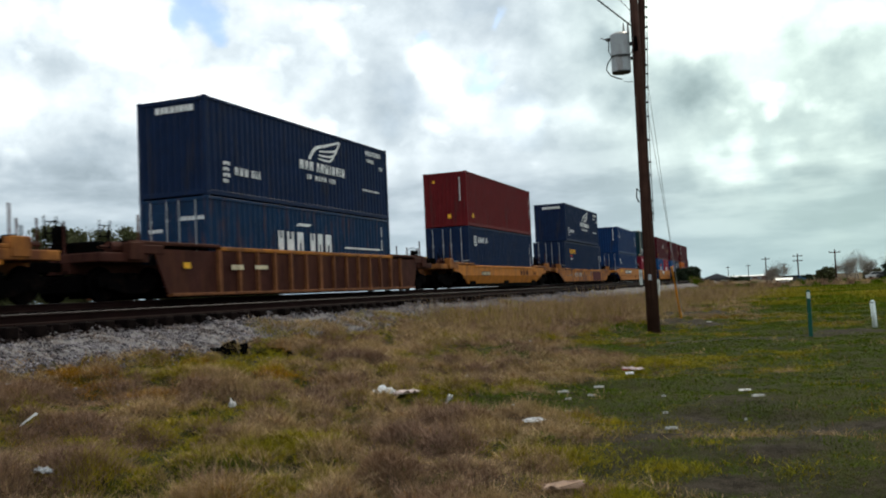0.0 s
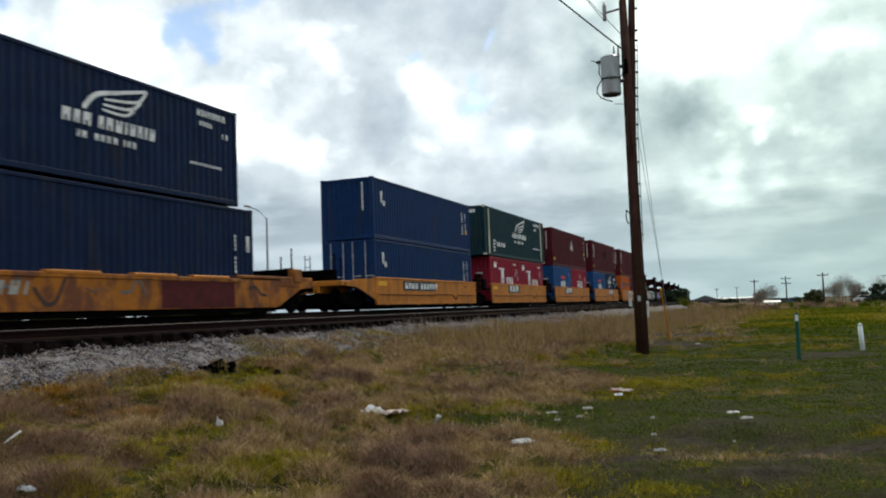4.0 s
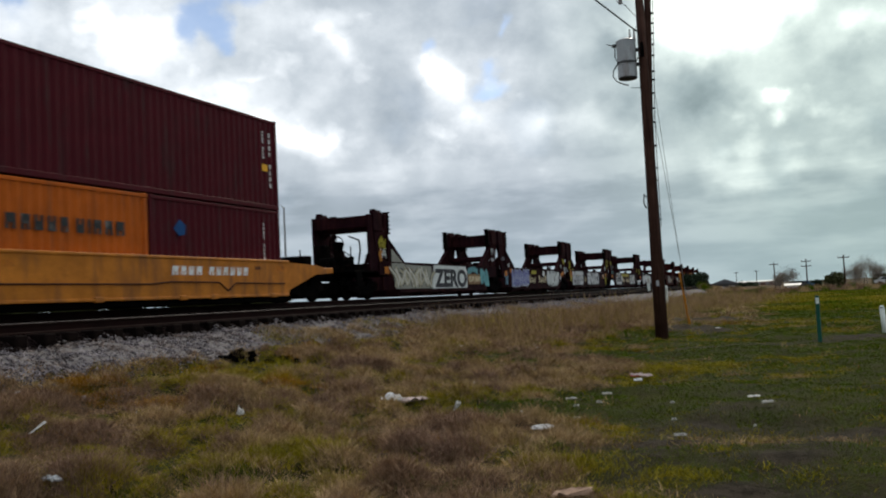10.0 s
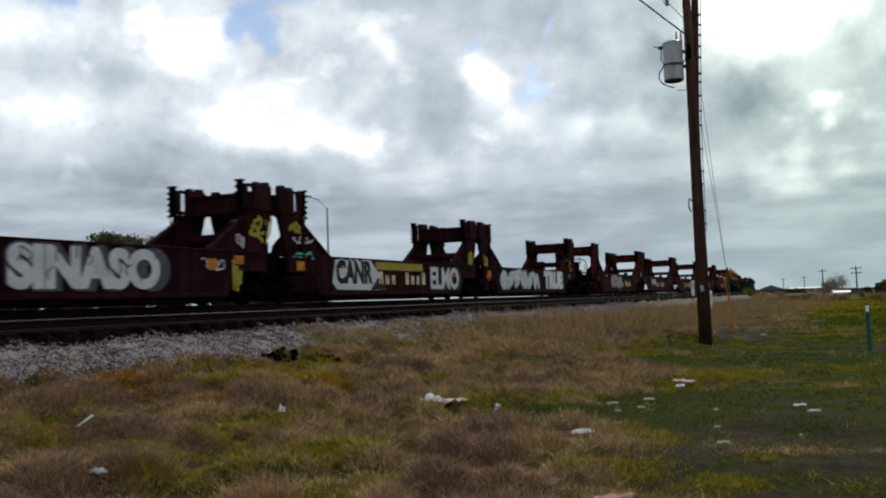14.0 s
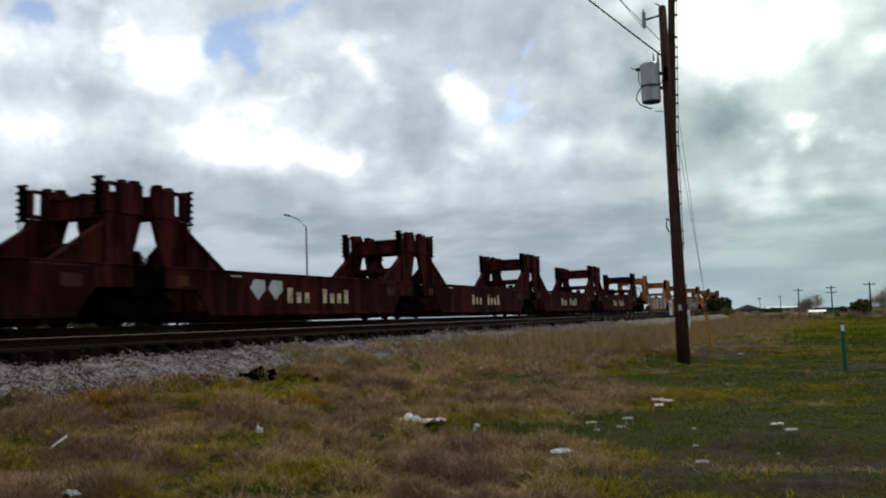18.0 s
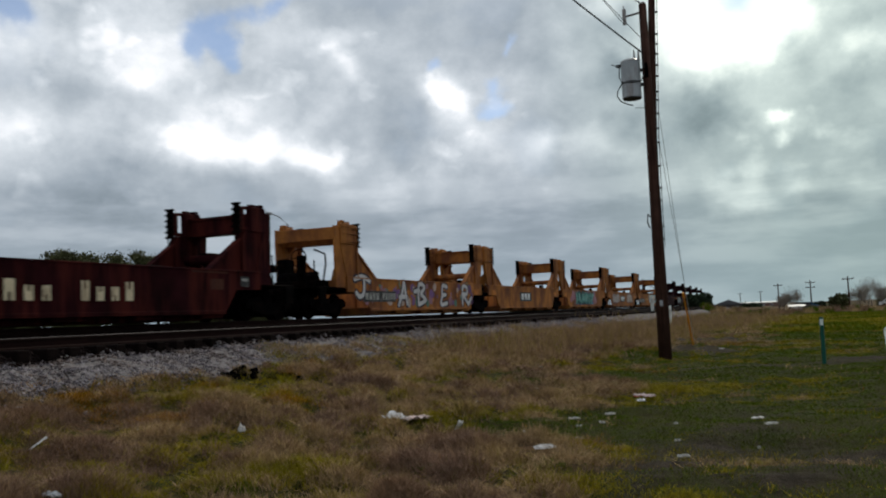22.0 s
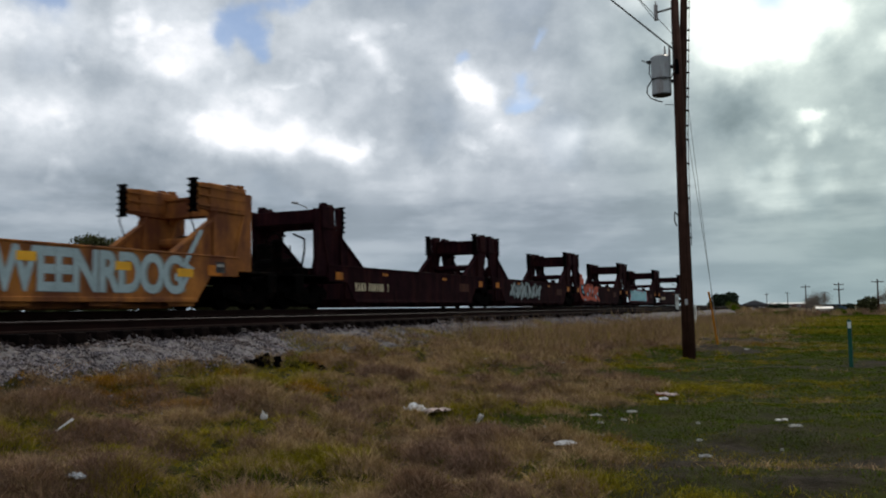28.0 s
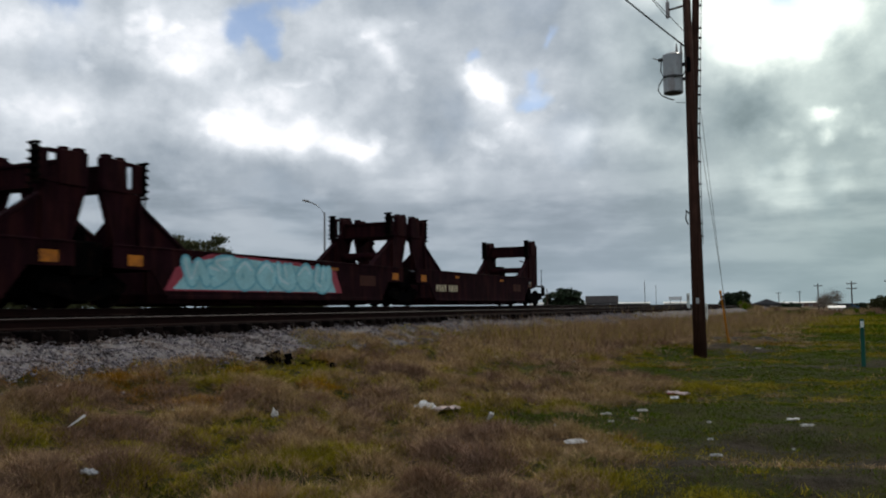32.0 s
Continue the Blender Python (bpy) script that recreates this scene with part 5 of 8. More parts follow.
def container(name, label, mat, y0, z0, length=12.192, height=2.896, doors=False, posts=None, group="containers"):
    """A box of sheet steel whose low-y end stands at train place y0; x and z run from the track's middle and the rail top."""
    c = thing(name, label, "shipping container", group=group)
    h, L, W = height, length, HALF
    post = posts or mat
    inset = 0.762 if length > 13 else 0.0
    for sx in (1, -1):
        s = Solid()
        corrugated(s, ribbed_panel(L - .2, 0, 0), lambda u, d, z: (sx * (W - .018 - d), .1 + u, z), .15, h - .11)
        part("side_panel", s, mat, c)
        part("bottom_rail", Solid().box(sx * (W - .09), sx * (W - .004), .1, L - .1, .02, .16, .01), mat, c)
        part("top_rail", Solid().box(sx * (W - .07), sx * (W - .004), .1, L - .1, h - .115, h - .02, .01), mat, c)
        for y in (0, L):
            s1 = 1 if y == 0 else -1
            yy = (y + s1 * inset, y + s1 * (inset + .17)) if inset else (y + s1 * .005, y + s1 * .14)
            part("corner_post", Solid().box(sx * (W - .16), sx * (W - (0 if inset else .003)), yy[0], yy[1], .12, h - .12, .012), post, c, "pale painted post" if posts else "")
            if inset:
                part("end_post", Solid().box(sx * (W - .1), sx * (W - .006), y + s1 * .006, y + s1 * .1, .12, h - .12, .01), mat, c)
            for z in (0, h - .118):
                part("corner_casting", Solid().box(sx * (W - .165), sx * W, y, y + s1 * .178, z, z + .118, .01), post if inset else mat, c)
    s = Solid()
    corrugated(s, ribbed_panel(L - .2, 0, 0, .42, .02), lambda u, d, z: (z, .1 + u, h - .02 - d), -W + .06, W - .06)
    part("roof", s, mat, c)
    part("floor", Solid().box(-W + .05, W - .05, .05, L - .05, .08, .14), M["black"], c)
    for y, s1 in ((0, 1), (L, -1)):
        part("end_sill", Solid().box(-W + .16, W - .16, y + s1 * .006, y + s1 * .1, .02, .17, .01), mat, c)
        part("end_header", Solid().box(-W + .16, W - .16, y + s1 * .006, y + s1 * .1, h - .14, h - .02, .01), mat, c)
        if doors and s1 > 0:
            for sx in (-1, 1):
                leaf = Solid().box(sx * .008, sx * (W - .14), .03, .075, .17, h - .14, .008)
                for k in range(4):
                    z = .3 + (h - .6) * k / 4
                    leaf.box(sx * .08, sx * (W - .2), .015, .03, z, z + (h - .6) / 4 - .12, .006)
                d = part("door", leaf, mat, c)
                for x in (.22, .80):
                    part("locking_bar", Solid().tube([(sx * x, -.01, .1), (sx * x, -.01, h - .1)], .019, 6).box(sx * (x - .05), sx * (x + .05), -.012, .03, .5, .56).box(sx * (x - .05), sx * (x + .05), -.012, .03, 1.9, 1.96), M["galv"], d,
                         "galvanised locking bar")
                    part("bar_handle", Solid().box(sx * x, sx * (x + .38), -.035, -.01, 1.05, 1.09), M["galv"], d)
        else:
            s = Solid()
            corrugated(s, ribbed_panel(2 * W - .28, 0, 0, .24, .045), lambda u, d, z: (-W + .14 + u, y + s1 * (.02 + d), z), .16, h - .13)
            part("end_panel", s, mat, c)
    if y0 > 60:
        MOVERS.append((c, K[3] + 6.096, 62.2, y0 - K[3] - 6.096, z0))
    else:
        car = max(k for k in K[:3] if k < y0 + 2) + 6.1 - 8.9
        MOVERS.append((c, car, 17.8, y0 - car, z0))
    c["long"], c["tall"] = L, h
    return c


def small_print(c, y, z, h, rows, widths, mat="white"):
    for r in range(rows):
        blocks("marking", M[mat], c, HALF, y, z - r * h * 1.6, h, widths[r % len(widths)], .04)


def wing_logo(c, y, z, w, mat="white"):
    """A feathered wing over a row of blocks."""
    s = Solid()
    k = w / 3.6
    for line, wide, taper in ((((.75, .05), (1.15, .42), (1.9, .62), (2.95, .88)), .075, .5), (((2.95, .86), (2.72, .58), (2.3, .46), (1.45, .36)), .05, .4), (((2.72, .52), (2.45, .32), (2.05, .24), (1.4, .22)), .05, .4), (((2.45, .26), (2.2, .10), (1.8, .07), (1.35, .09)), .045, .4)):
        fat_stroke(s, [(y + u * k, z + .40 * k ** .5 + v * k) for u, v in line], wide * k, HALF, HALF + .006, taper)
    part("marking", s, M[mat], c, "white wing emblem")
    blocks("marking", M[mat], c, HALF, y, z, .32, (w * .09, w * .07, w * .09, -w * .03, w * .06, w * .08, w * .08, w * .04, w * .07, w * .06, w * .04, w * .07), w * .012, slant=.1)
    blocks("marking", M[mat], c, HALF, y + w * .14, z - .32, .17, (w * .03, w * .05, -w * .04, w * .05, w * .04, w * .05, w * .05, -w * .03, w * .03, w * .04, w * .04), w * .012)


def upright_code(c, y, z0, z1, w=.10, mat="white", n=9):
    for i in range(n):
        if i == 4 and n > 5:
            continue
        z = z1 - (z1 - z0) * (i + 1) / n
        part("marking", Solid().box(HALF, HALF + .006, y, y + w * (.7 + .3 * ((i * 7) % 3) / 2), z, z + (z1 - z0) / n * .68), M[mat], c)


def end_code(c, x, z0, z1, mat="white"):
    for i in range(12):
        z = z1 - (z1 - z0) * (i + 1) / 12
        part("marking", Solid().box(x, x + .07, -.006, .02, z, z + (z1 - z0) / 12 * .65), M[mat], c)


K = (0.0, 21.91, 43.92, 65.76, 80.61, 96.98, 112.42, 127.92)    # low-y ends of the upper boxes
FLOOR = 0.345
HIGH, LOW = 2.896, 2.591


def navy_top(name, label, y, z):
    c = container(name, label, M["navy"], y, z)
    wing_logo(c, 5.1, 1.35, 3.6)
    small_print(c, .75, .95, .11, 4, ((.42,), (.36,), (.42,), (.30,)))
    blocks("marking", M["white"], c, HALF, 1.35, .70, .24, (.22, .20, .22, -.05, .14, .12, .14), .05)
    blocks("marking", M["white"], c, HALF, 10.2, 2.46, .19, (.16, .13, .15, .16, .12, .15, .13, .15), .03)
    blocks("marking", M["white"], c, HALF, 10.3, 2.18, .14, (.14, .13, .12, .13), .03)
    blocks("marking", M["white"], c, HALF, 11.4, 1.95, .16, (.06, -.05, .12), .03)
    blocks("marking", M["white"], c, HALF, 9.85, 1.0, .08, (.1, .1, .12, .1, .1, .14, .1, .1, .12, .1, .1), .03)
    end_blocks("marking", M["white"], c, .02, -.55, 2.48, .19, (.16, .13, .15, .16, .12, .15, .13, .15), .03)
    return c


def line_of_letters(car, x, y):
    """Two groups of cream strokes, the size and rhythm of a painted name."""
    z = .58
    for w, h in ((.34, .46), (.30, .33), (.30, .33), (-.46, 0), (.30, .46), (.30, .33), (.30, .33), (.32, .46)):
        if w > 0:
            blocks("marking", M["cream"], car, x, y, z, h, (w,), 0)
        y += abs(w) + .17


def build_train():
    # a car ahead, of which only the rear end comes into view
    single_well("well_car", "dirty yellow single well car, empty end in view", M["ttx"], K[0] + 6.1 - 22.0, False, 1.16)
    # rust-brown ribbed car with two navy boxes
    c1 = single_well("well_car", "rust-brown ribbed well car with yellow top chord", M["brown"], K[0] + 6.1, True, 1.44)
    scuffs(c1, 1.465, ((-7.55, .80, .30, .16, "yellowmark"), (-5.4, .78, .6, .14, "cream"), (-4.2, .80, .7, .12, "cream")))
    low = container("shipping_container", "blue forty-foot container with white lettering, doors shut", M["cma"], K[0], FLOOR, 12.192, LOW, doors=True)
    blocks("marking", M["white"], low, HALF, 3.6, 1.12, .62, (.42, .55, .5, -.16, .42, .42, .55), .1)
    blocks("marking", M["white"], low, HALF, 4.75, 1.95, .10, (.85,), .05, slant=2.2)
    blocks("marking", M["white"], low, HALF, 8.2, 1.28, .06, (3.0,), .05)
    upright_code(low, 11.35, 1.3, 2.3, .08)
    end_blocks("marking", M["white"], low, .02, .25, 1.9, .12, (.1, .1, .1, .1, -.05, .1, .1, .1), .03)
    end_blocks("marking", M["white"], low, .02, -.9, 1.6, .10, (.1, .1, .1, .1), .03)
    navy_top("shipping_container", "navy high-cube container with a white wing emblem", K[0], 2.945)
    # yellow car with a red-brown box over a navy box
    c2 = single_well("well_car", "dirty yellow single well car with smooth sides", M["ttx"], K[1] + 6.1, False, 1.16)
    blocks("marking", M["blackplate"], c2, 1.362, -4.75, .62, .22, (1.5,), .1)
    blocks("marking", M["cream"], c2, 1.37, -4.65, .66, .14, (.16, .14, .14, .16, -.1, .14, .12, .12), .04)
    blocks("marking", M["brown"], c2, 1.362, 2.6, .64, .36, (.5, .5, .5), .12)
    blocks("marking", M["brown"], c2, 1.362, 5.4, .62, .28, (.12, .18, .25), .12)
    low = container("shipping_container", "navy high-cube container, doors shut", M["navy"], K[1], FLOOR, 12.192, HIGH, doors=True)
    small_print(low, .75, 2.30, .09, 4, ((.55,), (.5,), (.55,)), "white")
    blocks("marking", M["white"], low, HALF, 1.45, 2.05, .28, (.30, .28, .30, -.05, .1, .1, .1), .06)
    upright_code(low, 11.55, .9, 2.3, .09)
    top = container("shipping_container", "plain red-brown high-cube container", M["redbrown"], K[1], 3.25)
    scuffs(top, HALF, ((.75, .45, .26, .22, "yellowmark"),))
    end_code(top, .80, 1.35, 2.6)
    end_blocks("marking", M["yellowmark"], top, .02, -.7, 2.35, .14, (.14,), .1)
    end_blocks("marking", M["yellowmark"], top, .02, .1, .45, .2, (.2,), .1)
    upright_code(top, 11.75, 1.1, 2.4, .07)
    # patched orange car with navy boxes, the lower one longer
    c3 = single_well("well_car", "patched orange and maroon single well car", M["ttxdirty"], K[2] + 6.1, False, 1.06, half=8.0)
    part("patch", Solid().box(1.362, 1.368, 2.3, 5.6, .20, 1.02), M["maroonpatch"], c3, "maroon repaint patch")
    scrawl = np.random.default_rng(29)
    for k in range(9):
        u, v = (-7.2, -6.3, -4.9, -3.9, -3.1, -1.9, -.4, .8, 6.4)[k], .62 + .1 * scrawl.random()
        s = Solid()
        fat_stroke(s, [(u + .3 * i, v + scrawl.normal(0, .14)) for i in range(4 if k % 3 else 3)], .02 + .02 * (k % 3), 1.362, 1.364 + .0002 * k, .3)
        part("graffiti", s, spray(((.09, .085, .08), (.13, .12, .12), (.06, .035, .03))[k % 3]), c3, "faded grey scrawl")
    blocks("marking", M["spraygrey"], c3, 1.362, -4.6, .55, .30, (.1, .3, .15, .3, -.2, .2, .3, .1), .12, slant=.3)
    for y in (-4.6, -1.6, 1.2, 3.6):
        part("top_plate", Solid().box(1.2, 1.40, y, y + 1.7, 1.02, 1.12, .02), M["ttx"], c3, "cleaner yellow plate on the top edge")
    low = container("shipping_container", "navy forty-five-foot container with yellow lettering, doors shut", M["navy"], K[2] - .76, FLOOR, 13.716, HIGH, doors=True)
    blocks("marking", M["yellowmark"], low, HALF, 1.6, 1.98, .34, (.34, .36, .34, .34, .36), .05)
    blocks("marking", M["redmark"], low, HALF, 1.7, 1.75, .1, (.1, .6), .1)
    blocks("marking", M["white"], low, HALF, 1.7, 1.55, .06, (.9,), .1)
    upright_code(low, 12.7, .9, 2.1, .09)
    blocks("marking", M["white"], low, HALF, 13.3, 1.55, .5, (.2,), .05)
    navy_top("shipping_container", "navy high-cube container with a white wing emblem", K[2], 3.29)
    # yellow five-unit car
    mid0 = K[3] + 6.096
    c4 = loaded_five(mid0)
    plate = lambda y, w, h: part("marking", Solid().box(1.36, 1.368, y, y + w, .80, .80 + h), M["blackplate"], c4, "black sign plate")
    for i, y in ((1, -3.1), (2, -3.05), (3, .65)):
        plate(UNITS[i] + y, 2.5, .52)
        yy = UNITS[i] + y + .28
        blocks("marking", M["white"], c4, 1.37, yy, .88, .37, (.56, .56, .60), .1, slant=.15)
    plate(UNITS[0] - 3.6, 3.9, .42)
    blocks("marking", M["white"], c4, 1.37, UNITS[0] - 3.4, .88, .26, (.36, .30, .30, .34, -.2, .30, .30, .30, .30, .30, .30), .06)
    blocks("marking", M["white"], c4, 1.362, UNITS[4] + .6, .84, .24, (.30, .26, .26, .28, -.16, .26, .26, .26, .26, .26, .26), .06, slant=.15)
    for i in range(5):
        scuffs(c4, 1.362, ((UNITS[i] + 4.4, 1.02, .3, .1, "ribrust"), (UNITS[i] - 4.6, .98, .3, .14, "reflector")))
    b1 = container("shipping_container", "bright blue forty-foot container", M["blue"], K[3], FLOOR, 12.192, LOW, doors=True)
    b2 = container("shipping_container", "bright blue forty-foot container", M["blue"], K[3], FLOOR + LOW + .01, 12.192, LOW)
    for b in (b1, b2):
        upright_code(b, 10.9, .9, 2.1, .12)
        upright_code(b, 11.4, 1.1, 2.1, .10)
        blocks("marking", M["white"], b, HALF, .7, 1.55, .5, (.24,), .05)
        blocks("marking", M["white"], b, HALF, .95, 1.45, .22, (.25,), .05)
    scuffs(b2, HALF, ((11.4, .95, .22, .2, "yellowmark"),))
    end_code(b2, .7, 1.2, 2.4)
    for k in (0, 1):
        b = container("shipping_container", "crimson twenty-foot container with white lettering", M["kred"], K[4] + .76 + k * 6.13, FLOOR, 6.058, LOW, doors=False)
        blocks("marking", M["white"], b, HALF, .65, 1.95, .34, (.62,), .05)
        blocks("marking", M["white"], b, HALF, 1.65, 1.85, .10, (1.1,), .05)
        blocks("marking", M["white"], b, HALF, 2.05, 1.02, .85, (.69,), .05)
        blocks("marking", M["white"], b, HALF, 3.15, 1.02, .40, (.32, .14, .34, .34), .09)
        blocks("marking", M["white"], b, HALF, 4.7, 2.2, .10, (.12, .1, .12, .1, .12), .03)
        upright_code(b, 5.15, 1.5, 2.0, .09, n=5)
        upright_code(b, 5.6, 1.2, 2.0, .06)
    g = container("shipping_container", "dark teal forty-five-foot container with cream posts and a wing emblem", M["green"], K[4], 2.97, 13.716, HIGH, posts=M["postcream"])
    wing_logo(g, 5.6, 1.35, 3.6)
    small_print(g, 1.5, .85, .12, 4, ((.5,), (.45,), (.5,), (.4,)))
    blocks("marking", M["white"], g, HALF, 2.2, .62, .26, (.22, .20, .22, -.05, .14, .12, .14, .3), .05)
    blocks("marking", M["white"], g, HALF, 11.0, 2.45, .2, (.16, .13, .15, .16, .12, .15, .13, .15), .03)
    blocks("marking", M["white"], g, HALF, 11.0, 2.15, .14, (.14, .13, .12, .13), .03)
    blocks("marking", M["white"], g, HALF, 10.6, .85, .09, (.1, .1, .12, .1, .1, .14, .1, .1, .12, .1, .1, .12, .1), .03)
    end_blocks("marking", M["white"], g, .02, -.7, 2.48, .2, (.16, .13, .15, .16, .12, .15, .13, .15), .03)

    def blue20(y):
        b = container("shipping_container", "mid-blue twenty-foot container with red and white emblem", M["apl"], y, FLOOR, 6.058, LOW)
        s = Solid().prism([(2.3, 1.75), (2.6, 1.62), (3.5, 1.62), (3.8, 1.75), (3.6, 1.88), (2.5, 1.88)], "x", HALF, HALF + .006)
        part("marking", s, M["redmark"], b)
        blocks("marking", M["white"], b, HALF, 2.3, 1.02, .45, (.5, .45, .42), .06)
        upright_code(b, 5.2, 1.2, 2.2, .08)
        return b

    blue20(K[5])
    r = container("shipping_container", "crimson twenty-foot container with white lettering", M["kred"], K[5] + 6.13, FLOOR, 6.058, LOW)
    blocks("marking", M["white"], r, HALF, 2.2, 1.02, .55, (.5, -.05, .28, .14, .3, .3), .08)
    part("marking", Solid().prism([(3.1, 1.95), (3.3, 1.75), (3.5, 1.95), (3.3, 2.15)], "x", HALF, HALF + .006), M["cream"], r)
    upright_code(r, 5.1, 1.1, 2.1, .07)

    def maroon_top(i, label):
        m = container("shipping_container", label, M["maroon"], K[i], 2.945)
        upright_code(m, 11.7, .7, 2.5, .08)
        upright_code(m, 11.35, 1.6, 2.5, .06)
        scuffs(m, HALF, ((.4, .40, .26, .26, "yellowmark"), (11.3, 1.2, .3, .22, "yellowmark")))
        end_code(m, .72, 1.3, 2.6)
        end_blocks("marking", M["yellowmark"], m, .02, -.7, .4, .2, (.2, -.6, .2), .1)
        return m

    m = maroon_top(5, "maroon high-cube container with a small diamond emblem")
    for dy, dz, mt in ((0, 0, "white"), (.5, .0, "pinkpaper"), (.25, .32, "galv")):
        part("marking", Solid().prism([(6.2 + dy, 1.65 + dz), (6.42 + dy, 1.38 + dz), (6.64 + dy, 1.65 + dz), (6.42 + dy, 1.92 + dz)], "x", HALF, HALF + .006 + .002 * dy), M[mt], m)
    for dx, dz in ((-.6, 1.75), (-.25, 1.75), (-.42, 2.05)):
        part("marking", Solid().prism([(dx, dz), (dx + .16, dz - .18), (dx + .32, dz), (dx + .16, dz + .18)], "y", -.006, .02), M["white" if dz < 2 else "redmark"], m)
    blue20(K[6])
    n = container("shipping_container", "navy twenty-foot container with a white wing emblem", M["navy"], K[6] + 6.13, FLOOR, 6.058, LOW)
    wing_logo(n, 1.3, 1.55, 1.9)
    blocks("marking", M["white"], n, HALF, 4.4, 1.95, .2, (.14, .12, .14, .12, .14, .12, .14), .03)
    blocks("marking", M["white"], n, HALF, 4.4, 1.62, .13, (.12, .12, .12, .12), .03)
    blocks("marking", M["white"], n, HALF, 5.4, 1.25, .2, (.06, -.1, .12), .03)
    m = maroon_top(6, "maroon high-cube container with white upright code")
    upright_code(m, .62, 1.35, 2.55, .26, n=5)
    part("marking", Solid().box(HALF, HALF + .003, 5.6, 6.7, 1.35, 2.05), M["nokl"], m, "darker repaint patch")
    end_blocks("marking", M["white"], m, .02, -1.05, 2.2, .26, (.16, .18, .2), .06)
    o = container("shipping_container", "orange twenty-foot container with dark lettering", M["orange"], K[7], FLOOR, 6.058, LOW)
    blocks("marking", M["blackplate"], o, HALF, 1.7, 1.45, .34, (.34, .3, .3, .3, .28, -.06, .3, .12, .3, .3, .34), .06)
    part("marking", Solid().prism([(.7, 1.25), (1.0, 1.15), (1.35, 1.3), (1.3, 1.8), (.95, 1.95), (.68, 1.75)], "x", HALF, HALF + .006), M["apl"], o, "blue emblem")
    b = container("shipping_container", "dark maroon twenty-foot container", M["maroon"], K[7] + 6.13, FLOOR, 6.058, LOW)
    part("marking", Solid().prism([(.9, 1.75), (1.1, 1.55), (1.35, 1.6), (1.4, 1.85), (1.15, 2.0)], "x", HALF, HALF + .006), M["apl"], b, "small blue emblem")
    upright_code(b, 5.1, 1.0, 2.2, .06)
    m = maroon_top(7, "maroon high-cube container with white upright code")
    upright_code(m, .62, 1.35, 2.65, .26, n=5)

    # -- four empty five-unit cars
    X = SIDE_X
    E0 = (148.11 - 1.65, 230.84 - 1.65, 313.55 - 1.65, 395.59 - 1.65)
    white, grey, teal = (.62, .63, .62), (.42, .45, .44), (.10, .34, .34)
    car = empty_car("well_car", "dark maroon empty five-unit well car covered in graffiti", [M["nokl"]] * 5, E0[0])
    J = JOINTS
    for y0 in J[:5]:
        scuffs(car, X, ((y0 + 3.2, 1.1, .5, .1, "reflector"), (y0 + 12.6, .92, .35, .30, "reflector"), (y0 + 1.0, .98, .42, .28, "reflector")))
    wild_style(car, X + .003, J[0] + 1.9, J[0] + 5.7, .38, 1.34, (.40, .37, .27), (.035, .03, .025), (.58, .57, .53), 3, "tan and grey interlocked graffiti letters")
    part("graffiti_ground", Solid().prism([(J[0] + 2.0, .36), (J[0] + 5.8, .36), (J[0] + 5.8, 1.34), (J[0] + 2.9, 1.38), (J[0] + 1.7, 2.0), (J[0] + 1.65, 1.2)], "x", X, X + .002), spray((.27, .27, .23)), car, "grey sprayed backing")
    part("graffiti_ground", Solid().prism([(J[0] + 5.85, .34), (J[0] + 10.35, .36), (J[0] + 10.4, 1.10), (J[0] + 10.2, 1.40), (J[0] + 6.1, 1.41), (J[0] + 5.9, .9)], "x", X, X + .003), spray((.60, .62, .60)), car, "pale sprayed backing")
    lettering("graffiti", "ZERO", .80, spray((.03, .03, .035)), car, X + .006, J[0] + 6.25, .44, "black block letters", bold=.05, width=1.42)
    graffiti(car, X, J[0] + 10.5, J[0] + 12.0, 1.06, 1.40, 5, (.12, .30, .33), (.04, .10, .12), 5, label="small teal tag")
    graffiti(car, X, J[0] + 12.3, J[0] + 13.6, .42, 1.30, 2, (.14, .36, .38), (.05, .12, .14), 6, label="teal tag")
    part("graffiti_ground", Solid().box(X, X + .002, J[0] + 10.5, J[0] + 12.3, .52, 1.05), spray((.22, .13, .06)), car, "dull orange sprayed backing")
    blocks("marking", M["cream"], car, X + .003, J[0] + 10.6, .64, .28, (.16, .16, .16, .12, -.06, .14, .14, .14, .14, .14, .14), .04)
    graffiti(car, X, J[1] + 2.3, J[1] + 5.8, .34, 1.42, 8, (.105, .115, .30), (.55, .57, .66), 8, label="violet bubble graffiti with a pale rim")
    line_of_letters(car, X + .003, J[1] + 5.95)
    part("graffiti", Solid().box(X, X + .004, J[1] + 6.4, J[1] + 7.5, 1.12, 1.34), spray((.35, .30, .03)), car, "yellow scrawl")
    part("graffiti", Solid().prism([(J[1] + 8.9, 1.1), (J[1] + 9.2, .95), (J[1] + 9.5, 1.15), (J[1] + 9.35, 1.36), (J[1] + 9.0, 1.33)], "x", X + .0095, X + .013), spray(white), car)
    part("graffiti_ground", Solid().prism(ellipse(J[1] + 11.55, .86, 1.6, .54, 0, 20), "x", X, X + .008), spray((.40, .42, .41)), car, "pale sprayed backing")
    throw_up(car, X + .01, J[1] + 10.0, J[1] + 13.1, .34, 1.38, 4, (.50, .52, .51), (.05, .05, .05), 9)
    sprayed_word(car, X, J[2] + 1.55, J[2] + 5.45, .34, 1.50, "RITES", (.50, .50, .51), (.03, .03, .035), "pale grey fat letters with a dark rim", .06, .045, (.10, .10, .11))
    blocks("marking", M["cream"], car, X + .012, J[2] + 5.65, .66, .34, (.32,), .1)
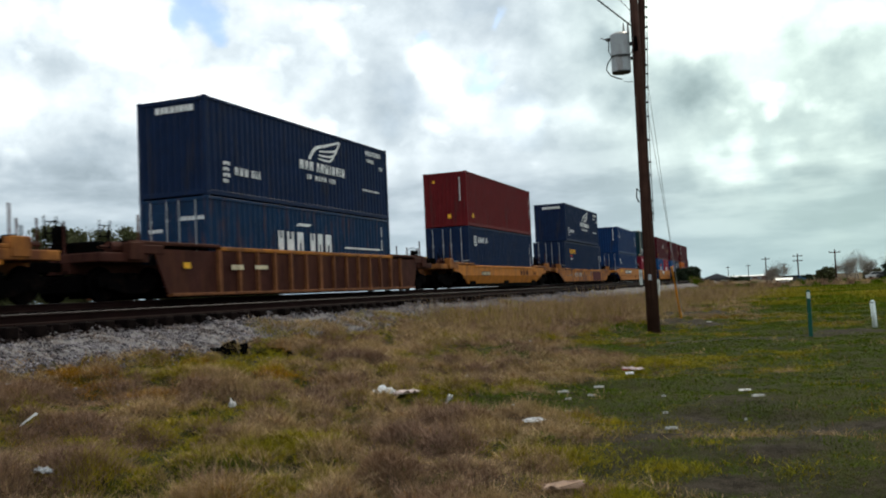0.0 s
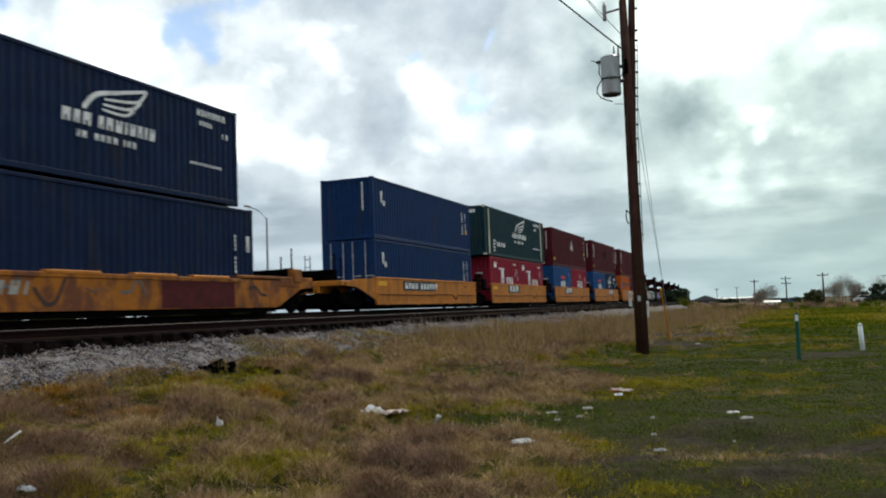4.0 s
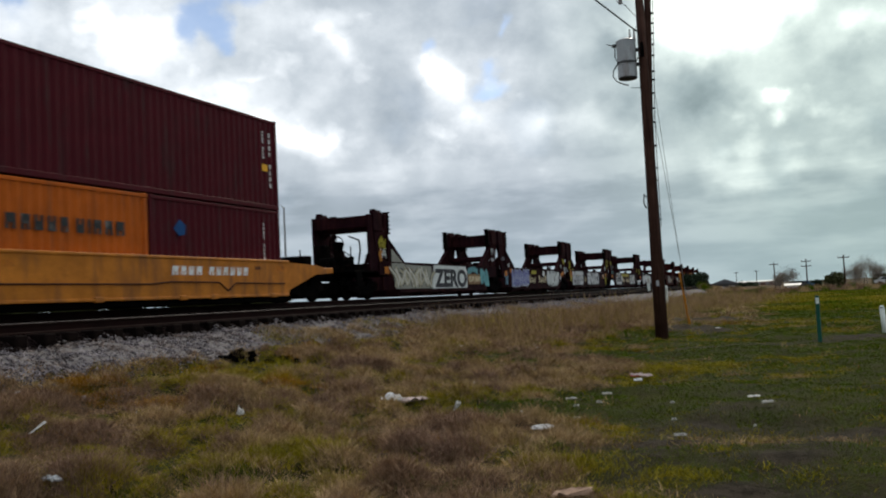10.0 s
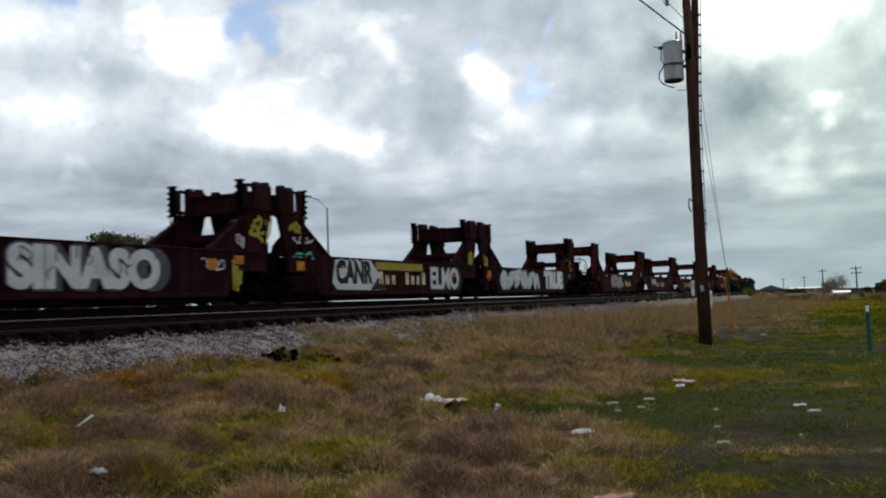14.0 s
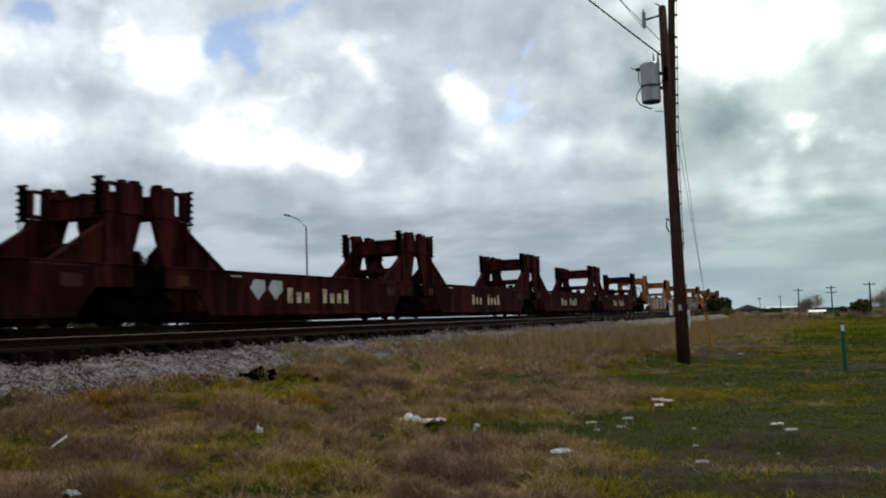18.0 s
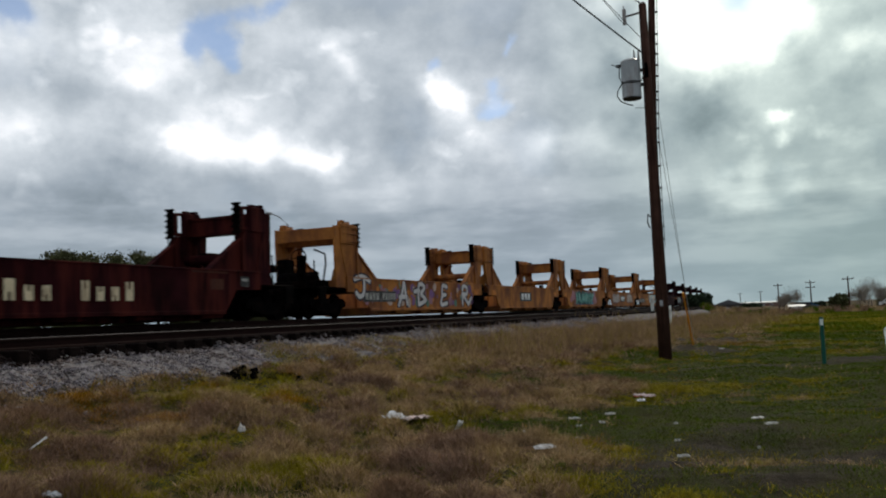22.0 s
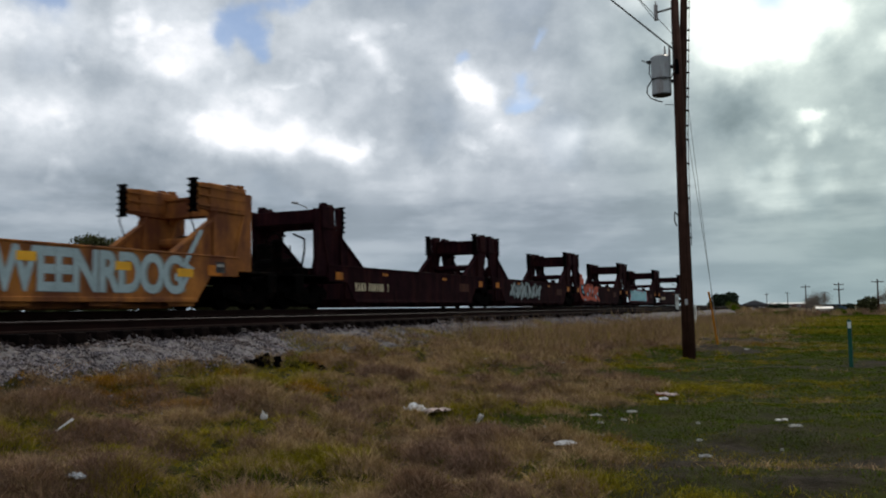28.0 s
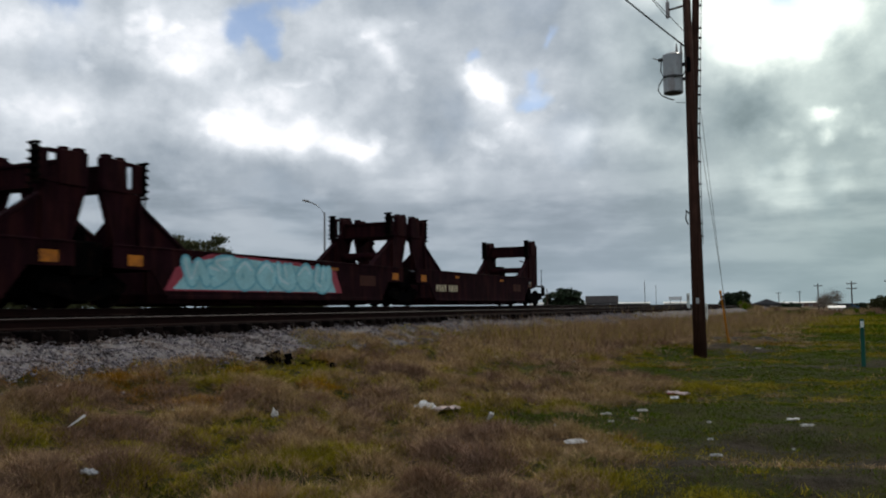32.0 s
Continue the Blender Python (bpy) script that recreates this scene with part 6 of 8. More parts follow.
    sprayed_word(car, X, J[2] + 6.55, J[2] + 11.2, .36, 1.42, "SINASO", (.50, .50, .51), (.06, .06, .07), "pale grey fat letters with a dark rim", .06, .045, (.10, .10, .11))
    part("graffiti_ground", Solid().prism([(J[3] + 3.0, .62), (J[3] + 3.3, .40), (J[3] + 5.9, .36), (J[3] + 6.6, .40), (J[3] + 6.1, 1.0), (J[3] + 5.6, 1.36), (J[3] + 3.2, 1.38)], "x", X, X + .002), spray((.52, .52, .52)), car, "white sprayed backing")
    sprayed_word(car, X, J[3] + 3.2, J[3] + 5.9, .52, 1.44, "CANR", (.012, .012, .014), (.62, .62, .62), "black letters with a white rim", .05, .05)
    part("graffiti", Solid().prism([(J[3] + 5.5, .36), (J[3] + 6.55, .40), (J[3] + 6.6, .95), (J[3] + 6.0, .78)], "x", X + .004, X + .008), spray((.012, .012, .014)), car, "black sprayed tail")
    line_of_letters(car, X + .003, J[3] + 6.1)
    sprayed_word(car, X, J[3] + 10.35, J[3] + 13.45, .34, 1.36, "ELMO", (.50, .50, .50), (.03, .03, .03), "pale tall sprayed letters", .03, .05)
    part("graffiti_ground", Solid().box(X, X + .002, J[3] + 5.9, J[3] + 9.7, 1.1, 1.38), spray((.28, .22, .03)), car, "mustard sprayed band")
    throw_up(car, X, J[4] + 2.6, J[4] + 8.6, .36, 1.38, 6, (.46, .47, .47), (.07, .08, .09), 14, (.60, .61, .61))
    sprayed_word(car, X, J[4] + 9.4, J[4] + 13.1, .36, 1.44, "TRUE", (.62, .63, .63), (.10, .10, .11), "white fat letters with a grey rim", .075, .03)
    # tags and splashes of paint on the end frames
    mustard, pale, amber = (.30, .26, .02), (.50, .51, .52), (.40, .16, .02)
    tags = ((J[0] + 1.0, 2.25, .55, .5, mustard, .05), (J[0] + 1.15, 1.80, .7, .45, pale, .03), (J[0] + .8, 1.65, .4, .5, amber, .04), (J[1] - 1.0, 2.33, .7, .34, pale, .018), (J[1] - 1.0, 1.86, .75, .2, pale, .016),
            (J[1] + 1.0, 1.95, .6, .22, (.22, .22, .24), .016), (J[1] + 1.9, 1.6, .4, .3, pale, .016), (J[1] + 1.3, .75, .5, .6, (.16, .26, .34), .03), (J[2] - .8, 2.1, .6, .4, mustard, .05), (J[2] - .75, 1.45, .5, .6, pale, .03),
            (J[2] - 1.55, 1.75, .26, .4, pale, .02), (J[2] + 1.1, 1.85, .6, .5, mustard, .05), (J[2] + 1.1, 1.35, .6, .4, amber, .05), (J[2] + 1.15, .9, .6, .5, mustard, .05), (J[2] + 1.7, 1.5, .5, .2, mustard, .04),
            (J[3] - .7, 2.1, .8, .7, mustard, .055), (J[3] - 1.6, 1.75, .36, .4, pale, .02), (J[3] - 2.9, 1.05, .7, .34, pale, .02), (J[3] - 1.9, .8, .4, .7, mustard, .05), (J[3] + 1.05, 2.3, .5, .3, mustard, .05),
            (J[3] + 1.4, 1.93, .95, .24, pale, .024), (J[3] + 1.3, 1.46, 1.0, .18, (.12, .34, .38), .04), (J[4] - .9, 1.7, .5, .8, mustard, .045), (J[4] + 1.0, 1.6, .5, .7, mustard, .045), (J[4] + 1.1, 1.0, .5, .4, (.40, .06, .04), .03),
            (J[5] - 1.2, 2.0, .5, .5, mustard, .04), (J[5] - .75, 1.55, .5, .3, amber, .05), (J[3] + 6.9, 1.24, 1.3, .2, mustard, .03), (J[1] + 13.6, .9, .3, .4, pale, .02))
    for k, (y, z, w, h, rgb, wide) in enumerate(tags):
        scribble(car, X - .058 if z > 1.5 else X, y, z, w, h, rgb, 300 + k, wide)
    for y, z in ((J[2] - 1.9, 1.0), (J[3] - 2.0, 1.1), (J[1] + 2.0, 1.15), (J[1] + 14.2, 1.12)):
        part("reflector", Solid().box(X, X + .005, y, y + .42, z, z + .24), M["reflector"], car)

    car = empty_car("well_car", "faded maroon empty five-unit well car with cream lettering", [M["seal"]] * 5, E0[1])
    for u in range(5):
        y = J[u] + (6.0 if u else 7.2)
        line_of_letters(car, X, y)
        scuffs(car, X, ((J[u] + 3.2, 1.30, .5, .04, "cream"), (J[u] + 12.0, 1.36, 1.6, .05, "brown"), (J[u] + 1.0, .98, .42, .28, "brown"), (J[u] + 12.8, .9, .6, .3, "brown")))
    throw_up(car, X + .008, J[0] + 4.8, J[0] + 8.2, .40, 1.40, 5, (.28, .26, .25), (.09, .05, .05), 21)
    for yy in (4.1, 5.0):
        part("graffiti", Solid().prism([(J[1] + yy, 1.0), (J[1] + yy + .38, .66), (J[1] + yy + .75, .95), (J[1] + yy + .72, 1.24), (J[1] + yy + .2, 1.26)], "x", X, X + .004 + .002 * (yy > 4)), spray(grey), car, "grey heart-shaped blot")

    car = empty_car("well_car", "weathered orange empty five-unit well car with graffiti", [M["ttxold"]] * 5, E0[2])
    r = np.random.default_rng(61)
    for k in range(72):
        u, v, q = r.uniform(1.9, 13.6), r.uniform(.5, 1.32), r.uniform(.08, .26)
        rgb = ((.16, .08, .20), (.42, .15, .03), (.24, .12, .15), (.12, .06, .13), (.08, .17, .12), (.40, .30, .24))[k % 6]
        part("graffiti", Solid().prism(ellipse(J[0] + u, v, q, q * r.uniform(.7, 1.2), r.uniform(0, 3), 10), "x", X, X + .001 + .00005 * k), spray(rgb), car, "soft dab of spray paint")
    strokes = ((((0, 1.4), (.6, 1.5), (1.2, 1.35)), ((.75, 1.4), (.7, .9), (.35, .75), (.1, .9))), (((0, .42), (.35, .9), (.55, 1.35), (.7, .9), (.85, .45)), ((.1, .75), (.8, .78))),
               (((.2, .45), (.3, 1.3), (.9, 1.2), (.5, .9), (1.0, .65), (.25, .45)), ((-.2, 1.0), (.3, 1.05))), (((.9, 1.25), (.4, 1.3), (.35, .9), (.75, .9)), ((.35, .9), (.15, .45), (.9, .5))),
               (((.15, .45), (.25, 1.3), (.8, 1.25), (.75, .95), (.3, .9), (.95, .45)), ((.95, .45), (1.35, .75))))
    for k, ss in enumerate(strokes):
        y0 = J[0] + (1.1, 4.85, 6.65, 9.25, 12.0)[k]
        for w, mt, lift in ((.165, (.03, .022, .03), .004), (.088, (.50, .48, .47), .009)):
            s = Solid()
            for st in ss:
                fat_stroke(s, [(y0 + a, b) for a, b in st], w, X + lift, X + lift + .003)
            part("graffiti", s, spray(mt), car, "fat pale grey letter with a dark rim")
    part("marking", Solid().box(X + .004, X + .006, J[0] + 1.75, J[0] + 4.6, .56, .98), M["blackplate"], car)
    blocks("marking", M["spraygrey"], car, X + .0065, J[0] + 1.9, .64, .26, (.28, .24, .24, .26, -.22, .2, .2, .18, .18, .2), .05)
    for u, y in ((1, 6.1), (3, 6.2)):
        part("marking", Solid().box(X, X + .006, J[u] + y, J[u] + y + 2.4, .60, 1.14), M["blackplate"], car, "black sign plate")
        yy = J[u] + y + .28
        blocks("marking", M["white"], car, X + .007, yy, .70, .36, (.54, .54, .56), .08, slant=.12)
    graffiti(car, X + .004, J[2] + 4.4, J[2] + 9.9, .40, 1.36, 6, (.035, .13, .11), (.015, .03, .06), 30, accent=(.03, .17, .16), label="dark teal graffiti letters")
    wild_style(car, X + .022, J[2] + 4.3, J[2] + 9.9, .40, 1.34, (.10, .28, .24), (.02, .05, .06), (.34, .50, .42), 31, "teal interlocked graffiti letters")
    r = np.random.default_rng(62)
    for k in range(34):
        u, v, q = r.uniform(2.6, 11.4), r.uniform(.48, 1.28), r.uniform(.18, .42)
        rgb = ((.30, .13, .17), (.24, .12, .16), (.34, .17, .19), (.22, .10, .10))[k % 4]
        part("graffiti", Solid().prism(ellipse(J[2] + u, min(max(v, .36 + q * .8), 1.42 - q * .8), q * 1.5, q * .8, r.uniform(-.3, .3), 14), "x", X, X + .001 + .00003 * k), spray(rgb), car, "soft dab of pink spray paint")
    part("graffiti_ground", Solid().prism([(J[2] + 4.6, .37), (J[2] + 10.4, .37), (J[2] + 10.0, .66), (J[2] + 4.9, .70)], "x", X + .0026, X + .0034), spray((.05, .13, .25)), car, "blue sprayed backing")
    throw_up(car, X, J[3] + 2.8, J[3] + 5.8, .46, 1.32, 5, (.36, .31, .28), (.13, .07, .07), 33)
    throw_up(car, X, J[3] + 9.6, J[3] + 12.4, .46, 1.32, 4, (.38, .32, .27), (.14, .08, .07), 34)
    sprayed_word(car, X, J[4] + 7.3, J[4] + 13.0, .40, 1.40, "WEENRDOG", (.34, .43, .44), (.20, .22, .20), "pale blue-grey hand-sprayed letters", .03, .012)
    part("graffiti", Solid().prism([(J[4] + 12.9, .5), (J[4] + 13.35, 1.1), (J[4] + 13.1, 1.2), (J[4] + 13.7, 2.1), (J[4] + 13.55, 2.12), (J[4] + 12.85, 1.12), (J[4] + 13.1, 1.05), (J[4] + 12.8, .52)], "x", X + .004, X + .010), spray((.34, .43, .44)), car, "pale zigzag stroke")
    for y, z, w, h in ((7.9, 1.05, .5, .2), (10.6, .95, .5, .2), (12.7, .85, .6, .22)):
        part("graffiti", Solid().box(X + .012, X + .015, J[4] + y, J[4] + y + w, z, z + h), M["yellowmark"], car, "orange touch")
    part("marking", Solid().box(X, X + .004, J[4] + .9, J[4] + 4.5, .52, .94), M["blackplate"], car, "black number plate")
    blocks("marking", M["spraygrey"], car, X + .005, J[4] + 1.1, .60, .26, (.30, .26, .26, .28, -.3, .26, .2, .2, .2, .26), .06)
    part("graffiti", Solid().box(X, X + .003, J[4] + 5.0, J[4] + 6.9, .78, .92), spray((.42, .24, .09)), car, "tan stripe")
    for u in range(5):
        scuffs(car, X, ((J[u] + 1.15, .92, .6, .28, "reflector"), (J[u] + 13.9, .92, .6, .28, "reflector"), (J[u] + 2.6, 1.36, 2.2, .05, "chord")))

    car = empty_car("well_car", "near-black maroon empty five-unit well car ending the train", [M["nokl"]] * 5, E0[3])
    for u in range(5):
        scuffs(car, X, ((J[u] + 1.0, .98, .48, .26, "reflector"), (J[u] + 14.2, .98, .48, .26, "reflector"), (J[u] + 11.8, .72, 1.1, .36, "brown"), (J[u] + 9.9, 1.18, .45, .1, "reflector"), (J[u] + 4.4, 1.2, .4, .1, "reflector")))
    blocks("marking", M["cream"], car, X, J[0] + 2.3, .62, .28, (.18, .17, .17, .14, -.12, .16, .16, .16, .16, .16, .16, -.25, .06), .04)
    wild_style(car, X + .003, J[1] + 3.1, J[1] + 8.3, .38, 1.36, (.20, .25, .25), (.025, .03, .03), (.44, .48, .47), 47, "dull grey interlocked graffiti letters")
    sweeps = (((2.6, 1.74), (1.94, 1.59), (1.78, 1.14), (2.18, .70), (3.16, .51), (4.2, .52)), ((2.1, 1.75), (2.75, 1.29), (3.33, .85), (3.8, .62)), ((3.33, 1.33), (3.8, 1.44), (4.5, 1.36), (4.64, 1.18), (4.15, .77)),
              ((3.5, 1.07), (4.0, 1.22), (4.3, .77)), ((4.8, 1.40), (5.2, 1.34), (4.9, 1.0), (4.65, .77)), ((5.45, .98), (5.9, 1.27), (6.8, 1.36)), ((5.65, .5), (5.45, .85), (5.9, .98), (6.55, .62), (7.1, .42)),
              ((2.85, .56), (4.65, .58), (6.3, .44)), ((3.0, 1.2), (3.3, 1.05), (3.35, .75)), ((6.2, 1.1), (6.7, 1.0), (6.5, 1.2)))
    for wide, rgb, lift, taper, tag in ((.185, (.06, .018, .025), .002, .2, "graffiti"), (.145, (.46, .080, .036), .006, .35, "letter_fill")):
        s = Solid()
        for i, line in enumerate(sweeps):
            fat_stroke(s, [(J[2] + u, v) for u, v in line], wide, X + lift, X + lift + .003 + .0001 * i, taper)
        if tag == "graffiti":
            tag_ob = part(tag, s, spray(rgb), car, "red-orange interlocked graffiti letters with pale blue touches")
        else:
            part(tag, s, spray(rgb), tag_ob)
    for k, (u, v, p, q, turn) in enumerate(((2.34, 1.33, .22, .12, .4), (2.55, .99, .22, .09, -.3), (3.74, .84, .2, .12, .2), (4.32, 1.14, .1, .17, .3), (5.14, 1.06, .1, .2, -.5), (6.05, .66, .26, .12, -.5), (6.62, .92, .22, .08, .1), (3.08, .47, .22, .06, 0))):
        part("letter_shade", Solid().prism(ellipse(J[2] + u, v, p, q, turn), "x", X + .012, X + .014), spray((.22, .46, .56)), tag_ob)
    part("graffiti", Solid().prism(ellipse(J[2] + 2.1, 1.95, .30, .26), "x", X - .012, X + .006), spray((.42, .085, .040)), car, "red-orange dot")
    part("graffiti_ground", Solid().prism([(J[3] + 2.2, .42), (J[3] + 10.6, .44), (J[3] + 10.2, 1.15), (J[3] + 8, 1.36), (J[3] + 4, 1.44), (J[3] + 2.6, 1.0)], "x", X, X + .002), spray((.32, .05, .07)), car, "red sprayed backing")
    part("graffiti_ground", Solid().prism([(J[3] + 2.5, .46), (J[3] + 10.2, .46), (J[3] + 9.9, .95), (J[3] + 8.6, 1.22), (J[3] + 4.6, 1.38), (J[3] + 3.4, 1.2), (J[3] + 2.9, .8)], "x", X + .0022, X + .0032), spray((.30, .55, .58)), car, "pale turquoise sprayed mass")
    throw_up(car, X + .003, J[3] + 2.9, J[3] + 9.9, .46, 1.36, 7, (.33, .60, .63), (.16, .42, .50), 43, (.52, .68, .70), label="pale turquoise bubble graffiti")
    blocks("marking", M["cream"], car, X, J[4] + 2.4, .60, .28, (.24, .22, .22, .18, -.15, .2, .2, .2, .2), .05)
    # end-of-train marker
    yb = J[5] + 2.2
    part("end_marker", Solid().box(-.15, .15, yb - .2, yb, .9, 1.35, .03).tube([(0, yb - .1, 1.35), (0, yb - .1, 1.7)], .02, 5), M["yellowmark"], car, "end-of-train lamp box")


build_train()

# ---------------------------------------------------------------- roadside: poles, wires, posts
PX, PY = -3.37, 24.06


def spot(az, d):
    a = radians(az)
    return -math.sin(a) * d, math.cos(a) * d


def utility_pole():
    gz = float(ground_height(PX, PY)) - .1
    pole = thing("utility_pole", "weathered wooden utility pole with a transformer", "utility pole", (PX, PY, gz))
    pts = [(0, 0, 0), (-.015, 0, 3.5), (-.03, 0, 7), (-.05, 0, 10.0)]
    part("shaft", Solid().tube(pts, .180, 14, .106), M["polewood"], pole, smooth=True)
    part("roof_cap", Solid().tube([(-.05, 0, 10.0), (-.06, 0, 10.06)], .10, 12, .07), M["polewood"], pole)
    # arm with an upright insulator
    part("arm", Solid().tube([(-.1, 0, 9.80), (-.55, 0, 9.74)], .028, 6), M["polewood"], pole)
    part("insulator", Solid().tube([(-.57, 0, 9.52), (-.57, 0, 9.60), (-.57, 0, 9.96)], .055, 8).tube([(-.57, 0, 9.96), (-.58, 0, 10.06)], .02, 5), M["porcelain"], pole)
    part("cap_wire", Solid().tube([(-.08, 0, 9.98), (-.16, 0, 10.12), (-.24, 0, 10.16)], .022, 5), M["wire"], pole)
    # transformer
    tx, z0 = -.475, 7.38
    can = part("transformer", Solid().tube([(tx, -.05, z0), (tx, -.05, z0 + .03), (tx, -.05, z0 + .98), (tx, -.05, z0 + 1.03)], .268, 20), M["tank"], pole, "pale grey cylindrical transformer can")
    part("tank_lid", Solid().tube([(tx, -.05, z0 + 1.03), (tx, -.05, z0 + 1.09)], .28, 20, .20), M["galv"], can)
    part("band", Solid().tube([(tx, -.05, z0 + .40), (tx, -.05, z0 + .44)], .275, 20), M["wire"], can)
    part("base_ring", Solid().tube([(tx, -.05, z0 - .03), (tx, -.05, z0 + .02)], .25, 20), M["wire"], can)
    for dx in (.12, .24):
        b = part("bushing", Solid().tube([(tx + dx, -.05, z0 + 1.05), (tx + dx, -.05, z0 + 1.30)], .038, 8, .022), M["porcelain"], can)
        part("terminal", Solid().tube([(tx + dx, -.05, z0 + 1.29), (tx + dx, -.05, z0 + 1.36)], .016, 6), M["wire"], b)
    for z in (z0 + .3, z0 + .71):
        part("bracket", Solid().box(tx + .2, -.1, -.09, -.01, z, z + .09, .01), M["wire"], can)
    part("valve", Solid().box(tx - .38, tx - .24, -.16, -.06, z0 + .90, z0 + .98, .015).tube([(tx - .36, -.1, z0 + .94), (tx - .52, -.1, z0 + 1.02)], .014, 5), M["wire"], can)
    part("cable", Solid().tube([(tx - .3, -.1, z0 + .92), (tx - .31, -.15, z0 + .6), (tx - .22, -.28, z0 + .42), (tx + .1, -.33, z0 + .38), (tx + .3, -.2, z0 + .42), (-.1, -.14, z0 + .62)], .017, 5), M["wire"], pole)
    part("cable", Solid().tube([(tx - .2, -.26, z0 + .42), (tx - .36, -.2, z0 + .22), (tx - .40, -.1, z0 + .08), (tx - .30, -.1, z0 - .07), (tx - .12, -.1, z0 - .17), (tx + .02, -.1, z0 - .22)], .018, 5), M["wire"], pole)
    part("cable", Solid().tube([(tx + .08, -.1, z0 - .30), (-.15, -.1, z0 - .33)], .009, 5), M["wire"], pole)
    part("cable", Solid().tube([(tx + .24, -.05, z0 + 1.3), (tx + .34, -.05, z0 + 1.45), (-.12, -.1, z0 + 1.15), (-.1, -.12, z0 + .8)], .014, 5), M["wire"], pole)
    part("hook", Solid().tube([(-.17, 0, 4.0), (-.24, -.02, 4.1), (-.26, -.02, 3.85), (-.2, -.02, 3.7)], .02, 5), M["wire"], pole)
    part("knot", Solid().tube([(-.03, -.13, 7.9), (-.02, -.15, 8.1), (-.03, -.13, 8.3)], .06, 8, .04), M["black"], pole, "dark tarred collar")
    part("number_tag", Solid().box(-.04, .04, -.190, -.178, 1.55, 1.70), M["galv"], pole, "small grey tag")
    ZT = gz
    # a second, taller pole close behind, with a cable held off its far edge
    q = (PX - .10, PY + .75)
    tall = thing("utility_pole", "taller weathered wooden pole standing close behind another", "utility pole", (*q, gz))
    line = [(0, 0, 0), (-.01, 0, 4.5), (.02, 0, 6.4), (.13, 0, 8.7), (.22, 0, 10.6), (.38, 0, 14)]
    part("shaft", Solid().tube(line, .135, 12, .085), M["polewood"], tall, smooth=True)
    side = lambda z: float(np.interp(z, [p[2] for p in line], [p[0] for p in line])) + .135 - .05 * z / 14
    part("riser", Solid().tube([(side(z) + .055, -.02, z) for z in (3.2, 5, 6.4, 7.6, 8.7, 10.6, 13.8)], .010, 5), M["wire"], tall, "thin riser cable")
    r = np.random.default_rng(8)
    z = 3.4
    while z < 13.5:
        part("cleat", Solid().box(side(z) - .02, side(z) + .075, -.05, .0, z, z + .045), M["wire"], tall)
        z += r.uniform(.18, .75)
    # service wires
    def sagging(a, b, sag, n=16):
        return [tuple(a[i] + (b[i] - a[i]) * k / n - (sag * 4 * (k / n) * (1 - k / n) if i == 2 else 0) for i in range(3)) for k in range(n + 1)]
    top = (PX - .12, PY - .05, ZT + 8.62)
    far_end = (-9.2, 13.4, 12.9)
    solid_thing("service_cable", Solid().tube(sagging(top, far_end, .10), .021, 6), M["wire"], "thick twisted service cable strung from a pole", "cable")
    for a, b, s in (((PX - .05, PY, ZT + 8.95), (-8.6, 13.2, 14.4), .10), ((PX - .57, PY, ZT + 9.5), (-8.4, 12.4, 15.2), .2)):
        solid_thing("overhead_wire", Solid().tube(sagging(a, b, s * .5), .009, 5), M["wire"], "thin overhead wire strung from a pole", "wire")
    for z, dx in ((7.1, 0.0), (6.4, .06)):
        solid_thing("guy_wire", Solid().tube([(PX + .13 - dx, PY + .7, ZT + z), (-3.41 + dx, 31.33, .12)], .007, 5), M["galv"], "thin guy wire from a pole to its ground anchor", "wire")


def marker_posts():
    z = lambda x, y: float(ground_height(x, y))
    x, y = .51, 21.31
    g = thing("marker_post", "green plastic marker post with a white sticker in the grass", "marker post", (x, y, z(x, y)))
    part("post", Solid().box(-.045, .045, -.02, .02, -.1, 1.05, .015), M["greenpost"], g)
    part("sticker", Solid().box(-.035, .035, -.026, -.0205, .86, 1.0), M["whitepost"], g)
    x, y = 2.09, 24.25
    w = thing("marker_post", "white plastic marker post with a rounded top", "marker post", (x, y, z(x, y)))
    part("post", Solid().tube([(0, 0, -.1), (-.03, 0, .62)], .06, 12), M["whitepost"], w, smooth=True)
    part("cap", Solid().tube([(-.03, 0, .62), (-.03, 0, .66), (-.03, 0, .69)], .068, 12, .03), M["whitepost"], w, smooth=True)
    x, y = -3.41, 31.30
    o = thing("guy_marker", "yellow-orange plastic guy-wire marker leaning by a pole", "marker", (x, y, z(x, y)))
    part("sleeve", Solid().tube([(.0, 0, 0), (-.07, -.4, .9), (-.14, -.85, 1.80)], .042, 8), M["orangepost"], o)
    for x, y, h, w in ((-6.67, 50.3, 1.25, .10), (-11.2, 74.0, 1.3, .13)):
        p = thing("sign_post", "white utility marker post beside the ballast", "marker post", (x, y, float(max(ground_height(x, y), bank_height(x, y) if x < -8.7 else 0))))
        part("post", Solid().box(-w, w, -.04, .04, -.05, h, .02), M["whitepost"], p)
        part("decal", Solid().box(-w * .7, w * .7, -.046, -.0405, h * .55, h * .85), M["dullpaper"], p)


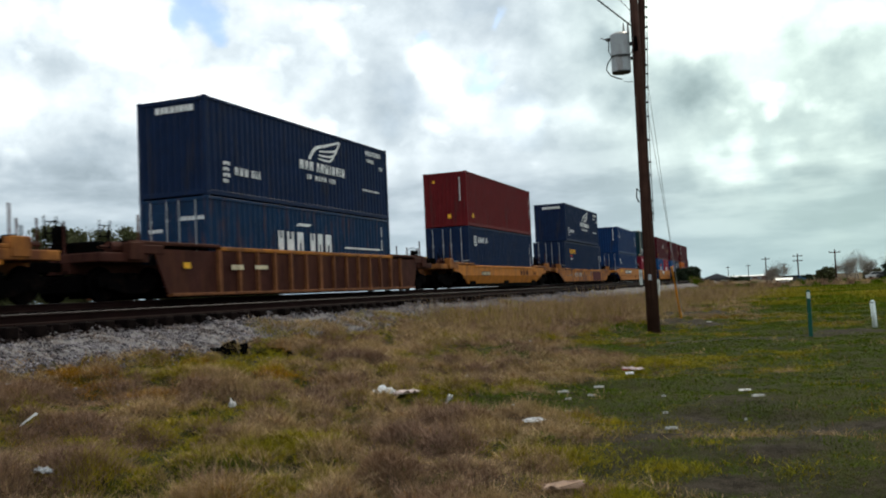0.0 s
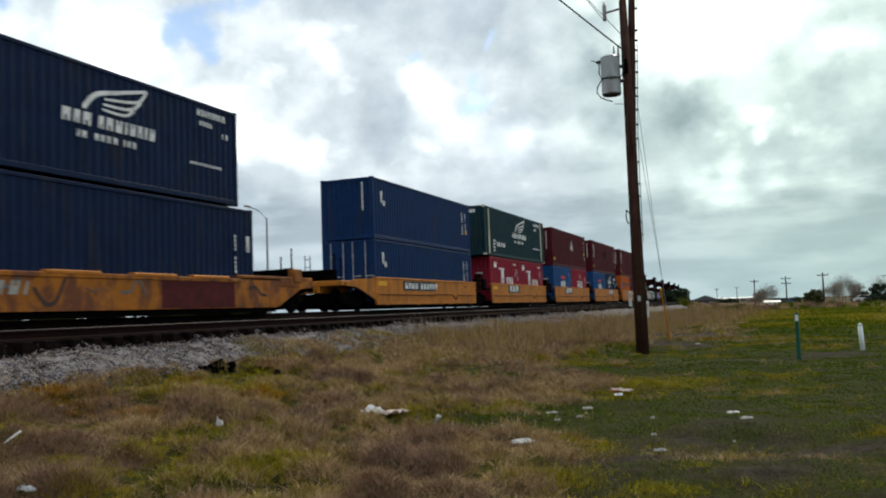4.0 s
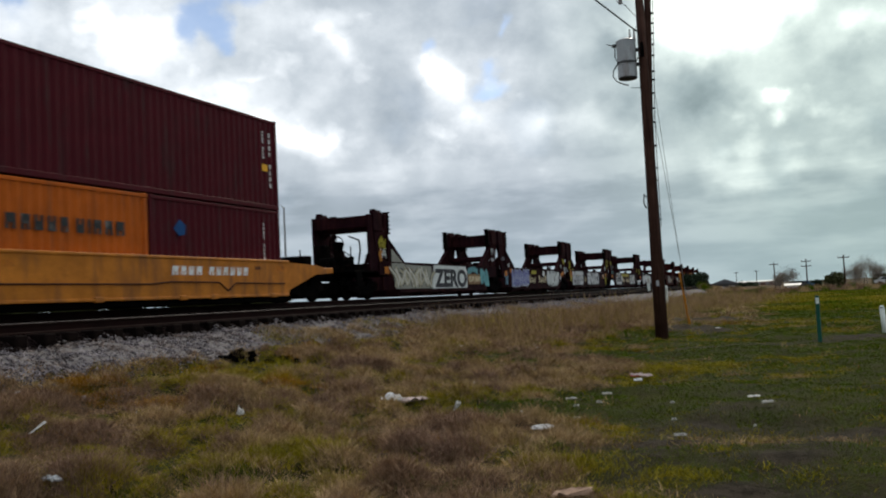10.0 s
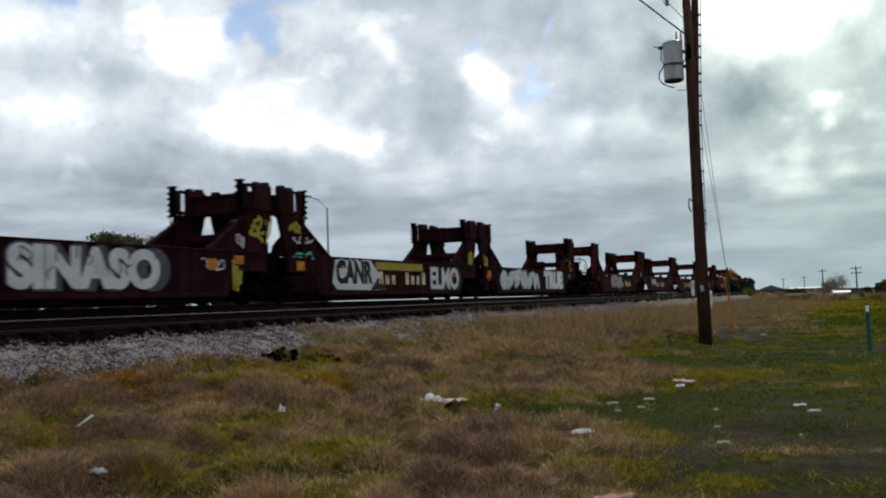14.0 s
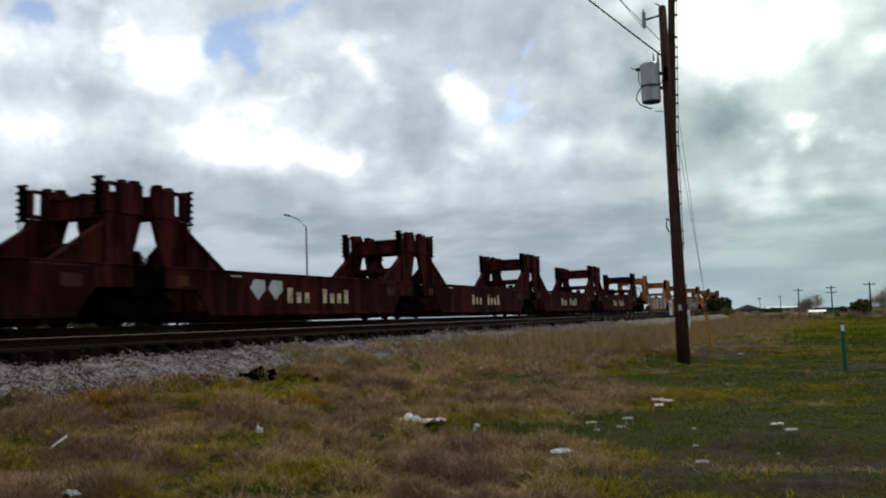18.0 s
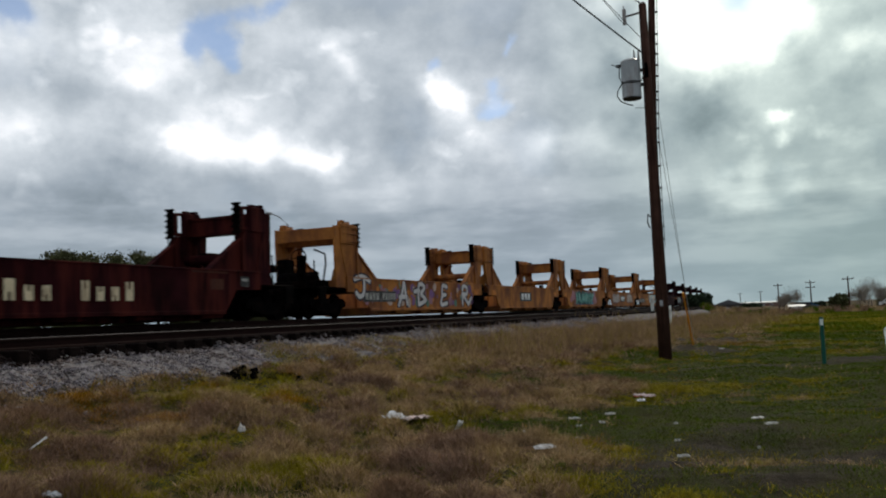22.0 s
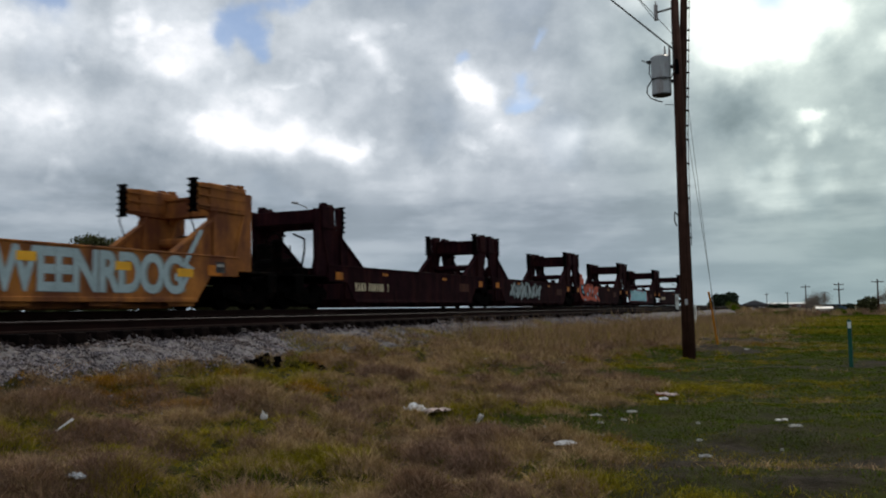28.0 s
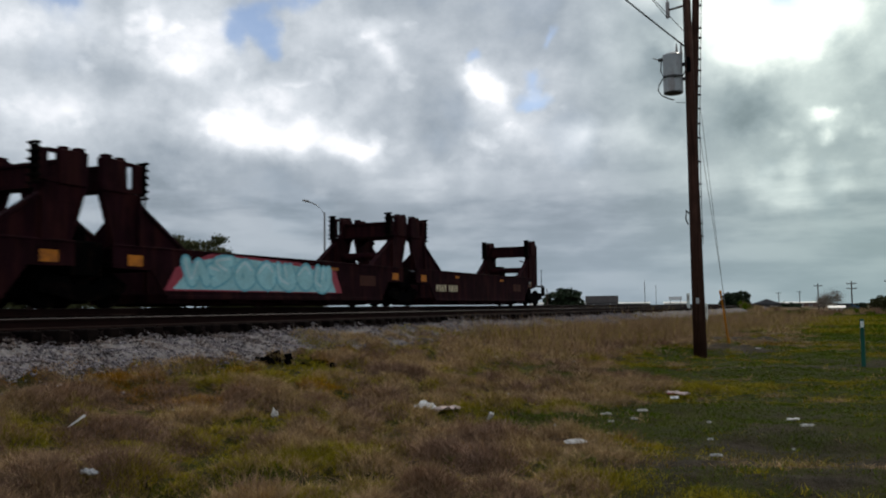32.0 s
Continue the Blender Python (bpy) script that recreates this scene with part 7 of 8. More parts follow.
def scrap(name, label, cat, mat, at, w, d, h, seed, tilt=0.0):
    """A crumpled sheet lying on the ground."""
    r = np.random.default_rng(seed)
    n = 7
    s = Solid()
    v = []
    for i in range(n):
        for j in range(n):
            u, t = i / (n - 1) - .5, j / (n - 1) - .5
            k = 1 - .35 * r.random() * (abs(u) > .4 or abs(t) > .4)
            v.append((u * w * k, t * d * k, h * (r.random() ** 1.5) * (1 - 1.2 * max(abs(u), abs(t))) + .012 + tilt * u))
    f = [(i * n + j, i * n + n + j, i * n + n + j + 1, i * n + j + 1) for i in range(n - 1) for j in range(n - 1)]
    s.add(v, f)
    low = [(x, y, z - .012) for x, y, z in v]
    s.add(low, [tuple(reversed(q)) for q in f])
    x, y = at
    ob = solid_thing(name, s, mat, label, cat, (x, y, float(ground_height(x, y)) + .045), "litter in the grass")
    ob.rotation_euler = (0, 0, r.uniform(-.6, .6))


def litter():
    P, C, K2, D = M["paper"], M["card"], M["pinkpaper"], M["dullpaper"]
    scrap("plastic_bag", "crumpled white plastic bag in dead grass", "litter", P, (-4.92, 10.20), .32, .20, .13, 1)
    scrap("paper_litter", "flat pale pink paper sheet in dead grass", "litter", K2, (-4.60, 10.22), .44, .24, .08, 2, .05)
    scrap("paper_litter", "beige rag beside a plastic bag", "litter", C, (-5.12, 10.10), .16, .12, .06, 9)
    scrap("paper_litter", "white paper scrap standing in the grass", "litter", P, (-5.92, 8.29), .08, .07, .15, 3)
    scrap("paper_litter", "flattened white paper cup in the grass", "litter", P, (-2.44, 8.56), .30, .07, .05, 4)
    scrap("paper_litter", "narrow white paper scrap in the grass", "litter", P, (-3.94, 10.0), .07, .17, .09, 5, .1)
    scrap("paper_litter", "white paper scrap in the grass", "litter", P, (-2.04, 12.03), .12, .09, .05, 6)
    scrap("board_litter", "broken pinkish board lying in dead grass", "litter", K2, (-2.24, 13.40), .42, .14, .06, 7)
    scrap("wrapper_litter", "torn dull red wrapper on dead grass", "litter", M["redmark"], (-2.32, 13.72), .30, .10, .08, 8)
    for k, (x, y, w) in enumerate(((-8.21, 7.28, .16), (-6.75, 7.54, .09), (-7.68, 19.95, .2), (-6.89, 17.95, .22), (-7.06, 16.3, .34), (-6.33, 22.5, .34), (-5.26, 18.4, .18), (-4.05, 13.9, .14), (-4.43, 12.0, .14),
                                   (-2.91, 9.36, .10), (-2.7, 10.84, .34), (-2.28, 10.54, .22), (-2.29, 11.12, .34), (-2.45, 10.07, .18), (-2.29, 9.4, .2), (-.49, 10.59, .32), (-.33, 10.12, .34), (-1.38, 10.36, .12),
                                   (-1.22, 9.2, .14), (-1.04, 8.19, .26), (-.43, 9.04, .08), (-2.23, 28.2, .4))):
        scrap("paper_litter", "small white paper scrap in the grass", "litter", P if k in (3, 15, 21) else D, (x, y), w * .5, w * .22, .022, 20 + k)
    x, y = -6.86, 6.2
    s = Solid()
    for k in range(5):
        a, b = k / 5, (k + 1) / 5
        s.add([(a * .11 - .012, a * .1, a * .11), (a * .11 + .012, a * .1 + .012, a * .10), (b * .11 + .010, b * .1 + .012, b * .10 + .01 * (k % 2)), (b * .11 - .010, b * .1, b * .115)], [(0, 1, 2, 3)])
    solid_thing("paper_litter", s, P, "white plastic strip caught upright in the grass", "litter", (x, y, float(ground_height(x, y)) + .04), "litter in the grass")
    scrap("card_litter", "damp torn cardboard with a red stripe in the grass", "litter", C, (-1.46, 5.74), .34, .16, .06, 51)
    scrap("paper_litter", "grey paper sheet half hidden in the grass", "litter", M["galv"], (-5.15, 4.85), .2, .12, .05, 52)


# ---------------------------------------------------------------- trees, lamp and the far side
def limbs(s, base, direction, length, r, depth, rg, tips, spread=.55):
    end = base + direction * length
    mid = base + direction * length * .5 + Vector(rg.normal(0, .05, 3)) * length
    s.tube([base, mid, end], r, 6 if depth > 1 else 4, r * .6, cap=False)
    if depth == 0:
        tips.append(end)
        return
    for k in range(rg.integers(2, 4)):
        d = (direction + Vector(rg.normal(0, spread, 3)) + Vector((0, 0, .12))).normalized()
        limbs(s, base + direction * length * rg.uniform(.6, 1.0), d, length * rg.uniform(.55, .8), r * .58, depth - 1, rg, tips, spread)


def tree(name, label, at, height, spread, mat, leaves, seed, leaf=.22, bare=False, low=.25):
    rg = np.random.default_rng(seed)
    x, y = at
    t = thing(name, label, "tree" if "bush" not in name else "bush", (x, y, 0.0))
    s, tips = Solid(), []
    for k in range(1 if height > 6 and not bare else 2):
        limbs(s, Vector((rg.normal(0, .2) * k, rg.normal(0, .2) * k, -.2)), Vector((rg.normal(0, .08), rg.normal(0, .08), 1)).normalized(), height * .34, height * .022, 4 if bare else 3, rg, tips, .5 if bare else .6)
    part("trunk", s, M["bark"] if not bare else M["twig"], t)
    if bare:
        n, ends = 3000, np.array([tuple(p) for p in tips])
        c = ends[rg.integers(0, len(ends), n)] + rg.normal(0, spread * .2, (n, 3))
        c[:, 2] = np.clip(c[:, 2], height * .2, height * 1.02)
        a = rg.normal(0, 1, (n, 3)) + np.array([0, 0, .5])
        a *= (rg.uniform(.2, .5, n) / np.linalg.norm(a, axis=1))[:, None]
        w = np.array([.017, 0, 0])
        me = quick_mesh("twig_crown", np.stack([c - w, c + w, c + a], 1).reshape(-1, 3), np.arange(3 * n).reshape(n, 3))
        me.materials.append(M["twig"])
        part("twig_crown", me, None, t)
    if leaves:
        tips = np.array(tips)
        n = leaves
        blobs = rg.uniform(0, 1, (130, 3))
        cen = np.stack([(blobs[:, 0] - .5) * 2 * spread * .8, (blobs[:, 1] - .5) * 2 * spread * .8, height * (low + (1 - low) * blobs[:, 2] * .92)], -1)
        wide = np.hypot(cen[:, 0], cen[:, 1]) / spread
        top = height * (1 - .5 * wide ** 2)
        cen[:, 2] = np.minimum(cen[:, 2], top)
        pick = rg.integers(0, 130, n)
        c = cen[pick] + rg.normal(0, 1, (n, 3)) * spread * np.array([.085, .085, .05])
        c[:, 2] = np.clip(c[:, 2], height * low * .5, None)
        a = rg.normal(0, 1, (n, 3))
        a /= np.linalg.norm(a, axis=1)[:, None]
        b = np.cross(a, rg.normal(0, 1, (n, 3)))
        b /= np.linalg.norm(b, axis=1)[:, None]
        sz = leaf * rg.uniform(.6, 1.4, (n, 1))
        v = np.stack([c - a * sz, c + b * sz * .6, c + a * sz, c - b * sz * .6], 1).reshape(-1, 3)
        me = quick_mesh("crown", v, np.arange(4 * n).reshape(n, 4))
        me.materials.append(mat)
        part("crown", me, None, t)
    return t


def street_lamp(az, d, height, arm_az):
    x, y = spot(az, d)
    l = thing("street_lamp", "tall grey street lamp with a single curved arm", "street lamp", (x, y, 0))
    part("mast", Solid().tube([(0, 0, 0), (0, 0, height)], .11, 10, .07), M["galv"], l)
    ax, ay = spot(arm_az, d)
    dx, dy = ax - x, ay - y
    part("arm", Solid().tube([(0, 0, height - .05), (dx * .45, dy * .45, height + .55), (dx * .9, dy * .9, height + .8)], .045, 6), M["galv"], l)
    part("lamp_head", Solid().tube([(dx * .85, dy * .85, height + .8), (dx * 1.2, dy * 1.2, height + .88)], .1, 8, .07), M["galv"], l)


def far_pole(az, d, top_el, arms=1):
    x, y = spot(az, d)
    h = 1.4 + d * math.tan(radians(top_el))
    p = thing("utility_pole", "distant dark wooden utility pole with a crossarm", "utility pole", (x, y, 0), "distant utility poles")
    part("shaft", Solid().tube([(0, 0, 0), (0, 0, h)], .14, 8, .10), M["polewood"], p)
    for k in range(arms):
        part("crossarm", Solid().box(-.85, .85, -.05, .05, h - .5 - k * .9, h - .36 - k * .9), M["polewood"], p)
        part("insulator", Solid().tube([(-.78, 0, h - .36 - k * .9), (-.78, 0, h - .2 - k * .9)], .05, 6).tube([(.78, 0, h - .36 - k * .9), (.78, 0, h - .2 - k * .9)], .05, 6), M["porcelain"], p)


def house(name, label, az, d, w, depth, wall_h, roof_h, wall_mat, roof_mat, windows=3, gable=False):
    x, y = spot(az, d)
    b = thing(name, label, "building", (x, y, 0))
    b.rotation_euler = (0, 0, radians(az))
    part("wall", Solid().box(-w / 2, w / 2, 0, depth, 0, wall_h), wall_mat, b)
    if gable:
        part("roof", Solid().prism([(-w / 2 - .4, wall_h), (0, wall_h + roof_h), (w / 2 + .4, wall_h)], "y", -.4, depth + .4), roof_mat, b)
    elif roof_h:
        part("roof", Solid().prism([(-.3, wall_h), (depth / 2, wall_h + roof_h), (depth + .3, wall_h)], "x", -w / 2 - .3, w / 2 + .3), roof_mat, b)
    else:
        part("roof", Solid().box(-w / 2 - .2, w / 2 + .2, -.2, depth + .2, wall_h, wall_h + .3), roof_mat, b)
    for k in range(windows):
        u = -w / 2 + w * (k + .5) / windows
        win = part("window", Solid().box(u - .6, u + .6, -.06, .02, wall_h * .4, wall_h * .75), M["whitewall"], b)
        part("pane", Solid().box(u - .5, u + .5, -.075, -.06, wall_h * .4 + .1, wall_h * .75 - .1), M["glass"], win)


def surroundings():
    L, D = M["leaf"], M["darkleaf"]
    for k, (az, d, h, w) in enumerate(((45.0, 60, 6.9, 3.8), (40.5, 62, 6.9, 3.4), (36.3, 74, 5.2, 2.6), (50, 66, 6.6, 4.0), (33.8, 90, 5.1, 2.4))):
        x, y = spot(az, d)
        tree("tree", "bushy olive-green tree behind the tracks", (x, y), h * 1.02, w, L, 52000, 60 + k, .085, low=.05)
    street_lamp(32.3, 62, 1.4 + 62 * math.tan(radians(6.45)), 33.5)
    # far objects beyond the end of the train
    x, y = spot(16.5, 250)
    tree("tree", "dark round evergreen tree far down the line", (x, y), 6.7, 5.6, D, 3600, 71, .5, low=.1)
    x, y = spot(5.66, 130)
    tree("tree", "dark round evergreen tree beyond the field", (x, y), 3.6, 2.1, D, 11000, 72, .16, low=.02)
    x, y = spot(6.35, 132)
    tree("bush", "low olive bush beside a dark tree", (x, y), 2.4, 1.0, L, 1200, 73, .18, low=.05)
    house("barn", "distant grey barn with a broad low gable roof", 14.05, 420, 15, 8, 3.2, 3.4, M["greywall"], M["brownroof"], 2)
    house("shed", "distant low white building", 16.5, 430, 34, 10, 3.0, .9, M["whitewall"], M["roofmetal"], 5)
    house("shed", "distant low pale building", 12.2, 520, 22, 10, 3.0, .8, M["greywall"], M["roofmetal"], 4)
    house("shop", "distant white building with a sign board", 9.4, 300, 7.6, 8, 2.2, .5, M["whitewall"], M["roofmetal"], 3)
    x, y = spot(9.4, 299)
    b = thing("sign_board", "distant pale sign board on two posts", "sign", (x, y, 0))
    b.rotation_euler = (0, 0, radians(9.4))
    part("board", Solid().box(-2.1, 2.1, -.1, .1, 3.2, 4.4), M["whitewall"], b)
    part("post", Solid().box(-1.7, -1.5, -.1, .1, 0, 3.2), M["galv"], b)
    part("post", Solid().box(1.5, 1.7, -.1, .1, 0, 3.2), M["galv"], b)
    house("house", "distant low house with a grey shingle roof", 3.92, 190, 5.4, 7, 1.45, 1.05, M["greywall"], M["greyroof"], 2, True)
    house("warehouse", "long low grey shed with a pale roof edge", 1.9, 330, 15, 10, 1.75, .45, M["brownwall"], M["roofmetal"], 5)
    house("shed", "small white shed at the field's far edge", -.05, 114, 1.36, 1.3, .88, .25, M["whitewall"], M["roofmetal"], 1)
    for k, (az, d, h, w) in enumerate(((.2, 160, 4.0, 2.4), (.7, 172, 3.2, 2.0), (-4.0, 160, 5.1, 2.4), (-4.85, 170, 4.0, 2.4), (-3.5, 152, 3.8, 1.8), (-6.2, 170, 4.6, 3.0), (-7.4, 180, 4.6, 2.8))):
        x, y = spot(az, d)
        tree("tree", "leafless grey-brown tree at the field's far edge", (x, y), h, w, None, 0, 80 + k, bare=True)
    for k, (az, d, h, w, mt) in enumerate(((-2.4, 150, 2.6, 1.7, L), (-6.3, 160, 3.4, 2.4, D), (-7.2, 165, 3.9, 2.8, D), (-8.6, 170, 3.4, 3, D), (-1.3, 170, 1.4, 1.3, D), (-5.0, 175, 2.2, 1.8, L), (2.6, 240, 1.7, 3.2, D), (3.6, 235, 1.9, 2.6, D), (7.6, 230, 1.6, 3.0, L))):
        x, y = spot(az, d)
        tree("bush", "dark low bush at the field's far edge", (x, y), h, w, mt, 1500, 95 + k, .22, low=.05)
    for az, d, el, n in ((.95, 190, 1.21, 1), (-.9, 175, 1.31, 2), (-3.0, 150, 1.44, 1), (-6.5, 190, 1.2, 1), (11.3, 330, 1.6, 0), (10.6, 420, 1.3, 0), (3.2, 330, .75, 1), (2.0, 330, .8, 1), (-.1, 260, .8, 1), (4.9, 400, .6, 1), (20.5, 330, 1.4, 0), (17.6, 200, 1.2, 0)):
        far_pole(az, d, el, n)
    # parked pale vehicles at the far edge, seen as low boxes with cabins
    for k, (az, d, mt) in enumerate(((-.35, 160, "greywall"), (-5.3, 165, "whitewall"), (-5.9, 160, "greywall"), (-.6, 168, "bluewall"))):
        x, y = spot(az, d)
        v = thing("parked_car", "distant parked pale car at the field's far edge" if mt == "whitewall" else "distant parked dark car at the field's far edge", "car", (x, y, 0))
        v.rotation_euler = (0, 0, radians(az))
        part("body", Solid().prism([(-2.1, .35), (2.1, .35), (2.1, .8), (1.4, .9), (.9, 1.38), (-1.0, 1.38), (-1.6, .92), (-2.1, .85)], "y", 0, 1.7), M[mt], v)
        part("window", Solid().prism([(-1.3, .95), (1.15, .95), (.8, 1.3), (-.9, 1.3)], "y", -.01, 1.71), M["glass"], v)
        for u in (-1.3, 1.3):
            part("wheel", Solid().tube([(u, -.02, .32), (u, 1.72, .32)], .32, 12), M["black"], v)


# ---------------------------------------------------------------- grass
def surface(x, y):
    g = ground_height(x, y)
    return np.where(x < -8.6, np.maximum(g, bank_height(x, y)), g)


def blades(name, label, mat, x, y, h, w, lean, seed):
    r = np.random.default_rng(seed)
    n = len(x)
    z = surface(x, y) - .01
    a = r.uniform(0, 2 * np.pi, n)
    dx, dy = np.cos(a) * w, np.sin(a) * w
    b = r.uniform(0, 2 * np.pi, n)
    l = np.abs(r.normal(0, lean, n)) * h
    tip = np.stack([x + np.cos(b) * l, y + np.sin(b) * l, z + h], -1)
    v = np.stack([np.stack([x - dx, y - dy, z], -1), np.stack([x + dx, y + dy, z], -1), tip], 1).reshape(-1, 3)
    me = quick_mesh(name, v, np.arange(3 * n).reshape(n, 3))
    me.materials.append(mat)
    tagged(new(name, me), label, "grass", kind="stuff")


def sow(n, near, far, x0, x1, seed):
    """Places over the field, thinning with distance."""
    r = np.random.default_rng(seed)
    y = near * (far / near) ** r.random(n)
    lo = np.maximum(x0, -1.32 * y - 1.0)
    hi = np.minimum(x1, .17 * y + 1.0)
    return lo + (hi - lo) * r.random(n), y


KINDS = (("green_grass", "short green grass", "grass", .050, 1.1), ("yellow_grass", "yellow-green short grass", "olive", .070, 1.2), ("orange_grass", "orange-brown grass at the toe of the ballast", "rust", .085, 1.2),
         ("brown_grass", "purple-brown dead grass on low mounds", "reddry", .095, 1.4), ("dead_grass", "matted straw-coloured dead grass", "straw", .090, 1.5))
TUFTS = ((1, "olive_tussocks", "yellow-green grass tufts", "olive", .75), (2, "orange_tussocks", "orange-brown grass tufts", "rust", .8), (3, "brown_tussocks", "brown tufts of dead grass drooping over mounds", "reddry", 1.0),
         (4, "straw_tussocks", "pale tufts of dead straw grass", "straw", 1.0))


def grow_grass():
    r = np.random.default_rng(5)
    x, y = sow(760000, 3.4, 48, -10.6, 9.0, 11)
    n = len(x)
    # grass creeps up the stone in places
    creep = np.clip((-x - 8.55) / 1.9 + (rolling(x, y, 0, 2.0) - .5) * 2.5 - .55 * np.exp(-((y - 19) / 4.5) ** 2), 0, 1)
    keep = (r.random(n) > soilness(x, y) * 1.1) & (r.random(n) > np.clip(creep * 3.2, 0, 1.0)) & (x > -10.45)
    hum, own = hummocks(x, y, .62)
    f = dry_side(x, y)
    # bare hollows between the mounds; growth thinned in the near green part to darken it
    bald = f * np.clip(.55 - 2.2 * hum, 0, .55) + (1 - f) * (y < 26) * np.clip(.9 - 1.6 * rolling(x, y, 5, .8), 0, .45)
    keep &= r.random(n) > bald
    pick = np.argmax(cover(x, y) + r.normal(0, .22, (5, n)), 0)
    tall = np.clip(.45 + .9 * hum * f + .7 * (rolling(x, y, 2, .3) - .4), .25, 1.6)
    far = 1 + np.clip(y - 6, 0, 42) * .075
    for k, (name, label, mat, high, droop) in enumerate(KINDS):
        q = (pick == k) & keep
        blades(name, label, M[mat], x[q], y[q], high * tall[q] * r.uniform(.4, 1.35, q.sum()) * np.sqrt(far[q]), .0038 * far[q], droop, hash_seed(name))
    # tussocks: longer blades that droop from the tops of the mounds
    n = 26000
    tx, ty = sow(n, 4.0, 34, -9.0, 3.5, 21)
    hum, own = hummocks(tx, ty, .62)
    ok = (r.random(n) < (.10 + 1.3 * hum) * (.12 + .88 * dry_side(tx, ty))) & (soilness(tx, ty) < .3)
    tx, ty, hum = tx[ok], ty[ok], hum[ok]
    size = r.uniform(.05, .13, len(tx)) * (.6 + 1.0 * hum)
    pick = np.argmax(cover(tx, ty) + r.normal(0, .16, (5, len(tx))), 0)
    for k, name, label, mat, high in TUFTS:
        c = np.repeat(np.flatnonzero(pick == k), 44)
        a, q = r.uniform(0, 2 * np.pi, len(c)), np.sqrt(r.random(len(c)))
        rad = size[c] * q
        bx, by = tx[c] + np.cos(a) * rad, ty[c] + np.sin(a) * rad
        blades(name, label, M[mat], bx, by, high * size[c] * r.uniform(.5, 1.3, len(c)) * (1.1 - .6 * q), .0030 * (1 + np.clip(by - 6, 0, 40) * .06), 1.0, 31 + k)
    # tall dead weeds by the ballast, down the line
    n = 34000
    cx = r.uniform(0, 1, 260)
    wy = 21 + 37 * cx
    wx = -7.7 + .085 * (wy - 24) + r.normal(0, .9, 260)
    k = r.integers(0, 260, n)
    x, y = wx[k] + r.normal(0, .35, n), wy[k] + r.normal(0, .5, n)
    h = n // 2
    blades("tall_weeds", "tall thin dead weeds beside the ballast", M["reddry"], x[:h], y[:h], r.uniform(.15, .9, h) * (.25 + .75 * (k[:h] % 5) / 4), .006, .7, 77)
    blades("tall_weeds", "yellow-green weeds beside the ballast", M["olive"], x[h:], y[h:], r.uniform(.1, .6, n - h) * (.2 + .8 * (k[h:] % 5) / 4), .006, .8, 76)
    blades("tall_weeds", "tall thin straw-coloured weeds beside the ballast", M["straw"], x[::2] + .2, y[::2] - .3, (r.uniform(.15, .85, n) * (.2 + .8 * (k % 7) / 6))[::2], .006, .7, 78)
    n = 26000
    y = 45 + 95 * r.random(n)
    x = -6.8 + .022 * y + r.normal(0, 2.2, n)
    half, third = r.random(n) < .4, r.random(n) < .5
    tip = r.uniform(.1, .6, n) * (.3 + 1.1 * rolling(x, y, 3, 4.0))
    blades("tall_weeds", "distant brown weeds along the line", M["reddry"], x[half], y[half], tip[half], .016, .6, 79)
    blades("tall_weeds", "distant straw-coloured weeds along the line", M["straw"], x[~half & third], y[~half & third], tip[~half & third], .016, .6, 81)
    blades("tall_weeds", "distant olive weeds along the line", M["olive"], x[~half & ~third], y[~half & ~third], tip[~half & ~third] * .8, .016, .6, 82)
    n = 150000
    y = 44 * (114 / 44) ** r.random(n)
    x = -7.5 + .03 * y + (.17 * y + 9.5 - .03 * y) * r.random(n)
    d = dryness(x, y) + r.normal(0, .1, n) > .62
    sun_bleached = ~d & (rolling(x, y, 1, 6.0) + r.normal(0, .12, n) > .50)
    for name, label, mat, q in (("field_grass", "green grass of the far field", "grass", ~d & ~sun_bleached), ("field_grass", "yellow-green grass of the far field", "olive", sun_bleached), ("field_grass", "dead grass at the far field's edge", "straw", d)):
        blades(name, label, M[mat], x[q], y[q], r.uniform(.05, .17, q.sum()), .0007 * y[q] * r.uniform(.5, 1.3, q.sum()), 1.2, 83 + q.sum() % 7)


    # scrub along the far edge of the field
    n = 30000
    cl = r.integers(0, 240, n)
    az, d, h = r.uniform(-10, 5.5, 240)[cl], r.uniform(108, 122, 240)[cl], (r.uniform(.15, 1.0, 240) ** 1.3)[cl]
    az = np.radians(az + r.normal(0, .14, n))
    d = d + r.normal(0, .5, n)
    kind = cl % 3
    for k, label, mat in ((0, "brown scrub at the field's far edge", "reddry"), (1, "dull green scrub at the field's far edge", "grass"), (2, "straw-coloured scrub at the field's far edge", "straw")):
        q = kind == k
        blades("far_scrub", label, M[mat], (-np.sin(az) * d)[q], (np.cos(az) * d)[q], (h * r.uniform(.5, 1.1, n))[q], .045, .25, 86 + k)


def hash_seed(name):
    return sum(ord(c) * (i + 3) for i, c in enumerate(name)) % 9973


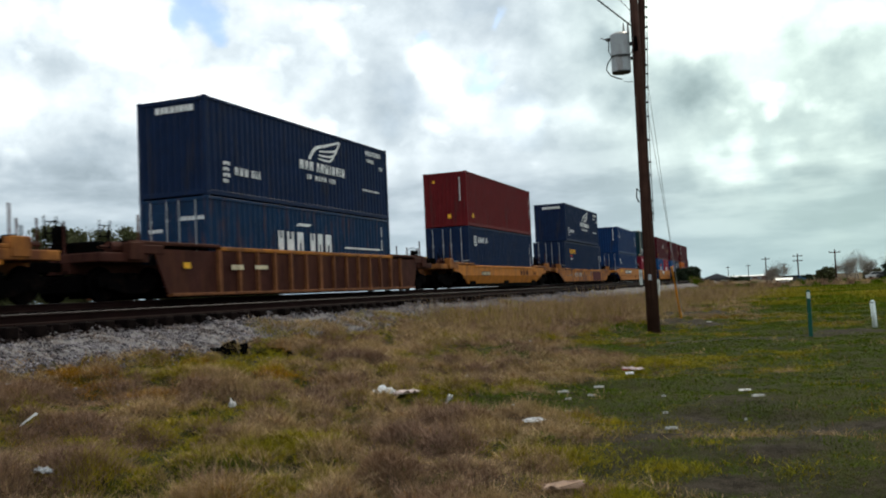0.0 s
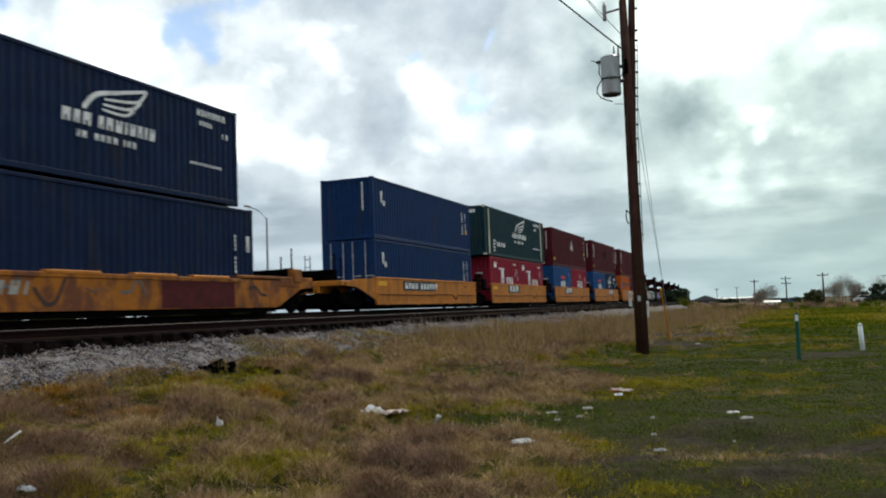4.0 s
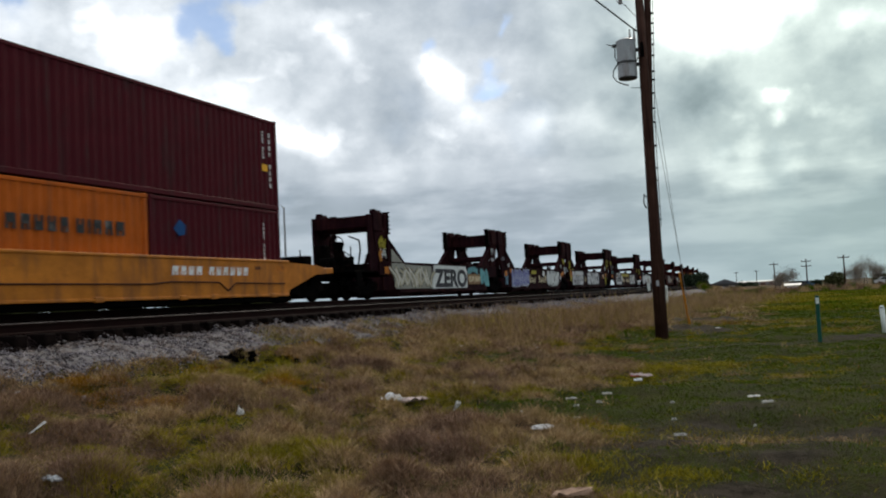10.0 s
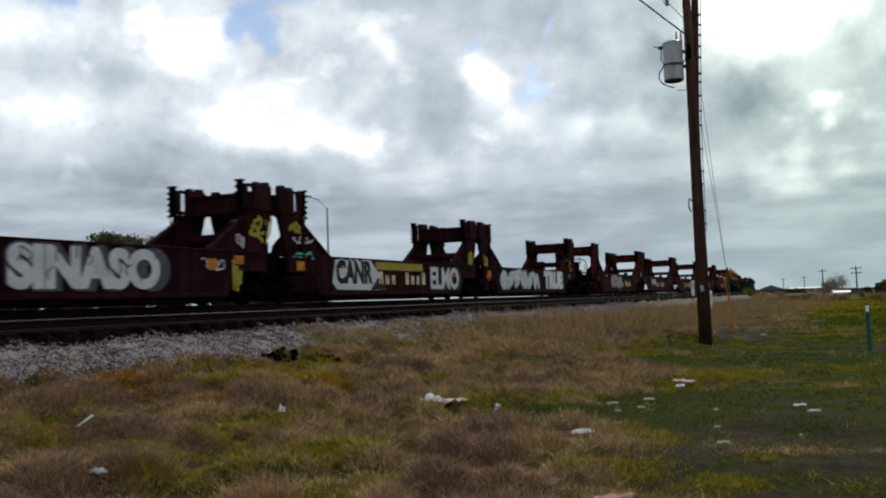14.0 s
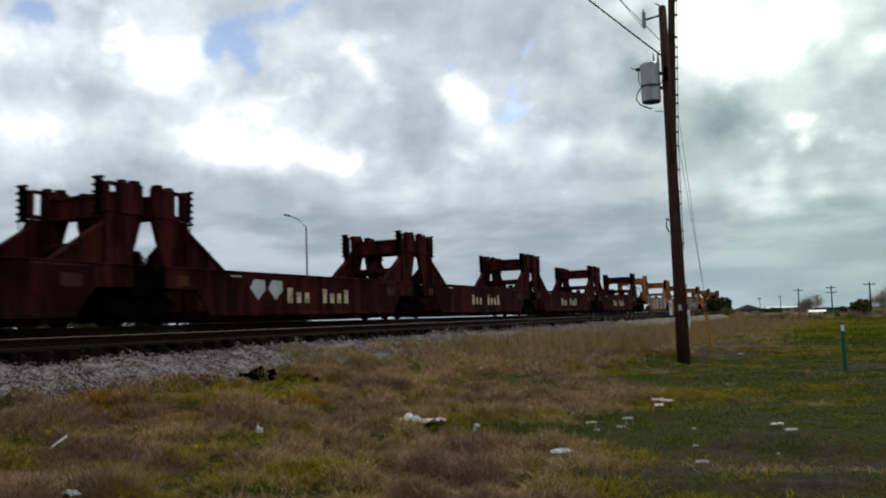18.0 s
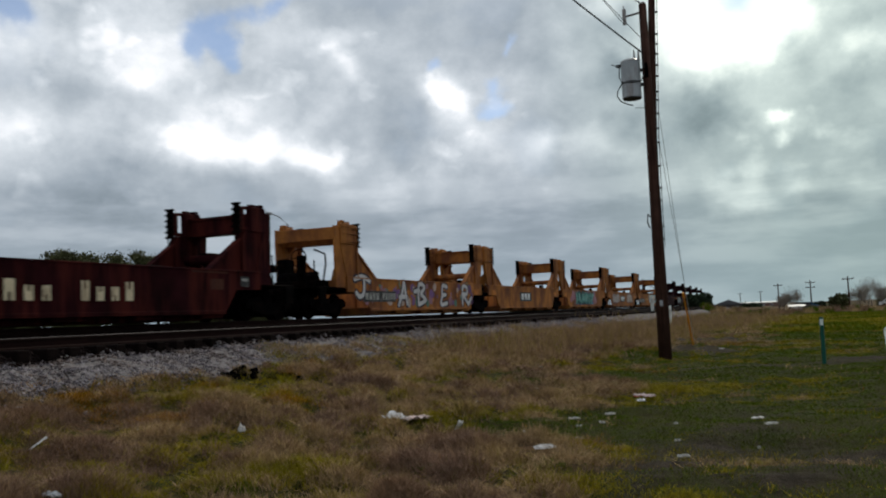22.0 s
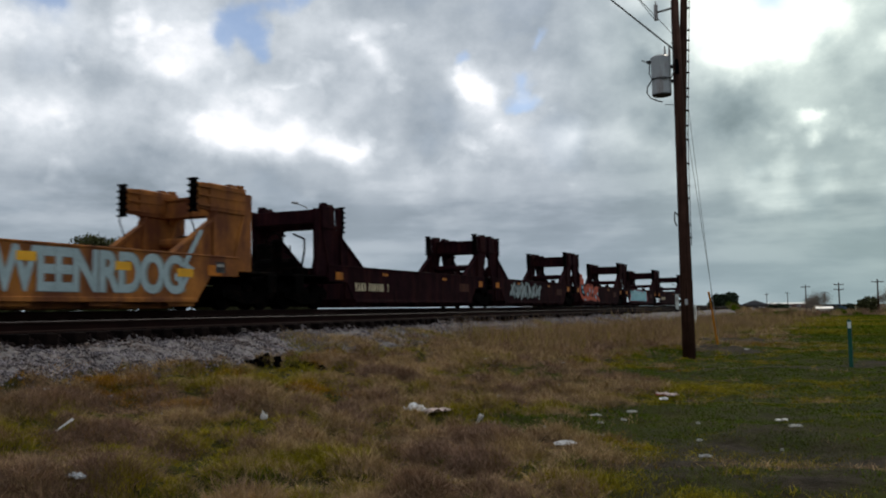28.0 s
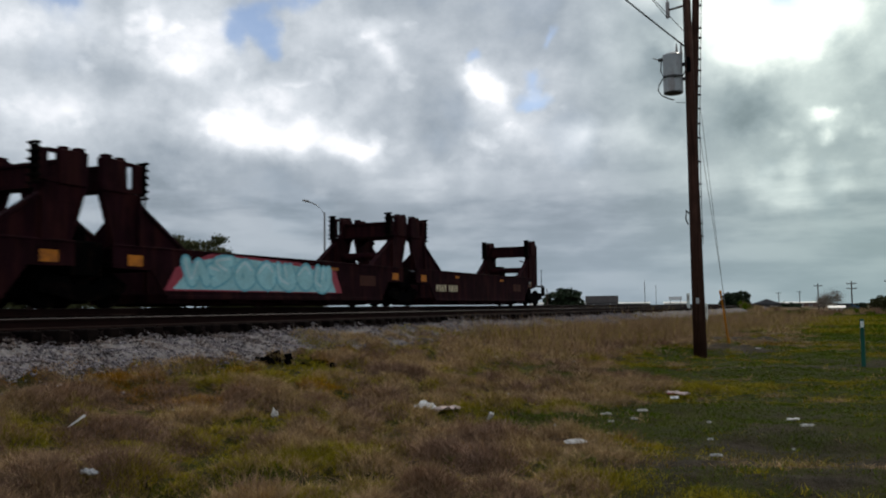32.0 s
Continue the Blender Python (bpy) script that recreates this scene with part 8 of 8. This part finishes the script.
def debris_pile():
    pile = thing("tie_rubble", "dark broken tie pieces at the toe of the ballast", "rubble", (-9.15, 12.35, 0))
    r = np.random.default_rng(90)
    for k in range(22):
        u, w = r.uniform(0, 1.25), r.normal(0, .10)
        x, y = .9 * u - .4 * w, .42 * u + .9 * w
        z = float(surface(x - 9.15, y + 12.35)) + .02
        a, b, c = r.uniform(.08, .17), r.uniform(.03, .06), r.uniform(.012, .05) * (1.15 - .4 * u)
        t, lean = r.uniform(-.5, 1.2), r.uniform(-.05, .05)
        ct, st = math.cos(t), math.sin(t)
        v = [(x + (p * a * ct - q * b * st) * (1 - .25 * e), y + (p * a * st + q * b * ct) * (1 - .25 * e), z - .06 + e * (c + .06) + p * lean) for p in (-1, 1) for q in (-1, 1) for e in (0, 1)]
        part("tie_piece", Solid().add(v, [(0, 1, 3, 2), (4, 6, 7, 5), (0, 4, 5, 1), (2, 3, 7, 6), (0, 2, 6, 4), (1, 5, 7, 3)]), M["black"], pile)


utility_pole()
marker_posts()
surroundings()
litter()
debris_pile()
grow_grass()


# ---------------------------------------------------------------- ties, one by one
def lay_ties(track, cx, top, seed):
    r = np.random.default_rng(seed)
    me = Solid().box(-1.30, 1.30, -.115, .115, -.36, -.175, .015).mesh("tie", M["tie"])
    plate = Solid().box(-.86, -.65, -.09, .09, -.176, -.163).box(.65, .86, -.09, .09, -.176, -.163).mesh("tie_plate", M["rail"])
    for k in range(110):
        y = 2 + .51 * k
        t = part("tie", me, None, track, at=(cx + r.normal(0, .03), y + r.normal(0, .015), top))
        t.rotation_euler = (0, 0, r.normal(0, .012))
        part("tie_plate", plate, None, t)
    s = Solid()
    for k in range(330):
        y = 58.1 + .51 * k
        e = float(bend(y))
        s.box(cx + e - 1.3, cx + e + 1.3, y - .115, y + .115, top - .36, top - .175)
    o = part("far_ties", s, M["tie"], track)
    tagged(o, "dark timber ties further down the line", kind="stuff")


lay_ties(NEAR_TRACK, NEAR_X, NEAR_Z, 1)
lay_ties(FAR_TRACK, TRACK_X, RAIL_Z, 2)


# ---------------------------------------------------------------- movement
def train_place(t):
    """How far along the track the train's zero mark stands at t seconds."""
    u = t / 16 - 1
    return -200.280 -224.712 * u -2.3296 * u ** 2 +1.2674 * u ** 3 -0.5354 * u ** 4


def car_pose(t, start, length):
    """The pose of a car whose two ends ride on the line."""
    a = start + train_place(t)
    p, q = (TRACK_X + float(bend(a)), a), (TRACK_X + float(bend(a + length)), a + length)
    return pose(p[0], p[1], RAIL_Z, 0, 0, math.degrees(math.atan2(p[0] - q[0], length)))


STEADY = ((6, -.14), (7, .05), (8, .12), (9, -.13), (10, -.05), (14, -.15), (16, -.15), (17, -.45), (18, .25), (23, .25), (24, -.22), (28, -.08))
# small departures from an even run, by the second


def motions():
    nudge = dict(STEADY)
    for ob, start, length, y, z in MOVERS:
        walk(ob, [(t, car_pose(t, start + nudge.get(t, 0), length) @ pose(0, y, z)) for t in range(33)])


motions()
